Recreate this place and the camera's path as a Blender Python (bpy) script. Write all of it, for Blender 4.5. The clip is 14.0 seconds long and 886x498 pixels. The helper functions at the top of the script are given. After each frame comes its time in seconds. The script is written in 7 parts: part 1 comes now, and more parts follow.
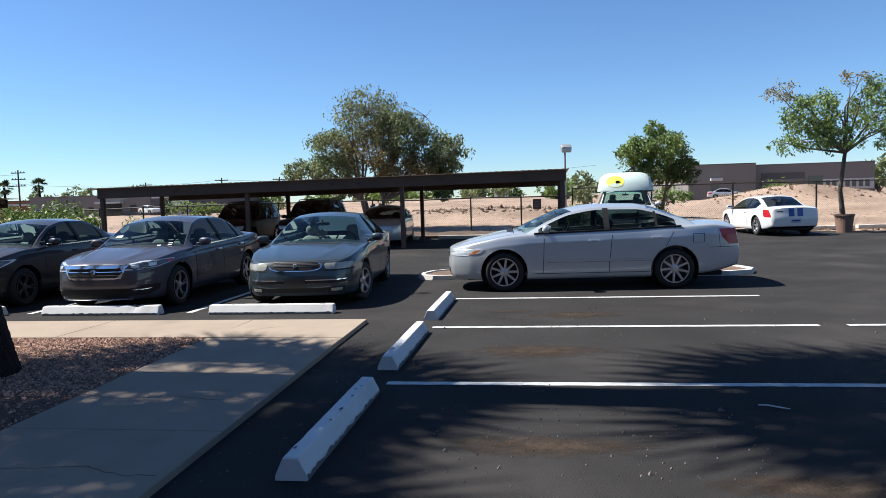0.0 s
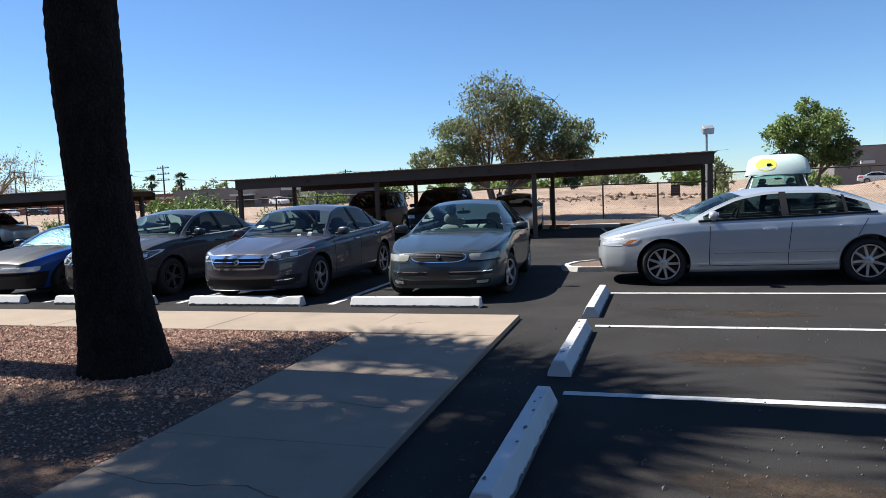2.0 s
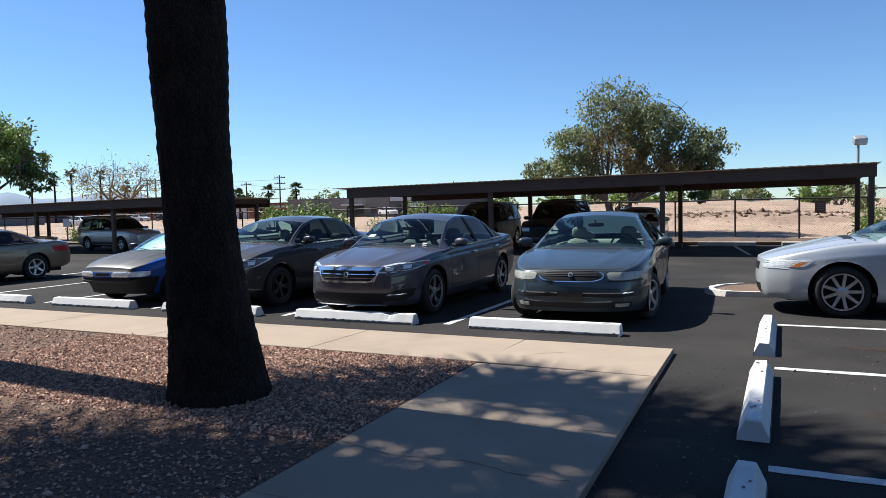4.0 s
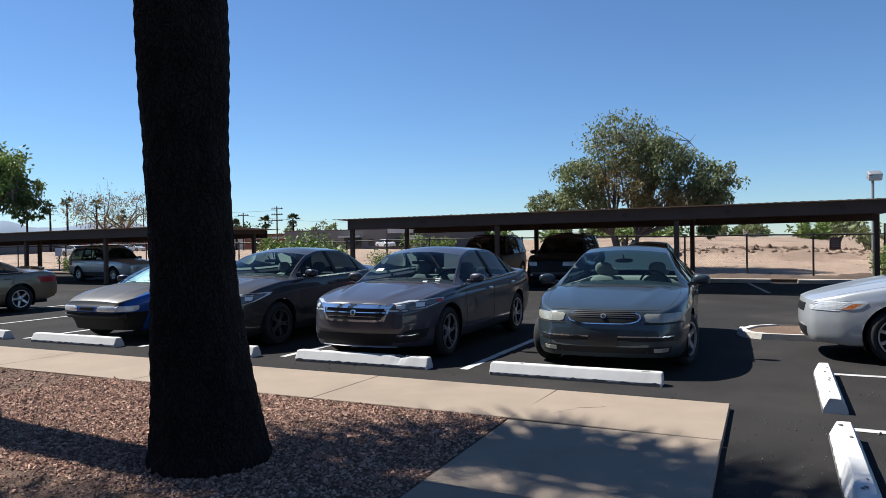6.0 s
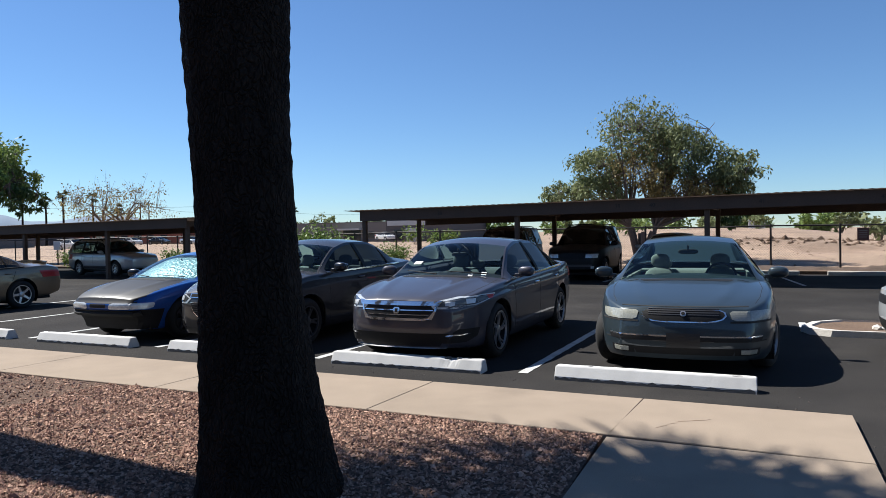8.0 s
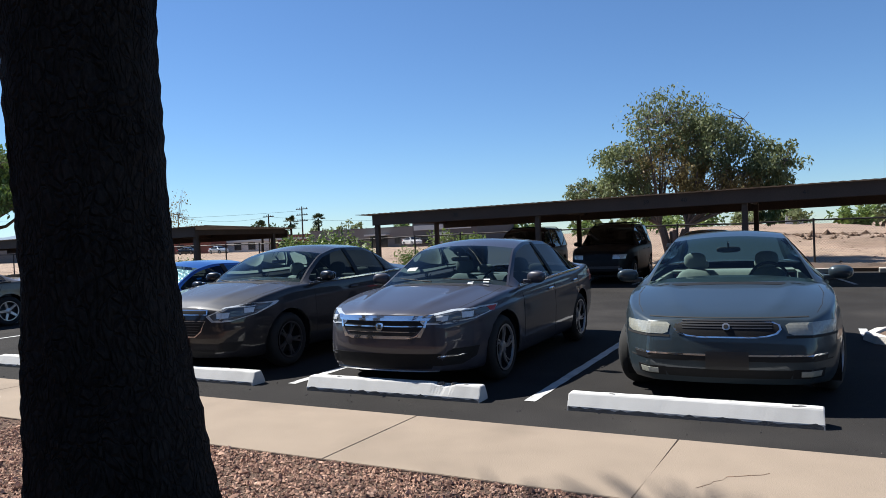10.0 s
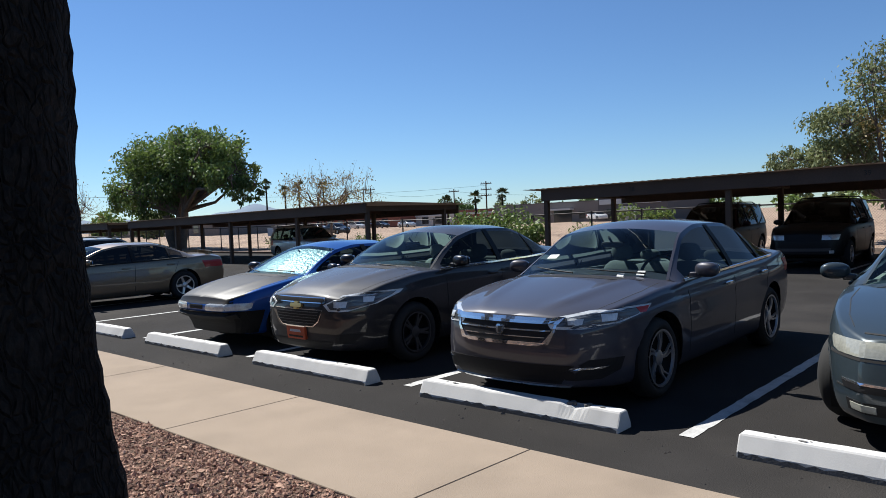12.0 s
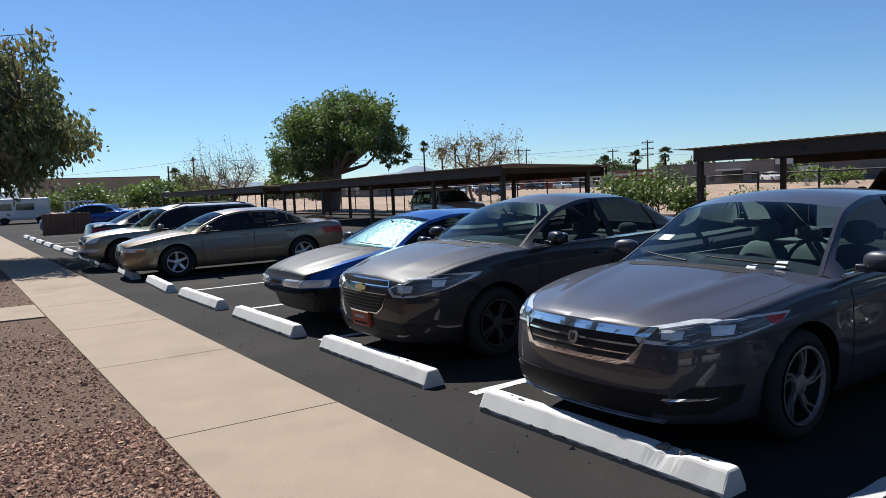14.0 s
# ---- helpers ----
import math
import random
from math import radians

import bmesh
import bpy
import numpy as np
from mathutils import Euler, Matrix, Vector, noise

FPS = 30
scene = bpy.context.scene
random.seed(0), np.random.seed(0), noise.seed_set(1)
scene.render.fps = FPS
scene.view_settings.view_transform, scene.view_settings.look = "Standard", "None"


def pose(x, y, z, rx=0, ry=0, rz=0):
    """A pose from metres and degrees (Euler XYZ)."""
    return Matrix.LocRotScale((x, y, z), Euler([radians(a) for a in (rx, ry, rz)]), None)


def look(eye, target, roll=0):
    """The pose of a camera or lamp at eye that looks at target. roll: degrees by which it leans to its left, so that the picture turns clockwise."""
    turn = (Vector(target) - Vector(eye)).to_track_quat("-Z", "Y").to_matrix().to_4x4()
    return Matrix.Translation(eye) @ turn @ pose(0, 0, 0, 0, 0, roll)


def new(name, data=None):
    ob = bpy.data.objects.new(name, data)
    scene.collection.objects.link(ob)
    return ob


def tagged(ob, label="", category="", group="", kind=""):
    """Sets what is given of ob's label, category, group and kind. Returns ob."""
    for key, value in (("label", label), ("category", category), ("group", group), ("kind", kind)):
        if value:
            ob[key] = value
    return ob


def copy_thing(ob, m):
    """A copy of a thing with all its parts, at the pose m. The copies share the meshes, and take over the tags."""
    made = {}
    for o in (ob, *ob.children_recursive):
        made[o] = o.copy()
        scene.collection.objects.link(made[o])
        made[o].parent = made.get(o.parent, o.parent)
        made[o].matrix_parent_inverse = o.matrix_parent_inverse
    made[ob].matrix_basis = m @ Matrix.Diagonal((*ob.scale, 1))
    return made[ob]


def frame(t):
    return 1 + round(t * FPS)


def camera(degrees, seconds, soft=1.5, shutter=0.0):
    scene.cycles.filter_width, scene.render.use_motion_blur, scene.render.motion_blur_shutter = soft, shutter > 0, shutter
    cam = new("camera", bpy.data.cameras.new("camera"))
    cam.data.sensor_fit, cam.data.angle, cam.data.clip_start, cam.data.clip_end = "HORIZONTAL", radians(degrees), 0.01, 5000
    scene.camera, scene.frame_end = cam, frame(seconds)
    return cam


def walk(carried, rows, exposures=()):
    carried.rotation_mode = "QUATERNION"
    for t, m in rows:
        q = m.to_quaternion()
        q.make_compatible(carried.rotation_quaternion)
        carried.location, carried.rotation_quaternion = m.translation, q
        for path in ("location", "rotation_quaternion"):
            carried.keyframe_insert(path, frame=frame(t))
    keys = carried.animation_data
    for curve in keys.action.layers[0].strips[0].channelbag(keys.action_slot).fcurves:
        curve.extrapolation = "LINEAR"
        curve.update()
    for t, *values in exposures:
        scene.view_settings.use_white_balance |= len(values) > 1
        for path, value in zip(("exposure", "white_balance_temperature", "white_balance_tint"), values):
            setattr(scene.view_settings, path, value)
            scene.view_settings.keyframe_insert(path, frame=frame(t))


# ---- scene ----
cam = camera(63.7, 14.0, 0.65)
PATH = [
    (0, (0.19, 0.339, 1.566), (-0.083, 2.315, 1.424), -1.7),
    (0.5, (0.027, 0.465, 1.545), (-0.332, 2.428, 1.408), -1.9),
    (1, (-0.114, 0.584, 1.548), (-0.575, 2.525, 1.399), -2.0),
    (1.5, (-0.245, 0.812, 1.542), (-0.772, 2.734, 1.377), -2.4),
    (2, (-0.407, 1.006, 1.53), (-0.999, 2.909, 1.37), -2.4),
    (2.5, (-0.594, 1.234, 1.524), (-1.228, 3.124, 1.363), -2.1),
    (3, (-0.688, 1.49, 1.514), (-1.361, 3.366, 1.347), -1.8),
    (3.5, (-0.84, 1.727, 1.483), (-1.624, 3.561, 1.34), -1.6),
    (3.7, (-0.931, 1.838, 1.48), (-1.773, 3.647, 1.348), -1.4),
    (5.8, (-1.602, 2.532, 1.479), (-2.498, 4.32, 1.453), -0.9),
    (6, (-1.644, 2.613, 1.483), (-2.498, 4.421, 1.46), -0.8),
    (6.5, (-1.793, 2.787, 1.46), (-2.598, 4.617, 1.437), -0.9),
    (7, (-2.063, 2.833, 1.476), (-2.904, 4.647, 1.444), -1.0),
    (7.2, (-2.21, 2.841, 1.483), (-3.058, 4.652, 1.446), -0.8),
    (9.3, (-2.698, 3.946, 1.415), (-3.539, 5.76, 1.372), -1.6),
    (9.5, (-2.722, 4.08, 1.417), (-3.568, 5.891, 1.379), -1.8),
    (10, (-2.758, 4.393, 1.422), (-3.678, 6.169, 1.392), -2.3),
    (10.5, (-2.842, 4.689, 1.453), (-3.886, 6.395, 1.43), -2.0),
    (11, (-2.867, 5.01, 1.442), (-4.021, 6.643, 1.412), -2.4),
    (11.5, (-2.891, 5.338, 1.446), (-4.147, 6.893, 1.384), -2.4),
    (12, (-2.982, 5.67, 1.476), (-4.328, 7.147, 1.394), -2.2),
    (12.5, (-3.023, 6.049, 1.488), (-4.437, 7.46, 1.388), -2.9),
    (13, (-3.159, 6.352, 1.511), (-4.646, 7.683, 1.383), -2.6),
    (13.5, (-3.311, 6.652, 1.527), (-4.873, 7.891, 1.374), -2.3),
    (14, (-3.408, 7.03, 1.521), (-5.043, 8.17, 1.348), -2.3),
]
walk(cam, [(t, look(eye, target, roll)) for t, eye, target, roll in PATH], ((0.0, 1.16), (3.5, 1.16), (6.5, 0.90), (9.5, 0.97), (12.0, 0.77), (14.0, 0.76)))

# ---- world, sun ----
SUN_TO = Vector((0.80, -0.05, -1.0))
world = bpy.data.worlds.new("sky")
scene.world = world
world.use_nodes = True
wn = world.node_tree
sky = wn.nodes.new("ShaderNodeTexSky")
sky.sky_type, sky.sun_disc = "NISHITA", False
sky.sun_elevation, sky.sun_rotation = radians(51), radians(-86.5)
sky.altitude, sky.air_density, sky.dust_density, sky.ozone_density = 700, 1.0, 0.0, 5.0
clear = wn.nodes.new("ShaderNodeMix")
clear.data_type, clear.blend_type, clear.inputs[0].default_value = "RGBA", "MULTIPLY", 1.0
clear.inputs[7].default_value = (0.85, 1.03, 1.20, 1)
wn.links.new(sky.outputs[0], clear.inputs[6])
wn.links.new(clear.outputs[2], wn.nodes["Background"].inputs[0])
wn.nodes["Background"].inputs[1].default_value = 0.055
sun = new("sun", bpy.data.lights.new("sun", "SUN"))
sun.data.energy, sun.data.angle, sun.data.color = 5.0, radians(0.53), (1.0, 0.975, 0.925)
sun.matrix_world = look((-16, 1, 20), Vector((-16, 1, 20)) + SUN_TO)


# ---- materials ----
def mat(name, base, rough=0.6, metal=0.0, vary=0.0, scale=6.0, fine=60.0, bump=0.0, coat=0.0, second=None, stain=0.0, rand=0.0, spec=0.5, stretch=None):
    """A surface with its base colour varied at two scales, relief and, where given, blotches of a second colour."""
    m = bpy.data.materials.new(name)
    m.use_nodes = True
    t, n = m.node_tree, m.node_tree.nodes
    b = n["Principled BSDF"]
    b.inputs["Roughness"].default_value, b.inputs["Metallic"].default_value = rough, metal
    b.inputs["Coat Weight"].default_value, b.inputs["Coat Roughness"].default_value = coat, 0.03
    b.inputs["Specular IOR Level"].default_value = spec
    b.inputs["Base Color"].default_value = (*base, 1)
    m.diffuse_color = (*base, 1)
    if vary or bump or second or rand:
        co = n.new("ShaderNodeTexCoord").outputs["Object"]
        if stretch:
            mp = n.new("ShaderNodeMapping")
            mp.inputs["Scale"].default_value = stretch
            t.links.new(co, mp.inputs[0])
            co = mp.outputs[0]

        def tex(s, d):
            x = n.new("ShaderNodeTexNoise")
            x.inputs["Scale"].default_value, x.inputs["Detail"].default_value = s, d
            t.links.new(co, x.inputs["Vector"])
            return x.outputs["Fac"]
        a, f = tex(scale, 5), tex(fine, 3)
        add = n.new("ShaderNodeMath"); add.operation = "ADD"
        t.links.new(a, add.inputs[0]); t.links.new(f, add.inputs[1])
        last = add.outputs[0]
        if rand:
            oi = n.new("ShaderNodeObjectInfo")
            ma = n.new("ShaderNodeMath"); ma.operation = "MULTIPLY_ADD"
            ma.inputs[1].default_value = rand
            t.links.new(oi.outputs["Random"], ma.inputs[0]); t.links.new(last, ma.inputs[2])
            last = ma.outputs[0]
        mr = n.new("ShaderNodeMapRange")
        mr.inputs[1].default_value, mr.inputs[2].default_value = 0.6, 1.4 + rand
        mr.inputs[3].default_value, mr.inputs[4].default_value = 1 - vary, 1 + vary
        t.links.new(last, mr.inputs[0])
        col = n.new("ShaderNodeMix"); col.data_type, col.blend_type = "RGBA", "MULTIPLY"
        col.inputs[0].default_value = 1
        col.inputs[6].default_value = (*base, 1)
        if second:
            blot = n.new("ShaderNodeMapRange")
            blot.inputs[1].default_value, blot.inputs[2].default_value = 0.52, 0.68
            t.links.new(tex(scale * 0.45, 6), blot.inputs[0])
            sc = n.new("ShaderNodeMath"); sc.operation = "MULTIPLY"; sc.inputs[1].default_value = stain or 1.0
            t.links.new(blot.outputs[0], sc.inputs[0])
            mx = n.new("ShaderNodeMix"); mx.data_type = "RGBA"
            mx.inputs[6].default_value, mx.inputs[7].default_value = (*base, 1), (*second, 1)
            t.links.new(sc.outputs[0], mx.inputs[0]); t.links.new(mx.outputs[2], col.inputs[6])
        t.links.new(mr.outputs[0], col.inputs[7])
        t.links.new(col.outputs[2], b.inputs["Base Color"])
        if bump:
            bp = n.new("ShaderNodeBump")
            bp.inputs["Strength"].default_value, bp.inputs["Distance"].default_value = 1.0, bump
            t.links.new(f, bp.inputs["Height"]); t.links.new(bp.outputs[0], b.inputs["Normal"])
    return m


def glass(name, tint, gloss=1.0, rough=0.0):
    """A thin pane: lets tinted light through and mirrors by its Fresnel gloss."""
    m = bpy.data.materials.new(name)
    m.use_nodes = True
    t, n = m.node_tree, m.node_tree.nodes
    n.remove(n["Principled BSDF"])
    tr, gl, mx, fr = (n.new("ShaderNode" + k) for k in ("BsdfTransparent", "BsdfGlossy", "MixShader", "Fresnel"))
    tr.inputs[0].default_value = (*tint, 1)
    gl.inputs["Roughness"].default_value = rough
    fr.inputs[0].default_value = 1.0 + 0.5 * gloss
    t.links.new(fr.outputs[0], mx.inputs[0]); t.links.new(tr.outputs[0], mx.inputs[1]); t.links.new(gl.outputs[0], mx.inputs[2])
    t.links.new(mx.outputs[0], n["Material Output"].inputs[0])
    m.diffuse_color = (*tint, 1)
    return m


def leafy(m, through_=0.28):
    """Lets light through thin leaves."""
    t, n = m.node_tree, m.node_tree.nodes
    b, out = n["Principled BSDF"], n["Material Output"]
    tr, mx = n.new("ShaderNodeBsdfTranslucent"), n.new("ShaderNodeMixShader")
    mx.inputs[0].default_value = through_
    t.links.new(b.inputs["Base Color"].links[0].from_socket, tr.inputs[0])
    t.links.new(b.outputs[0], mx.inputs[1]); t.links.new(tr.outputs[0], mx.inputs[2]); t.links.new(mx.outputs[0], out.inputs[0])
    return m


def faded(m):
    """Lets a thin stain thin out unevenly towards its rim."""
    t, n = m.node_tree, m.node_tree.nodes
    co, sub, ln, nz, ma, mr, tr, mx = (n.new("ShaderNode" + k) for k in ("TexCoord", "VectorMath", "VectorMath", "TexNoise", "Math", "MapRange", "BsdfTransparent", "MixShader"))
    sub.operation, sub.inputs[1].default_value = "SUBTRACT", (0.5, 0.5, 0.5)
    flat = n.new("ShaderNodeVectorMath")
    flat.operation, flat.inputs[1].default_value = "MULTIPLY", (1, 1, 0)
    ln.operation, ma.operation, ma.inputs[1].default_value = "LENGTH", "MULTIPLY_ADD", 0.75
    nz.inputs["Scale"].default_value, nz.inputs["Detail"].default_value = 9, 6
    mr.inputs[1].default_value, mr.inputs[2].default_value, mr.inputs[3].default_value, mr.inputs[4].default_value = 0.45, 0.85, 0.75, 0.0
    t.links.new(co.outputs["Generated"], sub.inputs[0]); t.links.new(sub.outputs[0], flat.inputs[0]); t.links.new(flat.outputs[0], ln.inputs[0])
    t.links.new(co.outputs["Object"], nz.inputs["Vector"])
    t.links.new(nz.outputs["Fac"], ma.inputs[0]); t.links.new(ln.outputs["Value"], ma.inputs[2])
    t.links.new(ma.outputs[0], mr.inputs[0]); t.links.new(mr.outputs[0], mx.inputs[0])
    t.links.new(tr.outputs[0], mx.inputs[1]); t.links.new(n["Principled BSDF"].outputs[0], mx.inputs[2])
    t.links.new(mx.outputs[0], n["Material Output"].inputs[0])
    return m


ASPHALT = mat("asphalt", (0.029, 0.0272, 0.0262), 0.9, vary=0.30, scale=0.9, fine=110, bump=0.006, second=(0.048, 0.044, 0.0405), stain=0.8, spec=0.07)
STAIN = faded(mat("dried_oil_and_soil", (0.050, 0.036, 0.026), 0.95, vary=0.6, scale=5, fine=60, bump=0.004, spec=0.1))
DIRT = mat("desert_soil", (0.29, 0.205, 0.145), 0.95, vary=0.38, scale=0.35, fine=4.0, bump=0.12, second=(0.17, 0.11, 0.075), stain=0.9)
SOIL = mat("brown_soil", (0.132, 0.083, 0.053), 0.95, vary=0.4, scale=2, fine=30, bump=0.03)
CONCRETE = mat("tan_concrete", (0.268, 0.214, 0.164), 0.92, vary=0.14, scale=2.5, fine=140, bump=0.003, second=(0.215, 0.172, 0.132), stain=0.6, rand=0.14, spec=0.15)
KERB = mat("white_kerb_concrete", (0.475, 0.446, 0.403), 0.9, vary=0.2, scale=5, fine=60, bump=0.006)
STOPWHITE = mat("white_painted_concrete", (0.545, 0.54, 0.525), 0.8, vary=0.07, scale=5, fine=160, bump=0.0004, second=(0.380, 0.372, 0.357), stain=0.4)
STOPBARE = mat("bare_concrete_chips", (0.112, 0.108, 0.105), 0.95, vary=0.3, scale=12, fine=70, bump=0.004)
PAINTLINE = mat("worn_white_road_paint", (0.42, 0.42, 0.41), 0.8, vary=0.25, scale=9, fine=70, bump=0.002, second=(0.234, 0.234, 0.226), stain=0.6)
GRAVEL = mat("gravel_bed", (0.150, 0.100, 0.076), 0.95, vary=0.6, scale=30, fine=90, bump=0.03, spec=0.1)
def piecewise(m):
    """Gives each loose stone a tone of its own, from dark brown to pale tan."""
    t, n = m.node_tree, m.node_tree.nodes
    geo, ramp, mx = n.new("ShaderNodeNewGeometry"), n.new("ShaderNodeValToRGB"), n.new("ShaderNodeMix")
    mx.data_type, mx.blend_type, mx.inputs[0].default_value = "RGBA", "MULTIPLY", 1.0
    ramp.color_ramp.elements[0].color, ramp.color_ramp.elements[1].color = (0.42, 0.36, 0.36, 1), (1.55, 1.5, 1.45, 1)
    e = ramp.color_ramp.elements.new(0.55)
    e.color = (0.95, 0.85, 0.80, 1)
    b = n["Principled BSDF"]
    old = b.inputs["Base Color"].links[0].from_socket
    t.links.new(geo.outputs["Random Per Island"], ramp.inputs[0])
    t.links.new(old, mx.inputs[6]); t.links.new(ramp.outputs[0], mx.inputs[7]); t.links.new(mx.outputs[2], b.inputs["Base Color"])
    return m


STONE = piecewise(mat("reddish_gravel", (0.35, 0.235, 0.18), 0.9, vary=0.3, scale=25, fine=120, bump=0.003, spec=0.15))


def cracked(m, scale, stretch, depth, width=0.09):
    """Breaks a surface into plates: narrow deep furrows between uneven cells."""
    t, n = m.node_tree, m.node_tree.nodes
    co, mp, wob, mixv, vo, mr, bp = (n.new("ShaderNode" + k) for k in ("TexCoord", "Mapping", "TexNoise", "VectorMath", "TexVoronoi", "MapRange", "Bump"))
    mp.inputs["Scale"].default_value = stretch
    wob.inputs["Scale"].default_value = 7
    mixv.operation = "MULTIPLY_ADD"
    mixv.inputs[1].default_value = (0.14, 0.14, 0.14)
    vo.feature = "DISTANCE_TO_EDGE"
    vo.inputs["Scale"].default_value = scale
    mr.inputs[2].default_value = width
    bp.inputs["Distance"].default_value = depth
    b = n["Principled BSDF"]
    t.links.new(co.outputs["Object"], mp.inputs[0]); t.links.new(mp.outputs[0], wob.inputs["Vector"])
    t.links.new(wob.outputs["Color"], mixv.inputs[0]); t.links.new(mp.outputs[0], mixv.inputs[2])
    t.links.new(mixv.outputs[0], vo.inputs["Vector"]); t.links.new(vo.outputs["Distance"], mr.inputs[0])
    t.links.new(mr.outputs[0], bp.inputs["Height"])
    t.links.new(b.inputs["Normal"].links[0].from_socket, bp.inputs["Normal"])
    t.links.new(bp.outputs[0], b.inputs["Normal"])
    return m


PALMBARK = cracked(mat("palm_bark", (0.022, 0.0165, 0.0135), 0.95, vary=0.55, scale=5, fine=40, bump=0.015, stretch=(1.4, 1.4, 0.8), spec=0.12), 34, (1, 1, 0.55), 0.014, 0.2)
BARK = mat("tree_bark", (0.106, 0.079, 0.059), 0.95, vary=0.4, scale=6, fine=40, bump=0.02)
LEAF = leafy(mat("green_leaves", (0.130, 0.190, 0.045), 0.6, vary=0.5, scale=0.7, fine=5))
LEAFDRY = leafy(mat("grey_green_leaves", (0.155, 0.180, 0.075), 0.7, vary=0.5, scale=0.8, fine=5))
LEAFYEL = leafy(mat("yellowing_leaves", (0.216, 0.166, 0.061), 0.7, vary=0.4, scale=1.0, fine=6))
# also used for lower crown lobes, putting the shade there into leaf colour
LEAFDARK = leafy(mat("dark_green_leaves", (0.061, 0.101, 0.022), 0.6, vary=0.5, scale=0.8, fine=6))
FROND = mat("palm_frond", (0.063, 0.084, 0.028), 0.6, vary=0.3, scale=3, fine=20)
TWIG = mat("grey_twigs", (0.140, 0.105, 0.084), 0.9, vary=0.3, scale=3, fine=20)
BROWNSTEEL = mat("brown_painted_steel", (0.084, 0.051, 0.034), 0.75, vary=0.25, scale=1.5, fine=30, bump=0.002)
ROOFSTEEL = mat("roof_sheet_steel", (0.144, 0.108, 0.081), 0.55, vary=0.2, scale=1.2, fine=20)
GALV = mat("weathered_galvanised_wire", (0.096, 0.078, 0.066), 0.6, metal=0.4)
FENCEPOST = mat("dark_fence_steel", (0.033, 0.028, 0.025), 0.6, metal=0.3, vary=0.3, scale=5, fine=30)
WALLGREY = mat("grey_stucco", (0.160, 0.146, 0.139), 0.9, vary=0.06, scale=0.3, fine=8, bump=0.004)
WALLDARK = mat("dark_grey_band", (0.082, 0.075, 0.078), 0.8, vary=0.08, scale=0.4, fine=8)
WALLWHITE = mat("pale_panel_wall", (0.432, 0.432, 0.432), 0.8, vary=0.06, scale=0.4, fine=9)
WALLBRICK = mat("red_brick_wall", (0.190, 0.068, 0.048), 0.9, vary=0.15, scale=0.6, fine=12)
WALLTAN = mat("tan_stucco", (0.286, 0.224, 0.163), 0.9, vary=0.1, scale=0.4, fine=20, bump=0.004)
DARKGLASS = mat("dark_window_glass", (0.02, 0.025, 0.03), 0.08, spec=0.8)
WOODPOLE = mat("weathered_pole_wood", (0.060, 0.042, 0.030), 0.9, vary=0.3, scale=2, fine=30)
# distance haze is put into the hills' blue base colour
HILL = mat("haze_tinted_far_hills", (0.120, 0.162, 0.216), 1.0, vary=0.08, scale=0.002, fine=0.02)
TERRA = mat("terracotta", (0.182, 0.105, 0.077), 0.85, vary=0.25, scale=6, fine=50)
LAMPGREY = mat("grey_lamp_housing", (0.245, 0.252, 0.252), 0.5, metal=0.3)
SIGN = mat("brown_sign", (0.077, 0.035, 0.032), 0.6)
WHITE = mat("white_sheet", (0.585, 0.585, 0.570), 0.5, vary=0.05, scale=3, fine=30)


# ---- builders ----
def link(name, bm, material, parent=None, smooth=False):
    me = bpy.data.meshes.new(name)
    bm.normal_update()
    bm.to_mesh(me)
    bm.free()
    for k in (material if isinstance(material, (list, tuple)) else [material]):
        me.materials.append(k)
    if smooth:
        me.shade_smooth()
    ob = new(name, me)
    if parent:
        ob.parent = parent
    return ob


def part(name, bm, material, parent, label="", smooth=False):
    return tagged(link(name, bm, material, parent, smooth), label)


def thing(name, label, category, m, group="", kind=""):
    ob = new(name)
    ob.empty_display_size = 0.2
    ob.matrix_basis = m
    return tagged(ob, label, category, group, kind)


def raw(name, verts, faces, material, parent=None, smooth=False):
    me = bpy.data.meshes.new(name)
    me.from_pydata([tuple(map(float, v)) for v in verts], [], [tuple(map(int, f)) for f in faces])
    me.materials.append(material)
    if smooth:
        me.shade_smooth()
    ob = new(name, me)
    if parent:
        ob.parent = parent
    return ob


def box(bm, lo, hi, bevel=0.0):
    """An upright block between two corners, with its edges broken."""
    c = [(a + b) / 2 for a, b in zip(lo, hi)]
    d = [b - a for a, b in zip(lo, hi)]
    r = bmesh.ops.create_cube(bm, size=1.0, matrix=Matrix.Translation(c) @ Matrix.Diagonal((*d, 1)))
    if bevel:
        es = list({e for v in r["verts"] for e in v.link_edges})
        bmesh.ops.bevel(bm, geom=es, offset=bevel, segments=2, profile=0.6, affect="EDGES", clamp_overlap=True)
    return bm


def lump(bm, centre, size, bevel=0.4, turn=None):
    """A well-rounded block."""
    m = Matrix.Translation(centre) @ (turn or Matrix.Identity(4)) @ Matrix.Diagonal((*size, 1))
    r = bmesh.ops.create_cube(bm, size=1.0)
    es = list({e for v in r["verts"] for e in v.link_edges})
    g = bmesh.ops.bevel(bm, geom=es, offset=bevel, segments=4, profile=0.5, affect="EDGES", clamp_overlap=True)
    vs = list({v for f in g["faces"] for v in f.verts} | {v for v in r["verts"] if v.is_valid})
    bmesh.ops.transform(bm, matrix=m, verts=vs)
    return bm


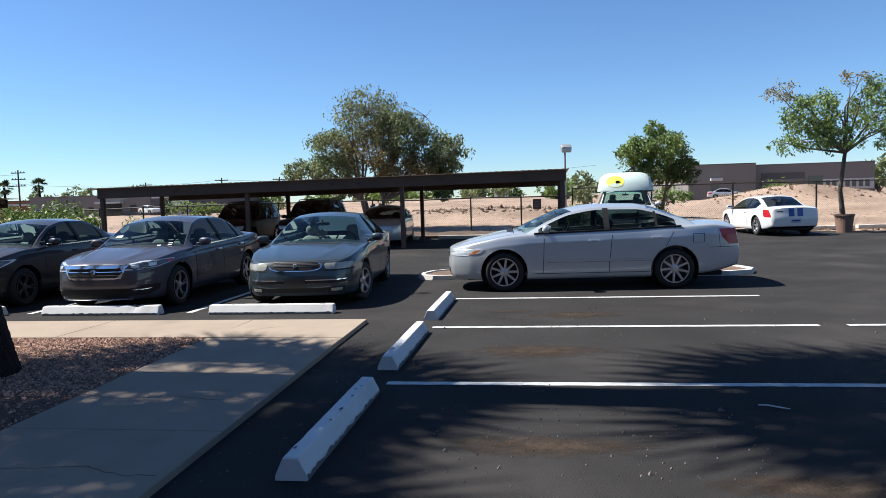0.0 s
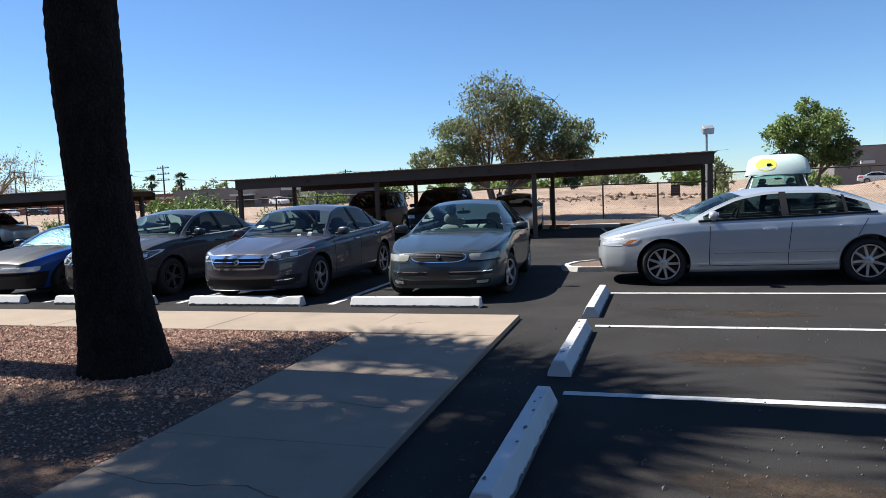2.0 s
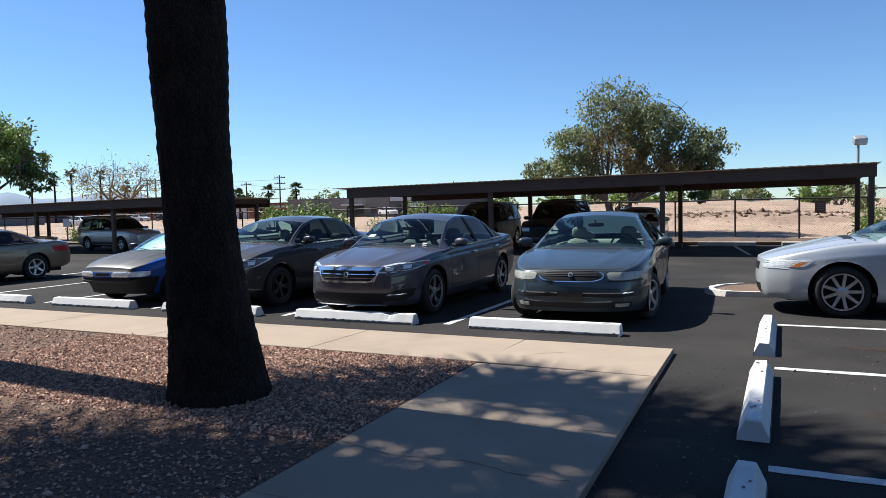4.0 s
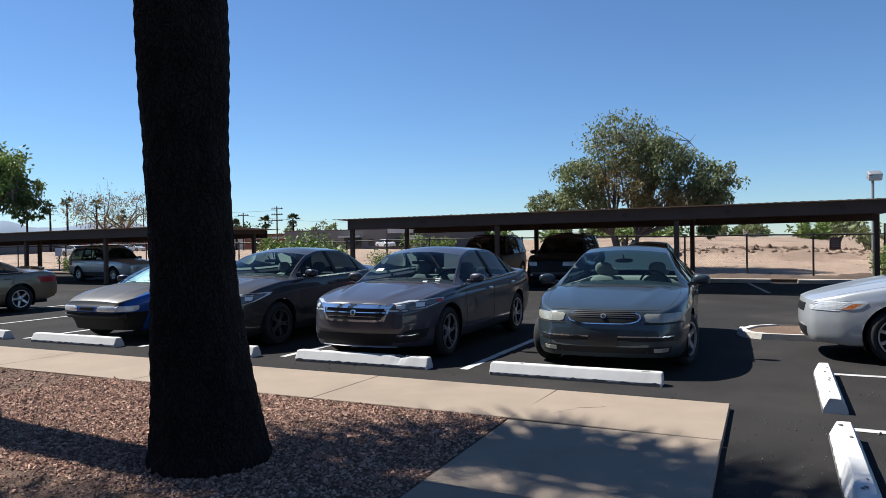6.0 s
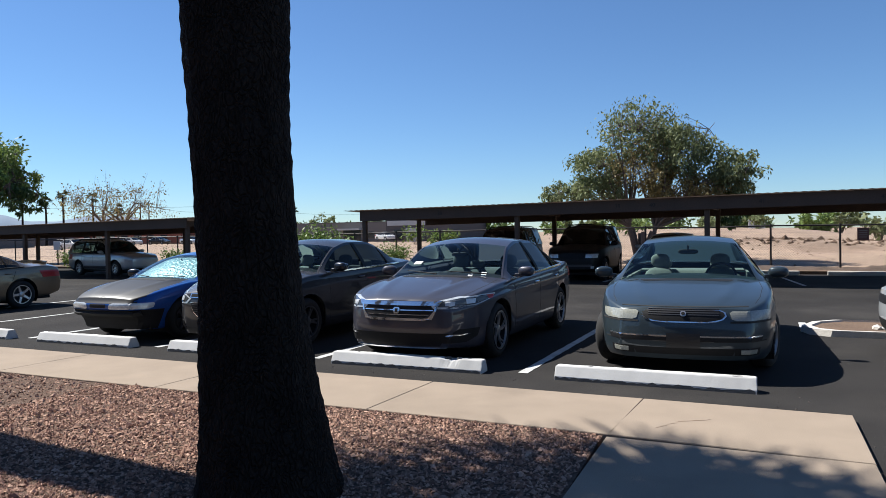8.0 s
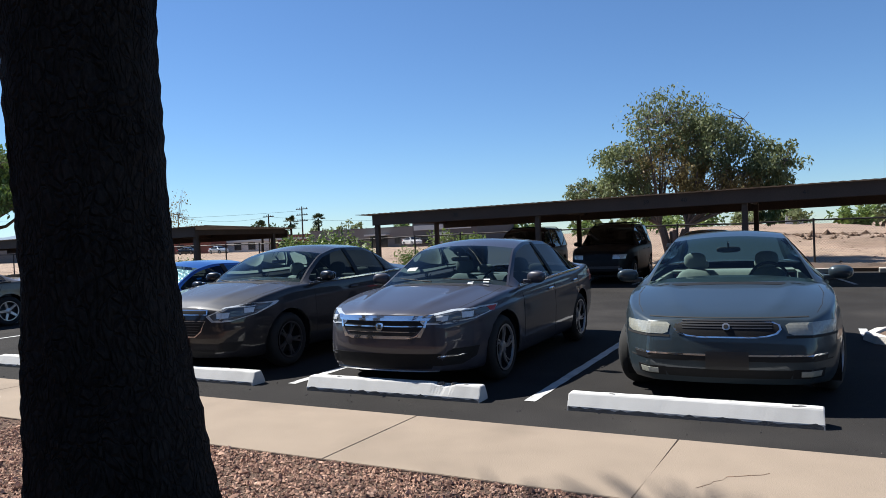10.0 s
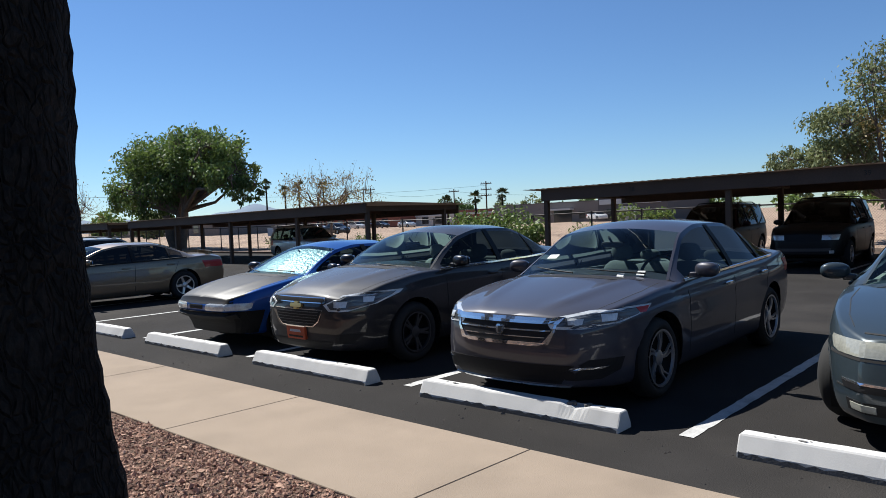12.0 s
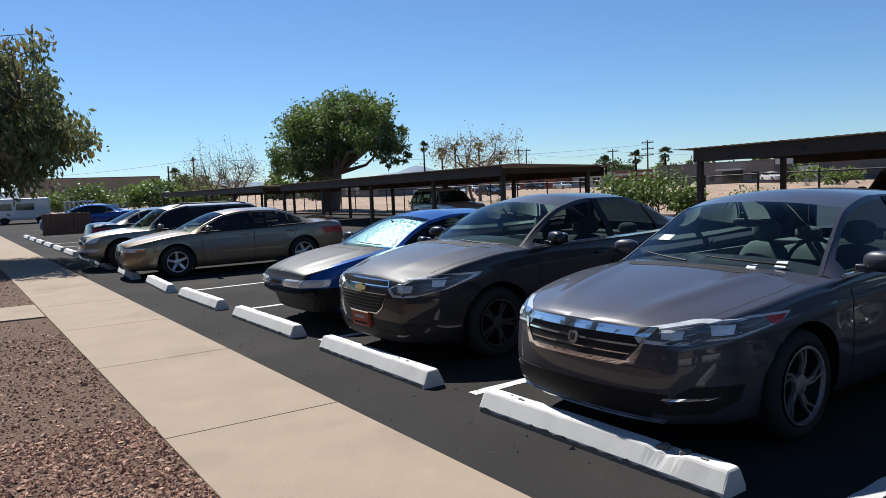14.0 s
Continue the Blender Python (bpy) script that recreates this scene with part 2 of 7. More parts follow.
def tube(bm, pts, radii, seg=8, cap=True):
    """A tapered tube along points."""
    rings = []
    pts = [Vector(p) for p in pts]
    for i, p in enumerate(pts):
        d = (pts[min(i + 1, len(pts) - 1)] - pts[max(i - 1, 0)]).normalized()
        u = d.cross(Vector((0.31, 0.95, 0.02))).normalized()
        v = d.cross(u)
        rings.append([bm.verts.new(p + radii[i] * (math.cos(6.28319 * k / seg) * u + math.sin(6.28319 * k / seg) * v)) for k in range(seg)])
    for a, b in zip(rings, rings[1:]):
        for k in range(seg):
            bm.faces.new((a[k], a[(k + 1) % seg], b[(k + 1) % seg], b[k]))
    if cap:
        bm.faces.new(rings[0]); bm.faces.new(rings[-1][::-1])
    return bm


def lathe(bm, profile, seg=32):
    """Turns (radius, x) round the x axis."""
    rings = [[bm.verts.new((x, r * math.cos(6.28319 * k / seg), r * math.sin(6.28319 * k / seg))) for k in range(seg)] for r, x in profile]
    for a, b in zip(rings, rings[1:]):
        for k in range(seg):
            bm.faces.new((a[k], b[k], b[(k + 1) % seg], a[(k + 1) % seg]))
    return rings


def curve_of(points):
    """A smooth function through (x, y) points that does not overshoot."""
    xs, ys = np.array([p[0] for p in points], float), np.array([p[1] for p in points], float)
    h, dl = np.diff(xs), np.diff(ys) / np.diff(xs)
    s = np.zeros(len(xs))
    for i in range(1, len(xs) - 1):
        if dl[i - 1] * dl[i] > 0:
            s[i] = 2 * dl[i - 1] * dl[i] / (dl[i - 1] + dl[i])
    s[0], s[-1] = dl[0], dl[-1]

    def f(x):
        x = min(max(x, xs[0]), xs[-1])
        i = min(int(np.searchsorted(xs, x, side="right")) - 1, len(xs) - 2)
        t = (x - xs[i]) / h[i]
        return float((1 + 2 * t) * (1 - t) ** 2 * ys[i] + t * (1 - t) ** 2 * h[i] * s[i] + t * t * (3 - 2 * t) * ys[i + 1] + t * t * (t - 1) * h[i] * s[i + 1])
    return f


# ---- ground ----
def land(x, y):
    """Height of the land: a flat lot, then a field that swells to a low bank."""
    z = -0.05
    if y > 27:
        k = min((y - 27) / 8, 1)
        z += k * (0.25 + 0.18 * noise.noise(Vector((x * 0.11, y * 0.11, 0))) + 0.10 * noise.noise(Vector((x * 0.5, y * 0.5, 3))))
        z += 1.35 * math.exp(-((x + 12) / 17) ** 4 - ((y - 88) / 34) ** 2) * k
        z += 1.5 * math.exp(-((x - 17) / 6.5) ** 2 - ((y - 50) / 7) ** 2) * k
        z += 0.55 * math.exp(-((x + 3) / 9) ** 2 - ((y - 43) / 3) ** 2) * k
    return z


def ground():
    xs = np.concatenate([[-3000, -1500, -700, -400, -260], np.arange(-180, -60, 8), np.arange(-60, 40, 1.0), np.arange(40, 120, 8), [200, 400, 900, 1800, 3000]])
    ys = np.concatenate([[-3000, -800, -200, -60, -20, 10, 22], np.arange(27, 60, 0.8), np.arange(60, 150, 5), [200, 300, 500, 900, 1600, 3000]])
    vs = [(x, y, land(x, y)) for y in ys for x in xs]
    n = len(xs)
    fs = [(j * n + i, j * n + i + 1, (j + 1) * n + i + 1, (j + 1) * n + i) for j in range(len(ys) - 1) for i in range(n - 1)]
    tagged(raw("ground", vs, fs, DIRT, smooth=True), "bare reddish-tan desert soil of an empty field", "ground", kind="structure")


def sheet(name, pts, z0, z1, material, label, category, kind="structure"):
    bm = bmesh.new()
    lo = [bm.verts.new((x, y, z0)) for x, y in pts]
    hi = [bm.verts.new((x, y, z1)) for x, y in pts]
    bm.faces.new(hi)
    for i in range(len(pts)):
        j = (i + 1) % len(pts)
        bm.faces.new((lo[i], lo[j], hi[j], hi[i]))
    bmesh.ops.recalc_face_normals(bm, faces=bm.faces)
    return tagged(link(name, bm, material), label, category, kind=kind)


ground()
sheet("road", [(-90, 9.19), (-2.05, 9.19), (-1.9, -12), (22, -12), (22, 26.6), (13, 26.6), (9.4, 27.6), (2.0, 28.4), (-90, 28.4)], -0.3, 0.0, ASPHALT, "dark grey worn asphalt of a parking lot", "asphalt")

# gravel bed behind the walks
bed = sheet("gravel_bed", [(-60, 8.06), (-3.66, 8.06), (-3.45, 3.6), (-3.3, -9), (-60, -9)], -0.3, 0.036, GRAVEL, "bed of crushed reddish-brown gravel beside the walk", "gravel")


def pavement():
    """Concrete walks, slab by slab, with open joints and broken-back edges."""
    walk_ob = new("pavement")
    tagged(walk_ob, "tan broom-finished concrete walk in slabs", "pavement", kind="structure")

    def slab(pts, z=0.05):
        bm = bmesh.new()
        c = sum((Vector((*p, 0)) for p in pts), Vector()) / len(pts)
        ring = []
        for shrink, h in ((0.0, -0.2), (0.0, z - 0.006), (0.006, z)):
            ring.append([bm.verts.new((*(Vector((*p, 0)) + (c - Vector((*p, 0))).normalized() * (0.0022 + shrink)).to_2d(), h)) for p in pts])
        for a, b in zip(ring, ring[1:]):
            for i in range(len(pts)):
                j = (i + 1) % len(pts)
                bm.faces.new((a[i], a[j], b[j], b[i]))
        bm.faces.new(ring[-1])
        bmesh.ops.recalc_face_normals(bm, faces=bm.faces)
        part("slab", bm, CONCRETE, walk_ob)
    inner, outer = 8.03, 9.19
    xs = [-3.57, -5.53, -7.87, -10.2, -12.5, -14.85, -17.2, -19.5, -21.9, -24.2, -26.6, -29, -33, -37, -42, -48, -55]
    slab([(-3.57, outer), (-2.04, outer), (-2.02, inner - 0.05), (-3.63, inner)])
    for a, b in zip(xs, xs[1:]):
        slab([(a, outer), (a - 0.04, inner), (b - 0.04, inner), (b, outer)])
    ys = [7.97, 6.38, 4.78, 3.2, 1.6, 0.0, -1.6, -3.2, -4.8, -6.4, -8.0]
    for a, b in zip(ys, ys[1:]):
        ex = lambda y: -2.05 + (9.2 - y) * 0.022
        slab([(ex(a), a), (ex(a) - 1.6, a), (ex(b) - 1.6, b), (ex(b), b)])
    slab([(-13.9, 8.02), (-15.3, 8.02), (-15.6, 3.5), (-14.4, 3.5)], 0.055)
    # thin cracks across the walk
    for pts in ([(-3.55, 5.62), (-3.1, 5.52), (-2.7, 5.6), (-2.35, 5.5), (-2.0, 5.52)], [(-3.5, 4.15), (-3.0, 4.05), (-2.5, 4.12), (-2.2, 4.0), (-1.95, 4.02)], [(-3.35, 8.3), (-3.2, 8.55), (-2.95, 8.7)]):
        bm = bmesh.new()
        fine = []
        for p, q in zip(pts, pts[1:]):
            for k in range(5):
                u = k / 5
                fine.append((p[0] + (q[0] - p[0]) * u + random.uniform(-.012, .012), p[1] + (q[1] - p[1]) * u + random.uniform(-.012, .012)))
        prev = None
        for x, y in fine:
            w = random.uniform(0.002, 0.007)
            cur = (bm.verts.new((x, y - w, 0.0512)), bm.verts.new((x, y + w, 0.0512)))
            if prev:
                bm.faces.new((prev[0], cur[0], cur[1], prev[1]))
            prev = cur
        part("crack", bm, SOIL, walk_ob, "thin dark crack")


def stones():
    """Loose gravel, small faceted stones."""
    rng = np.random.default_rng(4)
    base = np.array([(1, 0, 0), (-1, 0, 0), (0, 1, 0), (0, -1, 0), (0, 0, 1), (0, 0, -0.4)], float)
    tri = np.array([(0, 2, 4), (2, 1, 4), (1, 3, 4), (3, 0, 4), (2, 0, 5), (1, 2, 5), (3, 1, 5), (0, 3, 5)])
    vs, fs = [], []
    n = 0
    for count, x0, x1, y0, y1 in ((22000, -12.5, -3.5, 4.2, 8.03), (26000, -8.5, -3.6, 5.6, 8.03), (3500, -26, -12.5, 5.5, 8.03)):
        for _ in range(count):
            x, y = rng.uniform(x0, x1), rng.uniform(y0, y1)
            if x > -3.66 + (8.06 - y) * 0.03 or -15.4 < x < -13.8:
                continue
            s = rng.uniform(0.006, 0.015) * (1.7 if rng.random() < 0.05 else 1)
            p = base * (s * rng.uniform(0.6, 1.4, 3)) + rng.normal(0, s * 0.22, (6, 3))
            a = rng.uniform(0, 6.28)
            c, d = math.cos(a), math.sin(a)
            p = p @ np.array([(c, d, 0), (-d, c, 0), (0, 0, 0.75)])
            vs.append(p + (x, y, 0.036 + s * 0.3)); fs.append(tri + n); n += 6
    ob = raw("gravel", np.concatenate(vs), np.concatenate(fs), STONE)
    tagged(ob, "loose crushed reddish-brown landscaping gravel", "gravel", kind="stuff")


def wheel_stop(x, y, turn, label, length=1.83, worn=True, group="wheel stops", broken=None):
    """A precast stop with sloping sides, paint worn off its foot and chips at its corners."""
    ob = thing("wheel_stop", label, "wheel stop", pose(x, y, 0, 0, 0, turn), group)
    bm = bmesh.new()
    n, prof = 61, [(-0.095, 0.0), (-0.092, 0.035), (-0.05, 0.125), (-0.042, 0.135), (0.042, 0.135), (0.05, 0.125), (0.092, 0.035), (0.095, 0.0)]
    rows = []
    seed = x * 3.1 + y
    for i in range(n + 1):
        u = -length / 2 + length * i / n
        end = (0.93, 0.985, 1.0)[min(i, n - i, 2)]
        u = (-1 if i < n / 2 else 1) * (length / 2 - (0.0, 0.008, 0.03)[min(i, n - i)]) if min(i, n - i) < 3 else u
        row = []
        for py, pz in prof:
            j = Vector((u * 7 + seed, py * 30, pz * 30))
            dz = 0.0025 * noise.noise(j) - (0.014 * max(0, noise.noise(Vector((u * 4 + seed, py * 9, 7))) - 0.25) if worn and pz > 0.1 else 0)
            if broken is not None and pz > 0.1 and py < 0.045:
                dz -= 0.04 * max(0, 1 - abs(u - broken) / 0.12) * (0.75 + 0.5 * noise.noise(Vector((u * 30, py * 40, 3))))
            row.append(bm.verts.new((u, py * (0.94 + 0.06 * end) + 0.0015 * noise.noise(j * 1.3), pz * end + (dz if pz > 0 else 0))))
        rows.append(row)
    for a, b in zip(rows, rows[1:]):
        for k in range(len(prof) - 1):
            bm.faces.new((a[k], b[k], b[k + 1], a[k + 1]))
    bm.faces.new(rows[0]); bm.faces.new(rows[-1][::-1])
    bmesh.ops.recalc_face_normals(bm, faces=bm.faces)
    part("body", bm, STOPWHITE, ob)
    rnd = random.Random(int(seed * 100))
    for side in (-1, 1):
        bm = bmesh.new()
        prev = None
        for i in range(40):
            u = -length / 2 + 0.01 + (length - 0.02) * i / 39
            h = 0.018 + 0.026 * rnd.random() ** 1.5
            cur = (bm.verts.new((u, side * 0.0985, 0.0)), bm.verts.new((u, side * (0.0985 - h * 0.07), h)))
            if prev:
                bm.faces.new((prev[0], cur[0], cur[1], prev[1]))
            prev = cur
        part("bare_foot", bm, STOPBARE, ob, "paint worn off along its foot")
    if broken is not None:
        for k in range(5):
            bm = bmesh.new()
            lump(bm, (broken + rnd.uniform(-0.07, 0.09), rnd.uniform(-0.03, 0.03), 0.128), (rnd.uniform(0.02, 0.07), rnd.uniform(0.02, 0.04), 0.03), 0.3, pose(0, 0, 0, 0, 0, rnd.uniform(0, 90)))
            part("broken_edge", bm, STOPBARE, ob, "dark crumbs in a broken corner")
    if worn:
        for _ in range(6):
            bm = bmesh.new()
            u, w, y0 = rnd.uniform(-0.8, 0.8), rnd.uniform(0.008, 0.03), rnd.uniform(-0.035, 0.035)
            pts = [(u + w * math.cos(a) * rnd.uniform(.6, 1.4), y0 + w * 0.5 * math.sin(a) * rnd.uniform(.6, 1.4)) for a in np.arange(0, 6.2, 0.8)]
            bm.faces.new([bm.verts.new((px, py, 0.1395)) for px, py in pts])
            part("chip", bm, STOPBARE, ob, "chipped paint")
    return ob


def lines():
    """Painted stall lines with frayed edges."""
    rnd = random.Random(5)

    def line(x0, y0, x1, y1, w=0.10):
        a, b = Vector((x0, y0)), Vector((x1, y1))
        d = (b - a).normalized()
        nrm = Vector((-d.y, d.x))
        bm, prev = bmesh.new(), None
        k = max(8, int((b - a).length / 0.08))
        for i in range(k + 1):
            c = a + (b - a) * (i / k)
            cur = [bm.verts.new((*(c + nrm * (s * (w / 2 + rnd.uniform(-0.006, 0.004)))), 0.004)) for s in (-1, 1)]
            if prev:
                bm.faces.new((prev[0], cur[0], cur[1], prev[1]))
            prev = cur
        bmesh.ops.recalc_face_normals(bm, faces=bm.faces)
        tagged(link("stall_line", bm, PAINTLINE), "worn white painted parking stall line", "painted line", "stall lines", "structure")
    for k in range(12):
        line(-4.94 - 2.575 * k, 10.1, -4.94 - 2.575 * k, 15.3)
    line(-2.2, 15.3, -2.2, 14.6)
    for y, x1 in ((3.62, 2.9), (6.22, 3.1), (8.83, 3.3), (11.25, 3.35)):
        line(-1.14, y, x1, y + 0.02)
    line(3.6, 8.85, 4.1, 8.86)
    line(6.4, 25.0, 6.4, 29.0); line(9.6, 24.9, 9.6, 29.0)
    line(-1.9, 23.0, -2.6, 27.5); line(-7.0, 23.4, -7.0, 27.5)
    for cx, cy, r in ((0.6, 9.7, 0.55), (0.1, 7.5, 0.7), (0.2, 4.75, 0.5), (-0.3, 10.0, 0.25), (1.6, 4.2, 0.4)):
        bm = bmesh.new()
        bm.faces.new([bm.verts.new((cx + 1.4 * r * math.cos(a) * (1 + 0.5 * noise.noise(Vector((a * 1.5, cx, cy)))), cy + 0.45 * r * math.sin(a) * (1 + 0.5 * noise.noise(Vector((a * 1.9, cy, cx)))), 0.0045)) for a in np.arange(0, 6.28, 0.15)])
        tagged(link("floor_stain", bm, STAIN), "dried brown soil stain on asphalt", "stain", kind="structure")
    vs, fs, n = [], [], 0
    for _ in range(700):
        zone = rnd.choice(((-0.6, 1.6, 4.2, 5.6), (-1, 1.5, 8.2, 10.4), (-16, -2.2, 9.3, 10.2), (-1, 4, 3, 12), (-2.0, -1.3, 4, 9)))
        x, y, s = rnd.uniform(zone[0], zone[1]), rnd.uniform(zone[2], zone[3]), rnd.uniform(0.004, 0.014)
        if rnd.random() < 0.03:
            s *= 2.2
        for p in ((1, 0, 0), (-.5, .9, 0), (-.6, -.8, 0), (0.1, 0.1, 0.9)):
            vs.append((x + s * p[0] * rnd.uniform(.6, 1.3), y + s * p[1], 0.001 + s * p[2]))
        fs += [(n, n + 1, n + 3), (n + 1, n + 2, n + 3), (n + 2, n, n + 3)]
        n += 4
    tagged(raw("litter", vs, fs, mat("pale_grit", (0.13, 0.11, 0.095), 0.9)), "scattered pale grit and dry bits on the asphalt", "grit", kind="stuff")


def carport(x0, x1, y0, y1, zl, zr, posts, label, numbers=()):
    """A steel carport: a thin roof sheet on deep fascia beams and square posts."""
    ob = thing("carport", label, "carport", pose(0, 0, 0))
    zt = lambda x: zl + (zr - zl) * (x - x0) / (x1 - x0)
    xa, xb = posts[0] - 0.1, posts[-1] + 0.1

    def beam(y, h, t, mat_, nm, drop=0.0):
        bm = bmesh.new()
        vs = [bm.verts.new((x, y + dy, zt(x) - dz - drop)) for x in (xa, xb) for dy, dz in ((0, 0.03), (t, 0.03), (t, h), (0, h))]
        a, b = vs[:4], vs[4:]
        bm.faces.new(a); bm.faces.new(b[::-1])
        for i in range(4):
            j = (i + 1) % 4
            bm.faces.new((a[i], b[i], b[j], a[j]))
        bmesh.ops.recalc_face_normals(bm, faces=bm.faces)
        bmesh.ops.bevel(bm, geom=bm.edges[:], offset=0.006, segments=1, affect="EDGES")
        part(nm, bm, mat_, ob)
    beam(y0, 0.36, 0.05, BROWNSTEEL, "fascia")
    beam(y1 - 0.05, 0.34, 0.05, BROWNSTEEL, "fascia", 0.12)
    bm, prev = bmesh.new(), None
    n = int((x1 - x0) / 0.1)
    for i in range(n + 1):
        x = x0 + (x1 - x0) * i / n
        r = 0.012 if i % 2 else 0.0
        cur = [bm.verts.new((x, y, zt(x) - r - s)) for y, s in ((y0 - 0.12, 0), (y1 + 0.12, 0.12))]
        if prev:
            bm.faces.new((prev[0], cur[0], cur[1], prev[1]))
        prev = cur
    bmesh.ops.solidify(bm, geom=bm.faces[:], thickness=0.012)
    part("roof_sheet", bm, ROOFSTEEL, ob, "ribbed steel roof sheet")
    for px in posts:
        bm = bmesh.new()
        box(bm, (px - 0.04, y0 + 0.05, zt(px) - 0.30), (px + 0.04, y1 - 0.05, zt(px) - 0.12), 0.006)
        part("cross_beam", bm, BROWNSTEEL, ob)
        for py, dz in ((y0 + 0.14, 0.1), (y1 - 0.75, 0.2)):
            bm = bmesh.new()
            box(bm, (px - 0.065, py - 0.065, 0.0), (px + 0.065, py + 0.065, zt(px) - dz - 0.06), 0.012)
            part("post", bm, BROWNSTEEL, ob)
    for x, txt in numbers:
        cu = bpy.data.curves.new("number", "FONT")
        cu.body, cu.size, cu.align_x, cu.align_y = txt, 0.15, "CENTER", "CENTER"
        cu.extrude = 0.002
        cu.materials.append(FENCEPOST)
        t = new("stall_number", cu)
        t.parent = ob
        t.matrix_basis = pose(x, y0 - 0.004, zt(x) - 0.2, 90, 0, 0)
        tagged(t, "dark stencilled stall number")
    return ob


def fence(x0, x1, y0, y1, h, step, label, seed=0):
    """Chain link: posts, a top rail and crossed wires."""
    ob = thing("chain_link_fence", label, "fence", pose(0, 0, 0))
    a, b = Vector((x0, y0, 0)), Vector((x1, y1, 0))
    length = (b - a).length
    d = (b - a) / length
    n = int(length / step)
    at = lambda u: Vector((a.x + d.x * u, a.y + d.y * u, max(land(a.x + d.x * u, a.y + d.y * u), 0.0)))
    for i in range(n + 1):
        p = at(length * i / n)
        bm = bmesh.new()
        tube(bm, [p - Vector((0, 0, 0.1)), p + Vector((0, 0, h + 0.05))], [0.034, 0.034], 8)
        part("post", bm, FENCEPOST, ob)
    bm = bmesh.new()
    tube(bm, [at(length * i / n) + Vector((0, 0, h)) for i in range(n + 1)], [0.026] * (n + 1), 6)
    part("top_rail", bm, FENCEPOST, ob)
    vs, fs, k, w = [], [], 0, 0.0026
    for sgn in (1, -1):
        u = -h
        while u < length:
            lo, hi = (u, u + h) if sgn > 0 else (u + h, u)
            c0, c1 = min(max(lo, 0), length), min(max(hi, 0), length)
            if abs(c1 - c0) > 0.05:
                z0, z1 = abs(c0 - lo), abs(c1 - lo)
                p, q = at(c0) + Vector((0, 0, z0)), at(c1) + Vector((0, 0, z1))
                for s in (-w, w):
                    vs += [p + d * s, q + d * s]
                fs.append((k, k + 1, k + 3, k + 2)); k += 4
            u += 0.085
    wires = raw("wire_mesh", vs, fs, GALV, ob)
    tagged(wires, "diamond wire mesh")
    return ob


def leaves(rng, centres, spread, per, size, droop=0.0):
    """Many small pointed leaves round twig ends."""
    vs, fs, n = [], [], 0
    for c, r in zip(centres, spread):
        for _ in range(per):
            o = rng.normal(0, 1, 3)
            o = o / (np.linalg.norm(o) + 1e-6) * r * rng.random() ** 0.5
            p = np.array(c) + o * (1, 1, 0.8) + (0, 0, -droop * r * rng.random())
            t = rng.normal(0, 1, 3); t[2] -= droop * 2; t /= np.linalg.norm(t)
            s = np.cross(t, rng.normal(0, 1, 3)); s /= np.linalg.norm(s) + 1e-6
            l = size * rng.uniform(0.6, 1.5)
            vs += [p, p + t * l * 0.5 + s * l * 0.22, p + t * l, p + t * l * 0.5 - s * l * 0.22]
            fs.append((n, n + 1, n + 2, n + 3)); n += 4
    return vs, fs


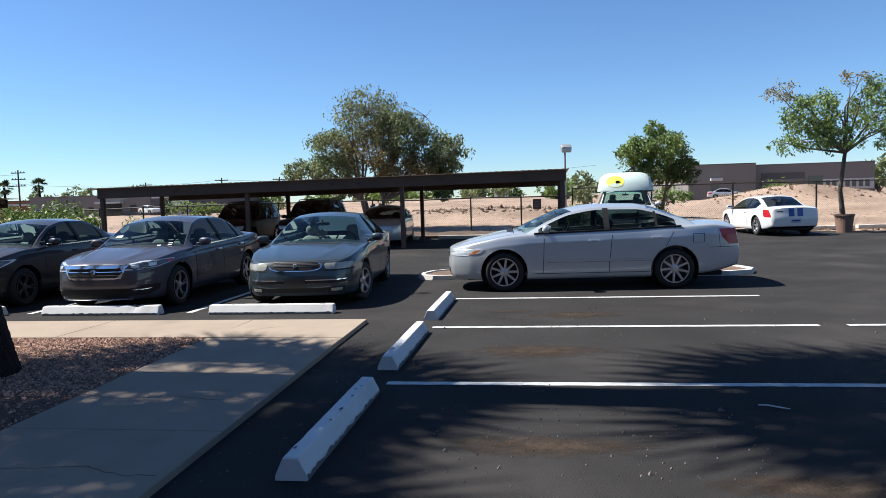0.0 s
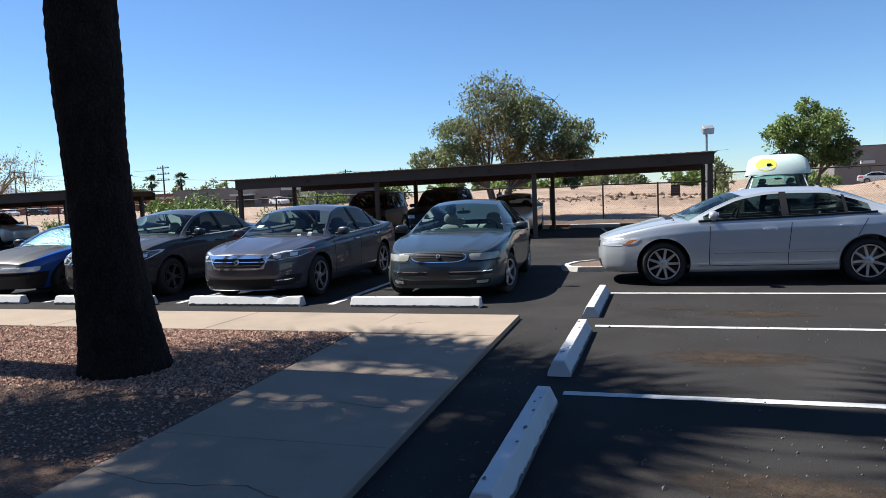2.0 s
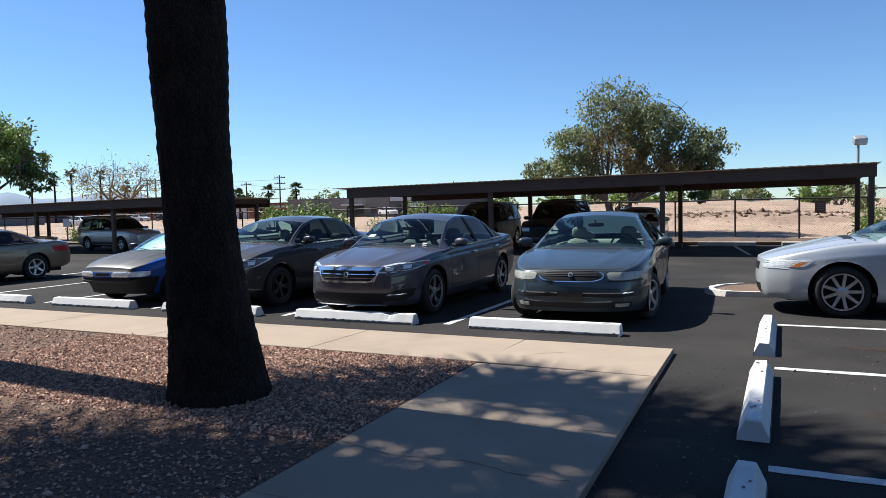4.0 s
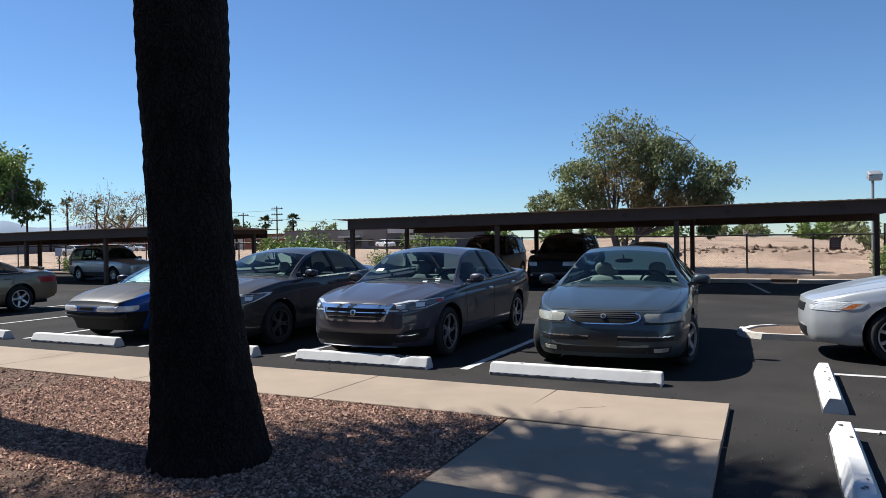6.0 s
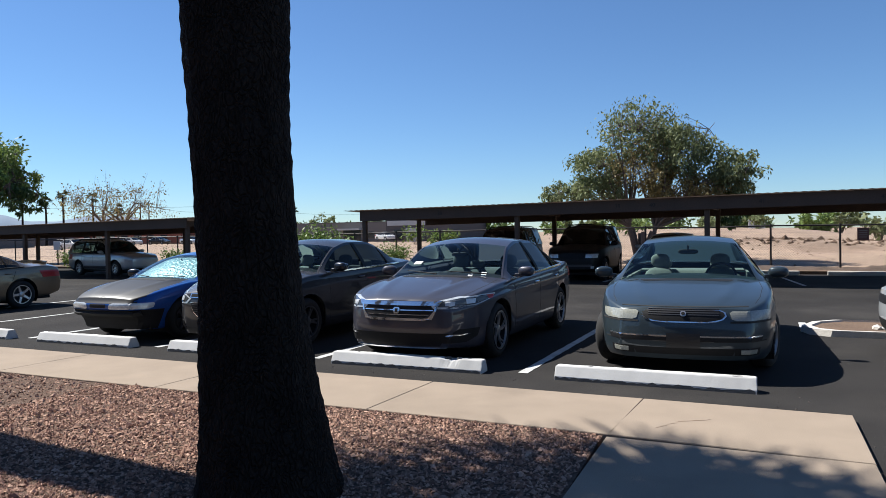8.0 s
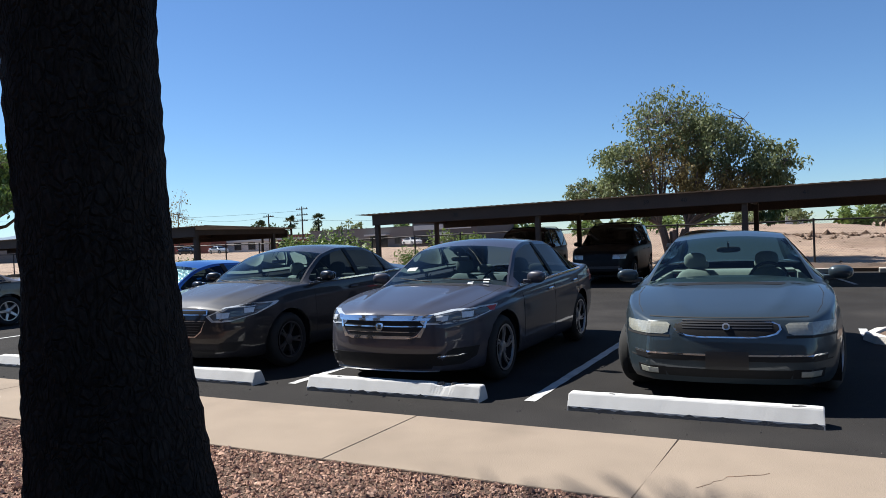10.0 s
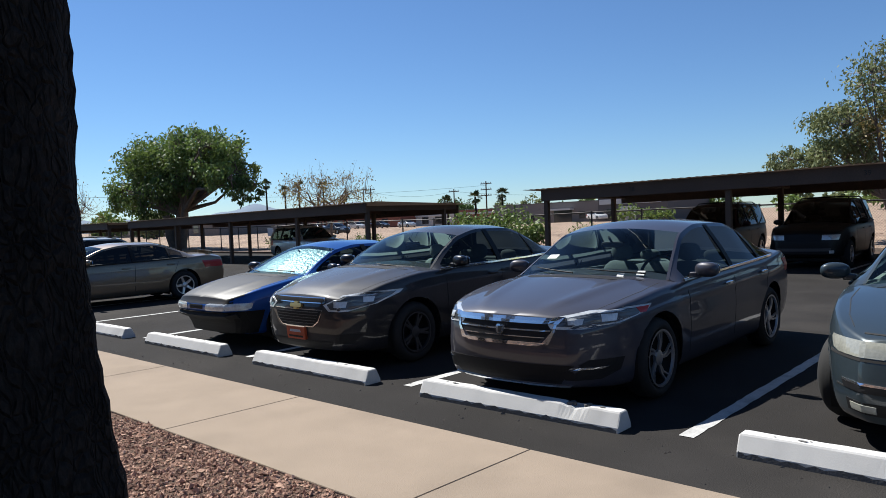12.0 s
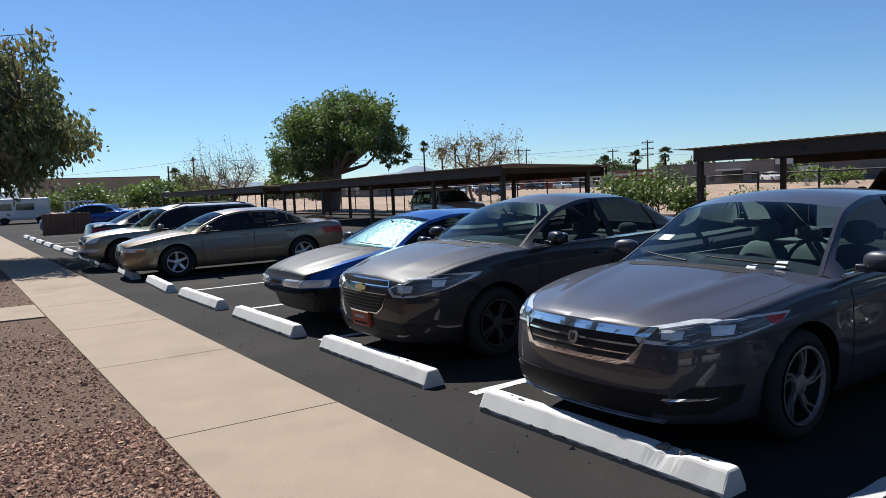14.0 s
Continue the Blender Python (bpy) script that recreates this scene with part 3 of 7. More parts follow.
def tree(label, m, trunks, height, spread, leafmat, clumps, per, leaf, droop=0.3, base=0.16, crown_low=0.35, seed=1, name="tree", shape=(1, 1), bare=0.0, second=None, clump=0.13, taper=0.0):
    """Stems that fork into limbs and twigs, with leaves gathered at the twig ends in an uneven dome."""
    rng = np.random.default_rng(seed)
    ob = thing(name, label, "tree", m)
    bm = bmesh.new()
    lo = height * crown_low
    mid = lo + (height - lo) * 0.38
    ends = []
    lobes = [(rng.uniform(0, 6.28), rng.uniform(-0.2, 1.0), rng.uniform(0.75, 1.05)) for _ in range(9)]
    for _ in range(clumps):
        az, s = rng.uniform(0, 6.28), rng.uniform(-0.95, 1)
        reach = 0.70 + 0.30 * noise.noise(Vector((math.cos(az) * 1.6, math.sin(az) * 1.6, s * 1.8 + seed))) + 0.16 * noise.noise(Vector((math.cos(az) * 4, math.sin(az) * 4, s * 4 + seed)))
        q = reach * rng.uniform(0.35, 1.0) ** 0.55
        c = math.sqrt(max(0, 1 - s * s))
        z = mid + q * s * ((height - mid) * 1.25 if s > 0 else (mid - lo) * 1.25)
        tp = 1.0 - taper * min(1.0, max(0.0, (z - lo) / (height - lo))) + 0.35 * taper
        ends.append(Vector((spread * shape[0] * 1.3 * q * c * tp * math.cos(az), spread * shape[1] * 1.3 * q * c * tp * math.sin(az), min(z, height * (1.0 if taper < 0.5 else 1.03 - 0.15 * abs(math.sin(az * 3.1 + s * 9)))))))
    knots = []
    for i in range(trunks):
        a = 6.28 * i / trunks + rng.uniform(0, 1)
        lean = 0.12 * spread if trunks > 1 else 0.05
        foot = Vector((0.06 * spread * math.cos(a), 0.06 * spread * math.sin(a), -0.15)) if trunks > 1 else Vector((0, 0, -0.15))
        fork = Vector((lean * math.cos(a) * 1.6, lean * math.sin(a) * 1.6, lo * rng.uniform(0.75, 1.0)))
        bend = foot.lerp(fork, 0.5) + Vector(rng.normal(0, 0.03 * height, 3)) * (1, 1, 0.3)[0]
        tube(bm, [foot, foot.lerp(bend, 0.5), bend, fork], [base * 1.25, base, base * 0.85, base * 0.7], 8, cap=False)
        for _ in range(max(4, 14 // trunks)):
            e = ends[int(rng.integers(0, len(ends)))]
            tip = fork.lerp(e, 0.85)
            k = fork.lerp(tip, 0.5) + Vector((0, 0, 0.06 * height)) + Vector(rng.normal(0, 0.03 * height, 3))
            tube(bm, [fork, fork.lerp(k, 0.55) + Vector(rng.normal(0, 0.012 * height, 3)), k, k.lerp(tip, 0.5) + Vector(rng.normal(0, 0.012 * height, 3)), tip], [base * 0.6, base * 0.45, base * 0.32, base * 0.2, base * 0.08], 6, cap=False)
            knots += [k, k.lerp(tip, 0.5), fork.lerp(k, 0.5), tip]
    for e in ends[::2] if not bare else ends:
        k = min(knots, key=lambda p: (p - e).length_squared)
        tube(bm, [k, k.lerp(e, 0.5) + Vector(rng.normal(0, 0.012 * height, 3)), e + Vector((0, 0, 0.12 * bare * height * rng.random()))], [base * 0.12, base * 0.08, base * 0.025], 4, cap=False)
    part("trunk", bm, BARK if not bare else TWIG, ob, smooth=True)
    r = [spread * clump * rng.uniform(0.6, 1.5) for _ in ends]
    cut = int(clumps * (0.82 if second else 1))
    for mt, sl in ((leafmat, slice(0, cut)), (second, slice(cut, clumps))):
        if mt is None or sl.start == sl.stop:
            continue
        vs, fs = leaves(rng, [tuple(e) for e in ends[sl]], r[sl], per, leaf, droop)
        raw("crown", vs, fs, mt, ob)
    return ob


def lobed_tree(label, m, stems, fork_z, lobes, base=0.12, seed=1, depth=0.8, bark=None):
    """A tree whose crown is gathered in uneven lobes. lobes: (x, z, half width, half height, clumps, leaves a clump, leaf length, leaf material, droop)."""
    rng = np.random.default_rng(seed)
    ob = thing("tree", label, "tree", m)
    bm = bmesh.new()
    forks = []
    for i in range(stems):
        a = 6.28 * i / stems + rng.uniform(0, 0.8)
        w = 0.16 * fork_z if stems > 1 else 0.0
        foot = Vector((0.3 * w * math.cos(a), 0.3 * w * math.sin(a), -0.2))
        top = Vector((2.2 * w * math.cos(a), 1.6 * w * math.sin(a), fork_z * rng.uniform(0.8, 1.1)))
        mid = foot.lerp(top, 0.5) + Vector(rng.normal(0, 0.06 * fork_z, 3))
        tube(bm, [foot, foot.lerp(mid, 0.5), mid, top], [base * 1.3, base, base * 0.85, base * 0.7], 8, cap=False)
        forks.append(top)
    made = {}
    for lx, lz, rx, rz, n, per, leaf, mt, droop in lobes:
        c = Vector((lx, 0, lz))
        ry = min(rx * 1.2, 2.5) * depth + 0.3
        f = min(forks, key=lambda p: (p - c).length)
        knots = []
        for _ in range(max(2, int(2 + rx * 1.5))):
            tip = c + Vector((rng.uniform(-0.7, 0.7) * rx, rng.uniform(-0.7, 0.7) * ry, rng.uniform(-0.2, 0.8) * rz))
            k = f.lerp(tip, 0.5) + Vector(rng.normal(0, 0.05 * (tip - f).length, 3)) + Vector((0, 0, 0.05 * (tip - f).length))
            tube(bm, [f, f.lerp(k, 0.5), k, k.lerp(tip, 0.5) + Vector(rng.normal(0, 0.02 * (tip - f).length, 3)), tip], [base * 0.55, base * 0.42, base * 0.3, base * 0.18, base * 0.07], 6, cap=False)
            knots += [k.lerp(tip, u) for u in (0.2, 0.5, 0.8, 1.0)]
        ends, sizes = [], []
        for _ in range(n):
            o = Vector(rng.normal(0, 1, 3)).normalized() * rng.uniform(0.25, 1.0) ** 0.5
            o *= 0.82 + 0.35 * noise.noise(Vector((o.x * 2.1 + lx, o.y * 2.1, o.z * 2.1 + lz + seed)))
            e = c + Vector((o.x * rx, o.y * ry, o.z * rz))
            k = min(knots, key=lambda q: (q - e).length_squared)
            tube(bm, [k, k.lerp(e, 0.5) + Vector(rng.normal(0, 0.05, 3)), e + Vector((0, 0, 0.12 * rng.random()))], [base * 0.12, base * 0.07, base * 0.025], 4, cap=False)
            ends.append(tuple(e)); sizes.append(rng.uniform(0.5, 1.4) * 0.22 * (rx * rz) ** 0.5 + 0.05)
        if per:
            vs, fs = leaves(rng, ends, sizes, per, leaf, droop)
            have = made.setdefault(mt.name, (mt, [], []))
            base_n = len(have[1])
            have[1].extend(vs)
            have[2].extend([tuple(q + base_n for q in face) for face in fs])
    part("trunk", bm, bark or BARK, ob, smooth=True)
    for mt, vs, fs in made.values():
        raw("crown", vs, fs, mt, ob)
    return ob


def shrub(label, m, r, h, count, leaf, leafmat, seed=1, name="bush"):
    rng = np.random.default_rng(seed)
    ob = thing(name, label, "bush", m)
    bm = bmesh.new()
    cs = []
    for _ in range(14):
        a, q = rng.uniform(0, 6.28), rng.uniform(0.2, 1)
        tip = Vector((r * q * math.cos(a), r * q * math.sin(a), h * rng.uniform(0.5, 1.0)))
        tube(bm, [(0.1 * tip.x, 0.1 * tip.y, -0.05), tip * 0.55 + Vector((0, 0, 0.05)), tip], [0.02, 0.012, 0.004], 4, cap=False)
        cs += [tuple(tip), tuple(tip * 0.7)]
    part("stems", bm, TWIG, ob)
    vs, fs = leaves(rng, cs, [0.38 * h] * len(cs), count // len(cs), leaf, 0.0)
    raw("foliage", vs, fs, leafmat, ob)
    return ob


def palm_trunk(bm, pts, rings=110, seg=40, seed=0, rough=1.0):
    """A stout stem with a swollen foot, old frond scars in rings and upright cracks."""
    zf, xf, yf, rf = [p[0] for p in pts], [p[1] for p in pts], [p[2] for p in pts], [p[3] for p in pts]
    fx, fy, fr = (curve_of(list(zip(zf, q))) for q in (xf, yf, rf))
    rows = []
    top = zf[-1]
    for i in range(rings + 1):
        z = top * (i / rings) ** 1.25
        row = []
        for k in range(seg):
            a = 6.28319 * k / seg
            scar = 0.010 * (((z * 9.0 + 0.25 * noise.noise(Vector((math.cos(a) * 2, math.sin(a) * 2, z * 2)))) % 1.0) ** 2)
            crack = 0.024 * abs(noise.noise(Vector((math.cos(a) * 9, math.sin(a) * 9, z * 1.3 + seed))))
            big = 0.02 * noise.noise(Vector((math.cos(a), math.sin(a), z * 1.1 + seed)))
            r = fr(z) + rough * (scar + crack + big - 0.01)
            row.append(bm.verts.new((fx(z) + r * math.cos(a), fy(z) + r * math.sin(a), z - 0.1 * (i == 0))))
        rows.append(row)
    for a, b in zip(rows, rows[1:]):
        for k in range(seg):
            bm.faces.new((a[k], a[(k + 1) % seg], b[(k + 1) % seg], b[k]))
    bm.faces.new(rows[-1])


def palm_crown(rng, n, length, leafw, low=-0.9):
    """Fan fronds: a stalk each and a spread of pleated blades, the old ones hanging."""
    vs, fs, k = [], [], 0
    for i in range(n):
        az, el = rng.uniform(0, 6.28), rng.uniform(low, 1.25)
        d = np.array((math.cos(az) * math.cos(el), math.sin(az) * math.cos(el), math.sin(el)))
        side = np.cross(d, (0, 0, 1)); side /= np.linalg.norm(side) + 1e-6
        up = np.cross(side, d)
        stalk = length * rng.uniform(0.42, 0.6)
        tip = d * stalk
        for a, b, w in ((np.zeros(3), tip, 0.02),):
            vs += [a - side * w, a + side * w, b + side * w, b - side * w]
            fs.append((k, k + 1, k + 2, k + 3)); k += 4
        m_ = 17
        for j in range(m_):
            ang = (j / (m_ - 1) - 0.5) * 3.9
            bl = length * 0.55 * (0.65 + 0.35 * math.cos(ang * 0.8))
            bd = d * math.cos(ang) + side * math.sin(ang) + up * 0.1 * rng.normal()
            e = tip + bd * bl + np.array((0, 0, -0.25 * bl * rng.random()))
            w = np.cross(bd, up); w = w / (np.linalg.norm(w) + 1e-6) * leafw
            mid = tip + bd * bl * 0.5
            vs += [tip, mid + w, e, mid - w]
            fs.append((k, k + 1, k + 2, k + 3)); k += 4
    return vs, fs


def palm(label, m, pts, n=34, length=2.2, seed=0, seg=40, rings=110, low=-0.9, rough=1.0, leafw=0.035):
    ob = thing("palm_tree", label, "palm tree", m)
    bm = bmesh.new()
    palm_trunk(bm, pts, rings, seg, seed, rough)
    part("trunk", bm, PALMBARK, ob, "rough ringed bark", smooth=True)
    vs, fs = palm_crown(np.random.default_rng(seed), n, length, leafw, low)
    c = raw("crown", vs, fs, FROND, ob)
    c.location = (pts[-1][1], pts[-1][2], pts[-1][0])
    return ob


def building(label, x0, x1, y0, y1, h, wall, windows=(), bands=(), category="building", z=0.0, name="building", roof=WALLDARK):
    """A flat-roofed block: four walls, a parapet, a roof and the windows of the side that is seen."""
    ob = thing(name, label, category, pose(x0, y0, z))
    w, d = x1 - x0, y1 - y0
    bm = bmesh.new()
    for lo, hi in (((0, 0, -1.5), (w, 0.3, h)), ((0, d - 0.3, -1.5), (w, d, h)), ((0, 0.3, -1.5), (0.3, d - 0.3, h)), ((w - 0.3, 0.3, -1.5), (w, d - 0.3, h))):
        box(bm, lo, hi)
    part("wall", bm, wall, ob)
    bm = bmesh.new(); box(bm, (0.3, 0.3, h - 0.5), (w - 0.3, d - 0.3, h - 0.3)); part("roof", bm, roof, ob)
    bm = bmesh.new(); box(bm, (-0.06, -0.06, h), (w + 0.06, d + 0.06, h + 0.12), 0.02); part("parapet_cap", bm, roof, ob)
    for a, b, z0, z1, mt, pr in bands:
        bm = bmesh.new(); box(bm, (a, -pr, z0), (b, 0.1, z1)); part("wall_panel", bm, mt, ob)
    for a, b, z0, z1 in windows:
        win = link("window", box(bmesh.new(), (a, -0.05, z0), (b, 0.05, z1), 0.01), WALLDARK, ob)
        bm = bmesh.new(); box(bm, (a + 0.08, -0.07, z0 + 0.08), (b - 0.08, -0.04, z1 - 0.08)); part("pane", bm, DARKGLASS, win)
    return ob


def utility_pole(label, x, y, h, z=0.0, arms=1):
    ob = thing("utility_pole", label, "utility pole", pose(x, y, z), "utility poles")
    bm = bmesh.new(); tube(bm, [(0, 0, -1), (0, 0, h)], [0.17, 0.11], 8); part("pole", bm, WOODPOLE, ob)
    for k in range(arms):
        bm = bmesh.new(); box(bm, (-1.3, -0.07, h - 0.55 - 1.1 * k), (1.3, 0.07, h - 0.4 - 1.1 * k), 0.01); part("crossarm", bm, WOODPOLE, ob)
        for s in (-1.1, -0.5, 0.5, 1.1):
            bm = bmesh.new(); tube(bm, [(s, 0, h - 0.42 - 1.1 * k), (s, 0, h - 0.18 - 1.1 * k)], [0.06, 0.05], 6); part("insulator", bm, LAMPGREY, ob)
    return ob

# ---- cars ----
from mathutils.bvhtree import BVHTree

PLASTIC = mat("black_trim_plastic", (0.008, 0.008, 0.009), 0.6, vary=0.2, scale=8, fine=90, spec=0.25)
RUBBER = mat("tyre_rubber", (0.013, 0.013, 0.013), 0.85, vary=0.2, scale=10, fine=80)
ALLOY = mat("silver_alloy", (0.48, 0.48, 0.49), 0.3, metal=0.85, vary=0.06, scale=6, fine=40)
ALLOYDARK = mat("dark_alloy", (0.07, 0.07, 0.075), 0.4, metal=0.6)
CHROME = mat("chrome", (0.80, 0.81, 0.83), 0.09, metal=0.95)
CABIN = mat("dark_cabin_cloth", (0.070, 0.080, 0.082), 0.9, vary=0.2, scale=10, fine=80)
CABINTAN = mat("tan_cabin_cloth", (0.17, 0.18, 0.16), 0.9, vary=0.15, scale=10, fine=80)
CABINGREY = mat("grey_cabin_cloth", (0.144, 0.160, 0.152), 0.9, vary=0.15, scale=10, fine=80)
PLATE = mat("black_plate_cover", (0.015, 0.015, 0.016), 0.4)
PLATERED = mat("orange_red_dealer_plate", (0.375, 0.056, 0.015), 0.45, vary=0.2, scale=20, fine=90)
PLATEWHITE = mat("pale_licence_plate", (0.315, 0.352, 0.413), 0.4, vary=0.2, scale=25, fine=90)
TAILRED = mat("red_tail_lens", (0.36, 0.008, 0.012), 0.3, coat=0.3)
AMBER = mat("amber_lens", (0.60, 0.17, 0.03), 0.2, coat=1.0)
LENS = mat("clear_lamp_lens", (0.528, 0.552, 0.560), 0.12, metal=0.15, coat=1.0, vary=0.25, scale=14, fine=40)
LENSOLD = mat("clouded_lamp_lens", (0.264, 0.268, 0.232), 0.25, coat=0.8, vary=0.2, scale=12, fine=50)
LENSDARK = mat("dark_lamp_inside", (0.06, 0.065, 0.07), 0.15, coat=1.0)
SEAM = mat("shut_line", (0.008, 0.008, 0.008), 0.8)
GOLD = mat("gold_emblem", (0.62, 0.43, 0.16), 0.3, metal=0.8)
SHADE = mat("reflective_sunshade", (0.20, 0.29, 0.34), 0.35, metal=0.1, vary=0.15, scale=4, fine=20, bump=0.02)
STICKER = mat("white_sticker", (0.600, 0.608, 0.592), 0.6)
GLASSCLEAR = glass("green_tinted_glass", (0.56, 0.80, 0.80), 0.65)
GLASSDARK = glass("smoked_glass", (0.05, 0.053, 0.056))
GLASSSIDE = glass("grey_green_side_glass", (0.15, 0.20, 0.205), 0.5)


def paint(name, base, metal=0.4, rough=0.32, dust=0.12):
    return mat(name, base, rough, metal=metal, vary=dust, scale=1.6, fine=45, coat=0.75, spec=0.2)


LENGTH = [4.9]


def decal(bvh, name, material, parent, rows, turn=0.0, off=0.004, depth=0.012, ncol=12, nrow=6, label="", down=False):
    """A panel laid on the car's skin. rows: (z, u0, u1) from below up, seen along the direction that turn gives (0 the nose, 90 the left side, 180 the tail)."""
    a = radians(turn)
    way = Vector((-math.sin(a), math.cos(a), 0))
    u = Vector((math.cos(a), math.sin(a), 0))
    zs = [r[0] for r in rows]
    f0, f1 = (lambda z: float(np.interp(z, zs, [r[1] for r in rows]))), (lambda z: float(np.interp(z, zs, [r[2] for r in rows])))
    if down:
        way, u = Vector((0, 0, -1)), Vector((1, 0, 0))
    mid = Vector((0, 0.4 if abs(turn) < 90 else LENGTH[0] - 0.4, 0))
    bm = bmesh.new()
    grid, back = [], []
    levels = sorted(set(zs) | set(np.linspace(zs[0], zs[-1], nrow)))
    for z in levels:
        line, bline = [], []
        for i in range(ncol + 1):
            c = f0(z) + (f1(z) - f0(z)) * i / ncol
            if down:
                o = Vector((c, z, 3))
            else:
                o = u * c + Vector((0, 0, z)) - way * 4 + (mid if abs(turn) != 90 else Vector((0, 0, 0)))
            hit, nrm, _, _ = bvh.ray_cast(o, way)
            if hit is None:
                line.append(None); bline.append(None); continue
            n = nrm if nrm.dot(way) < 0 else -nrm
            line.append(bm.verts.new(hit + n * off)); bline.append(bm.verts.new(hit - n * depth))
        grid.append(line); back.append(bline)
    rim = {}
    for j in range(len(grid) - 1):
        for i in range(ncol):
            q = [(j, i), (j, i + 1), (j + 1, i + 1), (j + 1, i)]
            vs = [grid[a_][b_] for a_, b_ in q]
            if None in vs:
                continue
            bm.faces.new(vs)
            for k in range(4):
                e = (q[k], q[(k + 1) % 4])
                if (e[1], e[0]) in rim:
                    del rim[(e[1], e[0])]
                else:
                    rim[e] = 1
    for (p, q) in rim:
        bm.faces.new((grid[q[0]][q[1]], grid[p[0]][p[1]], back[p[0]][p[1]], back[q[0]][q[1]]))
    bmesh.ops.delete(bm, geom=[v for v in bm.verts if not v.link_faces], context="VERTS")
    bmesh.ops.recalc_face_normals(bm, faces=bm.faces)
    return part(name, bm, material, parent, label)


def make_wheel(S):
    """Tyre, rim disc and spokes as meshes that all four wheels share."""
    R, w, rr = S["R"], 0.21, S["R"] * S.get("rim", 0.66)
    bt = bmesh.new()
    lathe(bt, [(rr, -w / 2 + 0.015), (rr + 0.02, -w / 2), (R - 0.05, -w / 2 - 0.008), (R - 0.015, -w / 2 + 0.02), (R, -w / 2 + 0.055), (R, w / 2 - 0.055), (R - 0.015, w / 2 - 0.02), (R - 0.05, w / 2 + 0.008), (rr + 0.02, w / 2), (rr, w / 2 - 0.015), (rr - 0.012, w / 2 - 0.05), (rr - 0.012, -w / 2 + 0.05), (rr, -w / 2 + 0.015)], 40)
    br = bmesh.new()
    lathe(br, [(rr + 0.002, w / 2 - 0.004), (rr - 0.016, w / 2 - 0.002), (rr - 0.022, w / 2 - 0.03), (rr - 0.03, -0.02), (0.0, -0.03)], 36)
    bs = bmesh.new()
    n = S.get("spokes", 5)
    for k in range(n):
        a0 = 6.28319 * k / n
        for tw in ((-0.14, 0.14) if S.get("twin") else (0.0,)):
            r0, r1 = 0.045, rr - 0.012
            h0, h1 = S.get("sw", (0.03, 0.022))
            skew = S.get("skew", 0.0)
            vs = []
            for r, hw_, x in ((r0, h0, w / 2 - 0.028), ((r0 + r1) / 2, (h0 + h1) / 2, w / 2 - 0.020), (r1, h1, w / 2 - 0.012)):
                ang = a0 + tw * (0.4 + 0.6 * r / r1) + skew * (r / r1) ** 2
                c, s = math.cos(ang), math.sin(ang)
                row = []
                for hh, dx in ((-hw_, -0.018), (-hw_ * 0.8, 0.0), (hw_ * 0.8, 0.0), (hw_, -0.018)):
                    row.append(bs.verts.new((x + dx, r * c - hh * s, r * s + hh * c)))
                vs.append(row)
            for a, b in zip(vs, vs[1:]):
                for i in range(3):
                    bs.faces.new((a[i], b[i], b[i + 1], a[i + 1]))
    lathe(bs, [(0.0, w / 2 - 0.012), (0.03, w / 2 - 0.014), (0.062, w / 2 - 0.022), (0.066, w / 2 - 0.05)], 20)
    lathe(bs, [(rr - 0.002, w / 2 + 0.002), (rr - 0.018, w / 2 + 0.001), (rr - 0.022, w / 2 - 0.02)], 36)
    bmesh.ops.recalc_face_normals(bs, faces=bs.faces)
    out = []
    for nm, b, mt in (("tyre", bt, RUBBER), ("rim", br, PLASTIC if S.get("twin") else ALLOYDARK), ("spokes", bs, S.get("rimmat", ALLOY))):
        me = bpy.data.meshes.new(nm)
        b.to_mesh(me); b.free()
        me.materials.append(mt)
        if nm != "spokes":
            me.shade_smooth()
        out.append((nm, me))
    return out


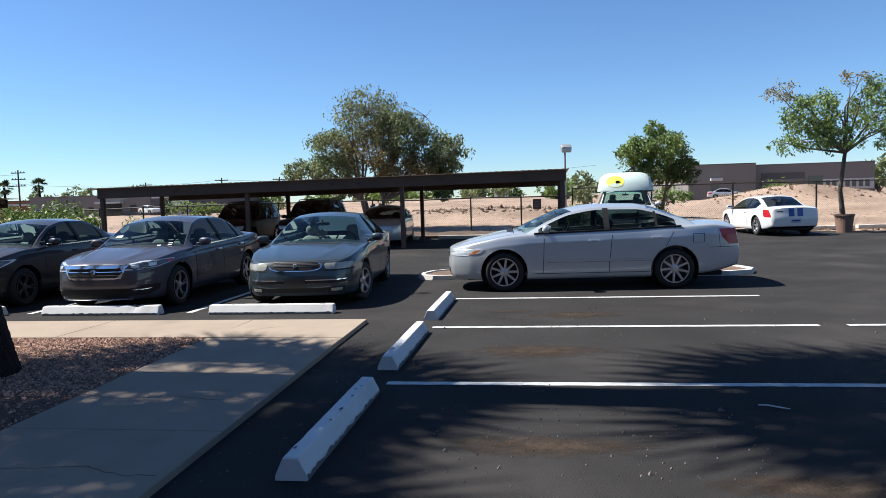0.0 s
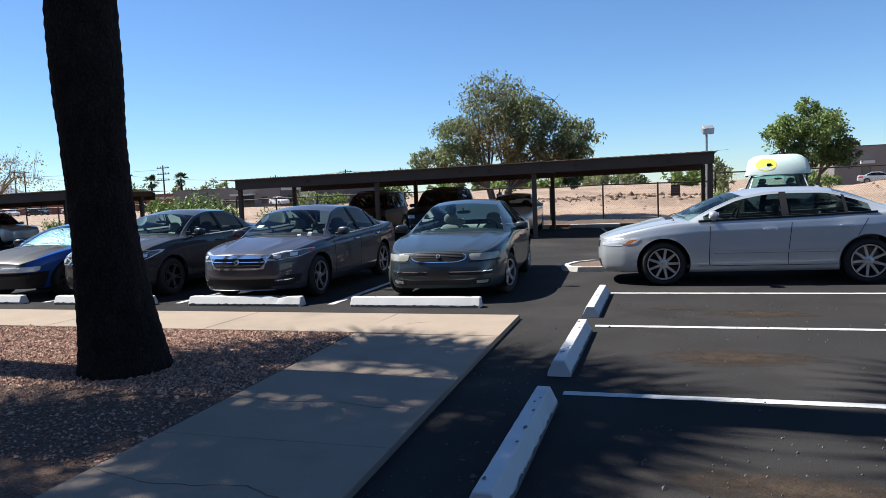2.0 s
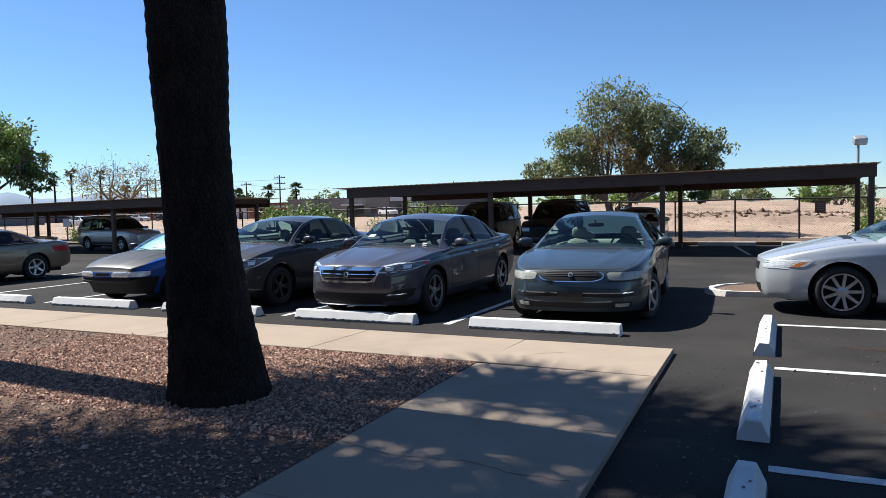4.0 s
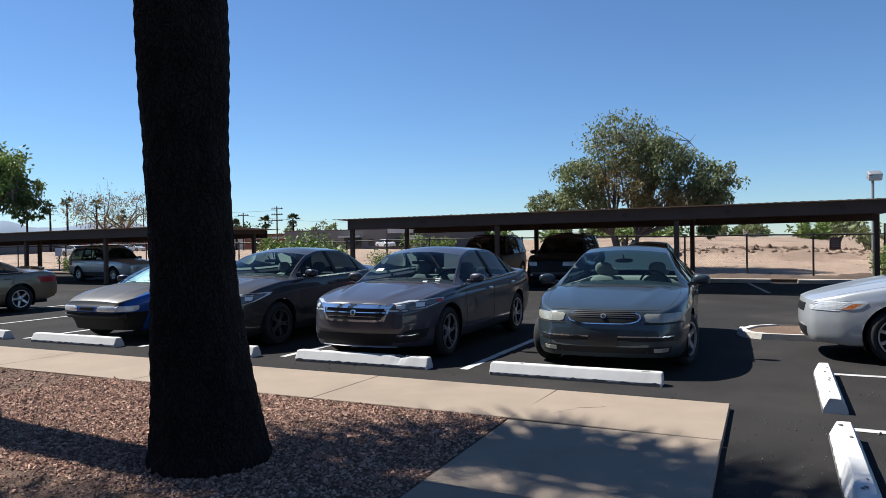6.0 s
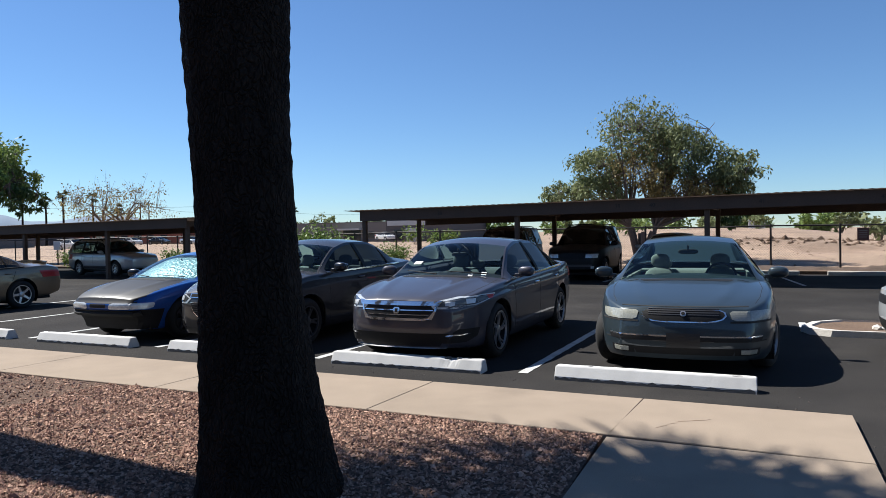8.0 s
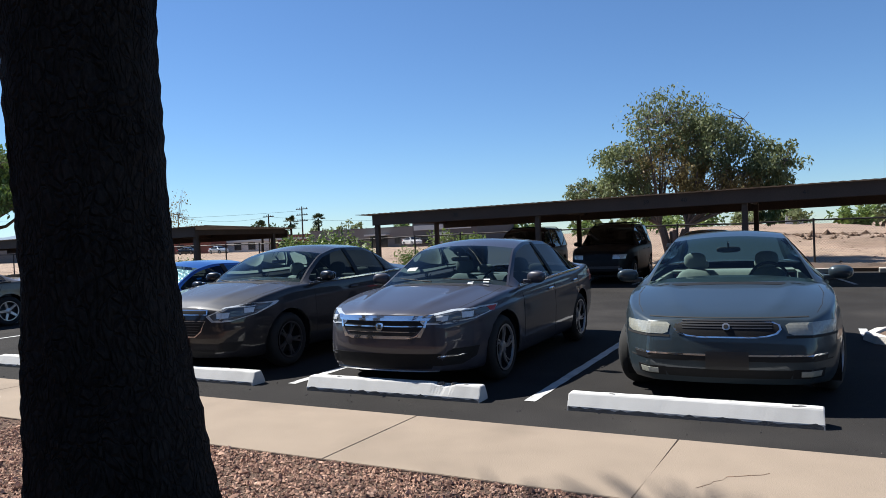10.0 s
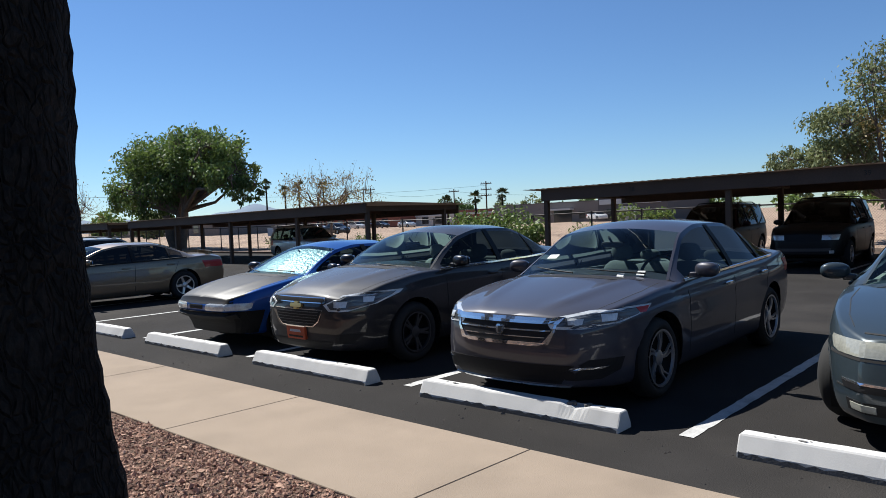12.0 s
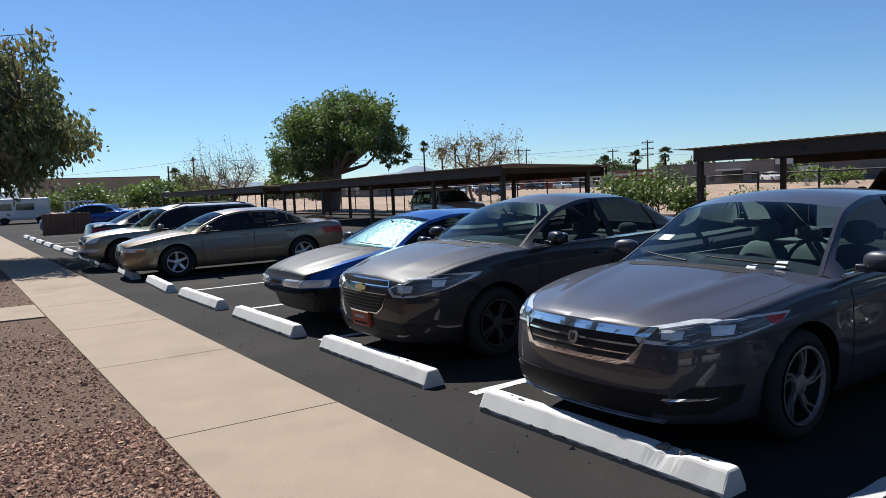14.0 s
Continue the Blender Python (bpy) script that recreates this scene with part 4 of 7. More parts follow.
def car(label, m, S, category="car", group="parked cars"):
    """A car with its nose at y = 0 and its tail at y = L. S holds its outlines."""
    ob = thing(S.get("name", "car"), label, category, m @ Matrix.Diagonal((*[S.get("size", 0.955)] * 3, 1)), group)
    L, W, R = S["L"], S["W"], S["R"]
    hw = W / 2
    LENGTH[0] = L
    ztop, zsh, zlo = curve_of(S["top"]), curve_of(S["shoulder"]), curve_of(S["sill"])
    plan = curve_of(S.get("plan", [(0, 0.68), (0.10, 0.78), (0.32, 0.90), (0.75, 0.975), (1.3, 1.0), (L - 1.3, 1.0), (L - 0.6, 0.965), (L - 0.2, 0.90), (L, 0.84)]))
    nose, tail = curve_of(S["nose"]), curve_of(S["tail"])
    bowf, bowr = S.get("bowf", 0.22), S.get("bowr", 0.14)
    side = curve_of([(0, 0.952), (0.05, 0.972), (0.14, 0.985), (0.3, 0.996), (0.48, 1.0), (0.62, 0.994), (0.8, 0.982), (0.92, 0.965), (1, 0.935)])
    crease, ridge, flare, kneck = S.get("crease", 0.004), S.get("ridge", 0.010), S.get("flare", 0.016), S["rail"][0][0]
    body, glassm = S["paint"], S.get("glass", GLASSCLEAR)

    def warp(x, d, z):
        f, r = math.exp(-d / 0.52), math.exp(-(L - d) / 0.52)
        q = min(1.2, abs(x) / hw)
        return d + f * (nose(z) + bowf * q ** 2.4) - r * (tail(z) + bowr * q ** 2.4)
    ds = np.concatenate([np.linspace(0, 0.35, 11)[:-1], np.linspace(0.35, L - 0.3, int((L - 0.65) / 0.045)), np.linspace(L - 0.3, L, 9)[1:]])
    tq = [0, 0.12, 0.24, 0.34, 0.42, 0.49, 0.55, 0.60, 0.65, 0.70, 0.76, 0.82, 0.88, 0.93, 0.97]
    ts = [0, 0.03, 0.07, 0.11, 0.14, 0.17, 0.20, 0.23, 0.26, 0.29, 0.35, 0.42, 0.49, 0.56, 0.63, 0.70, 0.77, 0.84, 0.90, 0.95, 1.0]

    def skin(d, j, sg):
        w = hw * plan(d)
        if j < len(tq):
            q = tq[j]
            x = q * 0.952 * w
            z = zsh(d) + (ztop(d) - zsh(d)) * (1 - q ** 2.3)
            if d < kneck:
                mid = 0.44 + 0.22 * d / kneck
                z += ridge * min(1, d / 0.3, (kneck - d) / 0.3) * math.exp(-((q - mid) / 0.085) ** 2)
        else:
            t = ts[j - len(tq)]
            z = zsh(d) + (zlo(d) - zsh(d)) * t
            x = w * (side(t) + crease * max(0, 1 - abs(t - 0.2) / 0.07))
            x += flare * math.exp(-((t - 0.42) / 0.3) ** 2) * (math.exp(-((d - S["fo"]) / 0.40) ** 4) + math.exp(-((d - S["fo"] - S["wb"]) / 0.42) ** 4))
        return Vector((sg * x, warp(sg * x, d, z), z))
    nh = len(tq) + len(ts)
    cols = [(-1, j) for j in range(nh - 1, 0, -1)] + [(1, j) for j in range(nh)]
    bm = bmesh.new()
    grid = [[bm.verts.new(skin(d, j, sg)) for sg, j in cols] for d in ds]
    for a, b in zip(grid, grid[1:]):
        for k in range(len(cols) - 1):
            bm.faces.new((a[k], b[k], b[k + 1], a[k + 1]))
        fl = bm.faces.new((a[-1], b[-1], b[0], a[0]))
        fl.material_index = 1
    for di in (0, -1):
        d = ds[di]
        prev = None
        for j in range(2, nh):
            p = skin(d, j, 1)
            line = [bm.verts.new((p.x * s, warp(p.x * s, d, p.z), p.z)) for s in np.linspace(-1, 1, 17)]
            if prev:
                for k in range(16):
                    bm.faces.new((prev[k], prev[k + 1], line[k + 1], line[k]))
            prev = line
    bmesh.ops.remove_doubles(bm, verts=bm.verts, dist=0.0008)
    # wheel arches
    ya, yb, Ra = S["fo"], S["fo"] + S["wb"], R + S.get("gap", 0.055)
    drop = []
    for f in bm.faces:
        c = f.calc_center_median()
        if abs(c.x) > hw * 0.5:
            for yw in (ya, yb):
                if math.hypot(c.y - yw, c.z - R) < Ra and c.z < R + Ra:
                    drop.append(f)
                    break
    bmesh.ops.delete(bm, geom=drop, context="FACES")
    # the opening under the cabin
    rail = S["rail"]
    rz, rx = curve_of([(r[0], r[1]) for r in rail]), curve_of([(r[0], r[2]) for r in rail])
    r0, r1 = rail[0][0], rail[-1][0]
    wt, rt_ = S["wtop"], S["rtop"]
    bow0, bow1 = S.get("wbow", 0.30), S.get("rbow", 0.18)
    drop = [f for f in bm.faces if r0 + 0.25 < f.calc_center_median().y < r1 - S.get("deckin", 0.25) and f.normal.z > -2 and f.calc_center_median().z > zsh(min(max(f.calc_center_median().y, 0), L)) - 0.004 and abs(f.calc_center_median().x) < hw * 0.9]
    bmesh.ops.delete(bm, geom=drop, context="FACES")
    bmesh.ops.delete(bm, geom=[v for v in bm.verts if not v.link_faces], context="VERTS")
    for v in bm.verts:
        if abs(v.co.x) > hw * 0.5 and any(e.is_boundary for e in v.link_edges):
            for yw in (ya, yb):
                r = math.hypot(v.co.y - yw, v.co.z - R)
                if 0.01 < r < Ra + 0.09 and v.co.z < R + Ra + 0.05:
                    v.co.y = yw + (v.co.y - yw) * Ra / r
                    v.co.z = max(R + (v.co.z - R) * Ra / r, zlo(min(max(yw, 0), L)) - 0.02)
    for f in bm.faces:
        c = f.calc_center_median()
        if f.normal.z > 0.3 and c.y > r0 - bow0 * (1 - min(1, abs(c.x) / (hw * 0.9)) ** 2) + 0.06 and c.y < r1 - 0.35 and abs(c.x) < rx(r0) * 0.97:
            f.material_index = 1
    bmesh.ops.recalc_face_normals(bm, faces=bm.faces)
    bvh = BVHTree.FromBMesh(bm)
    hoodmat = S.get("hood")
    if hoodmat:
        for f in bm.faces:
            c = f.calc_center_median()
            if f.normal.z > 0.5 and c.y < r0 - 0.05 and abs(c.x) < hw * 0.80 and f.material_index == 0:
                f.material_index = 2
    part("body", bm, [body, PLASTIC] + ([hoodmat] if hoodmat else []), ob, smooth=True)
    # arch liners and underside
    for yw in (ya, yb):
        for sg in (-1, 1):
            bm = bmesh.new()
            rows = [[bm.verts.new((sg * x, yw + (Ra + 0.004) * math.cos(a), R + (Ra + 0.004) * math.sin(a))) for a in np.linspace(-0.5, 3.64, 22)] for x in (hw * 0.955, hw * 0.45)]
            for k in range(21):
                bm.faces.new((rows[0][k], rows[1][k], rows[1][k + 1], rows[0][k + 1]))
            bm.faces.new(rows[1])
            part("arch_liner", bm, PLASTIC, ob)
    bm = bmesh.new()
    box(bm, (-hw * 0.80, 0.35, 0.19), (hw * 0.80, L - 0.35, 0.27), 0.02)
    part("underbody", bm, PLASTIC, ob)
    # cabin: glass, roof and pillars between the two roof rails
    ns = 46
    dr = np.concatenate([np.linspace(r0, wt, 15), np.linspace(wt, rt_, 17)[1:], np.linspace(rt_, r1, 13)[1:]])
    crown = S.get("crown", 0.055)

    def top(d, q):
        up = (1 - q * q)
        if d <= wt:
            f = (wt - d) / (wt - r0)
            b = -(bow0 * f + 0.10 * (1 - f))
        elif d >= rt_:
            f = (d - rt_) / (r1 - rt_)
            b = bow1 * f + 0.06 * (1 - f)
        else:
            f = (d - wt) / (rt_ - wt)
            b = -0.10 * (1 - f) + 0.06 * f
        cr = crown * min(1.0, max(0.15, (rz(d) - rz(r0)) / (rz(wt) - rz(r0) + 1e-6)))
        return Vector((q * rx(d), d + b * up, rz(d) + cr * up))

    def patch(lo, hi, q0, q1, nm, mt, lift=0.0, lab=""):
        b = bmesh.new()
        sel = [d for d in dr if lo - 1e-6 <= d <= hi + 1e-6]
        g = [[b.verts.new(top(d, q) + Vector((0, 0, lift))) for q in np.linspace(q0, q1, 15)] for d in sel]
        for a_, b_ in zip(g, g[1:]):
            for k in range(14):
                b.faces.new((a_[k], a_[k + 1], b_[k + 1], b_[k]))
        b.normal_update()
        if sum(f.normal.z for f in b.faces) < 0:
            bmesh.ops.reverse_faces(b, faces=b.faces)
        return part(nm, b, mt, ob, lab, smooth=True)
    patch(wt, rt_, -1, 1, "roof", body)
    patch(r0, wt, -0.972, 0.972, "windscreen", S.get("wglass", glassm)).visible_shadow = False
    patch(rt_, r1, -0.93, 0.93, "rear_window", S.get("rglass", glassm)).visible_shadow = False
    for sg in (-1, 1):
        q0, q1 = sorted((sg * 0.972, sg * 1.0))
        patch(r0, wt, q0, q1, "pillar", S.get("apillar", body), 0.004)
        q0, q1 = sorted((sg * 0.90, sg * 1.0))
        patch(rt_, r1, q0, q1, "pillar", body, 0.004)
    belt = lambda d: Vector((0.953 * hw * plan(d), d, zsh(d) - 0.004))

    def flank(d, v, sg):
        b, t = belt(d), Vector((rx(d), d, rz(d)))
        x = b.x + (t.x - b.x) * (v ** 1.25)
        return Vector((sg * x, d, b.z + (t.z - b.z) * v))
    g0, g1 = S.get("glass0", r0 + 0.16), S["glass1"]
    for sg in (-1, 1):
        sd = np.linspace(r0, r1, 60)
        strips = {"glass": [], "frame": []}
        bg, bf = bmesh.new(), bmesh.new()
        for a, b in zip(sd, sd[1:]):
            def lev(d):
                h = max(rz(d) - belt(d).z, 1e-4)
                lo, hi = min(0.5, 0.022 / h), max(0.5, 1 - S.get("frame", 0.036) / h)
                return lo, hi
            (la, ha), (lb, hb) = lev(a), lev(b)
            isg = g0 <= a and b <= g1 and ha > la + 0.02 and hb > lb + 0.02
            for v0a, v1a, v0b, v1b, tgt in ((0, la, 0, lb, bf), (la, ha, lb, hb, bg if isg else bf), (ha, 1, hb, 1, bf)):
                vs = [tgt.verts.new(flank(a, v0a, sg)), tgt.verts.new(flank(b, v0b, sg)), tgt.verts.new(flank(b, v1b, sg)), tgt.verts.new(flank(a, v1a, sg))]
                tgt.faces.new(vs)
        for b_ in (bg, bf):
            bmesh.ops.remove_doubles(b_, verts=b_.verts, dist=0.0005)
            b_.normal_update()
            turned = [f for f in b_.faces if f.normal.x * sg < 0]
            if turned:
                bmesh.ops.reverse_faces(b_, faces=turned)
        part("side_window", bg, S.get("sglass", GLASSSIDE if glassm == GLASSCLEAR else glassm), ob, smooth=True).visible_shadow = False
        part("window_frame", bf, body, ob, smooth=True)
        for pd, pw in S.get("pillars", ()):
            bm = bmesh.new()
            g = []
            for v in np.linspace(0.01, 0.97, 8):
                g.append([bm.verts.new(flank(min(d, r1), v, sg) + Vector((sg * o, 0, 0))) for d, o in ((pd - pw, -0.01), (pd - pw, 0.006), (pd + pw, 0.006), (pd + pw, -0.01))])
            for a, b in zip(g, g[1:]):
                for k in range(3):
                    bm.faces.new((a[k], a[k + 1], b[k + 1], b[k]))
            part("door_pillar", bm, PLASTIC, ob)
        # belt trim
        bm = bmesh.new()
        prev = None
        for d in np.linspace(max(g0 - 0.05, r0), g1 + 0.05, 40):
            p = belt(d)
            cur = [bm.verts.new((sg * (p.x + o), d, p.z + z)) for o, z in ((0.0, 0.028), (0.012, 0.024), (0.014, 0.004), (0.0, -0.002))]
            if prev:
                for k in range(3):
                    bm.faces.new((prev[k], cur[k], cur[k + 1], prev[k + 1]))
            prev = cur
        part("belt_trim", bm, S.get("trim", PLASTIC), ob)
        # door mirror
        md = S.get("mirror", r0 + 0.32)
        mx = 0.953 * hw * plan(md)
        bm = bmesh.new()
        lump(bm, (sg * (mx + 0.135), md - 0.02, zsh(md) + 0.085), (0.22, 0.12, 0.135), 0.42, pose(0, 0, 0, 0, 0, -sg * 12))
        box(bm, (min(sg * (mx - 0.02), sg * (mx + 0.08)), md - 0.035, zsh(md) + 0.01), (max(sg * (mx - 0.02), sg * (mx + 0.08)), md + 0.03, zsh(md) + 0.06), 0.01)
        mir = part("door_mirror", bm, S.get("mirrormat", body), ob, smooth=True)
        bm = bmesh.new()
        lump(bm, (sg * (mx + 0.14), md + 0.045, zsh(md) + 0.085), (0.175, 0.012, 0.10), 0.3)
        part("mirror_glass", bm, CHROME, mir)
        # door handles and shut lines on the flank
        for hd in S.get("handles", ()):
            z = zsh(hd) - S.get("hz", 0.12)
            hit, nrm, _, _ = bvh.ray_cast(Vector((sg * 3, hd, z)), Vector((-sg, 0, 0)))
            if hit:
                bm = bmesh.new()
                lump(bm, hit + Vector((sg * 0.018, 0, 0)), (0.03, 0.19, 0.034), 0.4)
                part("door_handle", bm, S.get("handlemat", body), ob, smooth=True)
        w_ = 0.005
        for y_lo, y_hi in S.get("seams", ()):
            zc = (zlo(y_lo) + 0.10, zsh(y_hi) - 0.01)
            decal(bvh, "shut_line", SEAM, ob, [(zc[0], y_lo - w_, y_lo + w_), (0.45, y_lo - w_, y_lo + w_), (zc[1], y_hi - w_, y_hi + w_)] if sg > 0 else [(zc[0], -y_lo - w_, -y_lo + w_), (0.45, -y_lo - w_, -y_lo + w_), (zc[1], -y_hi - w_, -y_hi + w_)], 90 * sg, 0.0012, 0.002, 1, 10)
    # cabin fittings
    seatm = S.get("seat", CABIN)
    fz = 0.30
    bm = bmesh.new()
    box(bm, (-hw * 0.84, r0 - 0.05, fz - 0.05), (hw * 0.84, r1 - 0.2, fz))
    for sg in (-1, 1):
        xa, xb = sorted((sg * hw * 0.84, sg * hw * 0.80))
        box(bm, (xa, r0, fz), (xb, r1 - 0.2, zsh((r0 + r1) / 2) - 0.03))
    part("cabin_lining", bm, seatm, ob)
    bm = bmesh.new()
    zb = zsh(r0 + 0.2)
    lump(bm, (0, r0 + 0.30, zb - 0.11), (hw * 1.62, 0.62, 0.24), 0.25)
    part("dashboard", bm, S.get("dash", CABIN), ob, smooth=True)
    wx = hw * 0.42
    bm = bmesh.new()
    ring = [Vector((wx + 0.18 * math.cos(a), r0 + 0.66 + 0.07 * math.sin(a), zb + 0.01 + 0.165 * math.sin(a))) for a in np.linspace(0, 6.283, 25)]
    tube(bm, ring, [0.016] * 25, 6, cap=False)
    tube(bm, [(wx - 0.16, r0 + 0.66, zb), (wx + 0.16, r0 + 0.66, zb)], [0.03, 0.03], 6)
    tube(bm, [(wx, r0 + 0.66, zb), (wx, r0 + 0.5, zb - 0.08)], [0.03, 0.03], 6)
    part("steering_wheel", bm, PLASTIC, ob, smooth=True)
    roofz = rz((wt + rt_) / 2)
    for x in (-wx, wx):
        sy = r0 + 1.18
        st = link("front_seat", lump(lump(bmesh.new(), (x, sy - 0.18, 0.50), (0.48, 0.52, 0.2), 0.3), (x, sy + 0.14, roofz - 0.68), (0.46, 0.16, 0.58), 0.35, pose(0, 0, 0, -14)), seatm, ob, True)
        bm = bmesh.new(); lump(bm, (x, sy + 0.22, roofz - 0.30), (0.25, 0.10, 0.19), 0.4); part("headrest", bm, seatm, st, smooth=True)
    bm = bmesh.new()
    sy = min(rt_ - 0.05, r0 + 2.05)
    lump(bm, (0, sy + 0.12, roofz - 0.70), (hw * 1.5, 0.18, 0.5), 0.3, pose(0, 0, 0, -18))
    lump(bm, (0, sy - 0.2, 0.5), (hw * 1.5, 0.5, 0.2), 0.3)
    st = part("rear_seat", bm, seatm, ob, smooth=True)
    for x in (-wx, wx):
        bm = bmesh.new(); lump(bm, (x, sy + 0.22, roofz - 0.38), (0.25, 0.10, 0.13), 0.4); part("headrest", bm, seatm, st, smooth=True)
    bm = bmesh.new(); box(bm, (-hw * 0.78, sy + 0.2, zsh(sy) - 0.06), (hw * 0.78, r1 + 0.05, zsh(sy) - 0.02), 0.01); part("parcel_shelf", bm, seatm, ob)
    bm = bmesh.new()
    p = top(wt - 0.13, 0.0)
    lump(bm, (0, p.y + 0.09, p.z - 0.09), (0.24, 0.03, 0.065), 0.35)
    tube(bm, [(0, p.y + 0.02, p.z - 0.01), (0, p.y + 0.08, p.z - 0.07)], [0.012, 0.012], 6)
    part("rear_view_mirror", bm, PLASTIC, ob, smooth=True)
    # wipers
    if S.get("wipers", True):
        for q0, q1 in ((0.78, 0.10), (-0.05, -0.72)):
            bm = bmesh.new()
            pts = [top(r0 + 0.05 + 0.05 * abs(u), q0 + (q1 - q0) * u) + Vector((0, -0.012, 0.022)) for u in np.linspace(0, 1, 7)]
            tube(bm, pts, [0.008, 0.007, 0.007, 0.006, 0.006, 0.005, 0.004], 6)
            part("wiper", bm, PLASTIC, ob)
    # wheels
    kit = make_wheel(S)
    for yw in (ya, yb):
        for sg in (-1, 1):
            wheel = new("wheel")
            wheel.parent = ob
            steer = S.get("steer", 0) if yw == ya else 0
            wheel.matrix_basis = pose(sg * (hw - 0.125), yw, R, 0, 0, (180 if sg < 0 else 0) + steer)
            for nm, me in kit:
                w1_ = new(nm, me)
                w1_.parent = wheel
                w1_.matrix_basis = pose(0, 0, 0, random.uniform(0, 70))
    k_ = r0 - bow0
    hood = [("shut_line", SEAM, 0, [(0.34, .74 * hw, .74 * hw + .005), (0.55, .80 * hw, .80 * hw + .005), (k_ * 0.8, .85 * hw, .85 * hw + .006), (k_ + 0.12, .84 * hw, .84 * hw + .006)], dict(both=True, down=True, off=0.0012, depth=0.003, ncol=1, nrow=14)),
            ("cowl", PLASTIC, 0, [(k_ - 0.05, -.50 * hw, .50 * hw), (k_ + 0.06, -.72 * hw, .72 * hw)], dict(down=True, off=0.002, depth=0.003, ncol=14, nrow=3))] if S.get("hoodlines", True) else []
    for row in list(S.get("panels", ())) + hood:
        nm, mt, turn, rows = row[:4]
        o = dict(row[4]) if len(row) > 4 else {}
        both = o.pop("both", False)
        decal(bvh, nm, mt, ob, rows, turn, **o)
        if both:
            decal(bvh, nm, mt, ob, [(z, -b, -a) for z, a, b in rows], -turn, **o)
    for fn in S.get("extra", ()):
        fn(ob, S, bvh, top, flank)
    return ob


def sedan(L, W, H, R, fo, wb, **kw):
    """The outlines of a saloon, from its length, width, height and wheels."""
    k, h = L / 4.89, H / 1.465
    sc = lambda pts: [(d * k, z * h) for d, z in pts]
    S = dict(L=L, W=W, R=R, fo=fo, wb=wb,
             top=sc([(0, .735), (.07, .775), (.5, .88), (1.15, .99), (1.5, 1.02), (4.0, 1.07), (4.4, 1.09), (4.78, 1.07), (4.89, 1.02)]),
             shoulder=sc([(0, .71), (.12, .75), (.5, .835), (1.15, .925), (1.8, .95), (3, .98), (3.9, 1.01), (4.4, 1.03), (4.89, .97)]),
             sill=sc([(0, .22), (.4, .20), (1, .20), (3.8, .21), (4.5, .27), (4.89, .36)]),
             nose=[(.15, .10), (.3, .02), (.45, 0), (.6, .01), (.72, .035), (.85, .09)],
             tail=[(.2, .12), (.4, .02), (.6, 0), (.8, .03), (1.0, .08), (1.15, .15)],
             rail=[(d * k, z * h, x * W / 1.85) for d, z, x in ((1.36, .952, .81), (1.75, 1.18, .71), (2.12, 1.335, .64), (2.6, 1.405, .605), (3.15, 1.395, .60), (3.55, 1.29, .62), (3.92, 1.12, .67), (4.10, 1.045, .70))],
             wtop=2.12 * k, rtop=3.34 * k, glass1=3.80 * k, rbow=0.15, wbow=0.27, pillars=((2.66 * k, .045), (3.46 * k, .018)),
             seams=((1.56 * k, 1.54 * k), (2.64 * k, 2.66 * k), (3.44 * k, 3.66 * k)), handles=(2.46 * k, 3.46 * k))
    S.update(kw)
    S["rail"] = [(d, z if z < .95 else .95 + (z - .95) * S.get("low", 1.0), x) for d, z, x in S["rail"]]
    return S


def suv(L, W, H, R, fo, wb, **kw):
    k, h = L / 4.85, H / 1.74
    sc = lambda pts: [(d * k, z * h) for d, z in pts]
    S = dict(L=L, W=W, R=R, fo=fo, wb=wb,
             top=sc([(0, .86), (.1, .95), (.6, 1.05), (1.25, 1.12), (1.6, 1.12), (4.5, 1.12), (4.85, 1.05)]),
             shoulder=sc([(0, .80), (.15, .90), (.6, 1.0), (1.3, 1.04), (3, 1.06), (4.4, 1.08), (4.85, 1.0)]),
             sill=sc([(0, .36), (.4, .32), (1, .30), (3.8, .31), (4.5, .36), (4.85, .42)]),
             nose=[(.25, .08), (.4, 0), (.6, 0), (.9, .06), (1.0, .12)],
             tail=[(.3, .03), (.5, 0), (1.0, .02), (1.2, .04)],
             rail=[(d * k, z * h, x * W / 1.88) for d, z, x in ((1.5, 1.05, .82), (1.8, 1.34, .74), (2.1, 1.58, .68), (2.6, 1.68, .665), (4.2, 1.68, .66), (4.55, 1.52, .68), (4.78, 1.10, .78))],
             wtop=2.1 * k, rtop=4.32 * k, glass1=4.42 * k, pillars=((2.58 * k, .05), (3.45 * k, .06)), rbow=0.05,
             seams=((1.62 * k, 1.60 * k), (2.58 * k, 2.58 * k), (3.40 * k, 3.48 * k)), handles=(2.40 * k, 3.30 * k), deckin=0.12, gap=0.07, rim=0.6)
    S.update(kw)
    return S


def roof_rails(ob, S, bvh, top, flank):
    for sg in (-1, 1):
        bm = bmesh.new()
        pts = [top(d, sg * 0.88) + Vector((0, 0, 0.05 if 0 < i < 7 else 0.0)) for i, d in enumerate(np.linspace(S["wtop"] + 0.15, S["rtop"] - 0.1, 8))]
        tube(bm, pts, [0.016] * 8, 6)
        part("roof_rail", bm, PLASTIC, ob)
    for u in (0.25, 0.75):
        bm = bmesh.new()
        d = S["wtop"] + (S["rtop"] - S["wtop"]) * u
        tube(bm, [top(d, q) + Vector((0, 0, 0.055 - 0.05 * (1 - q * q) * 0.6)) for q in (-0.88, -0.4, 0, 0.4, 0.88)], [0.014] * 5, 6)
        part("roof_bar", bm, PLASTIC, ob)


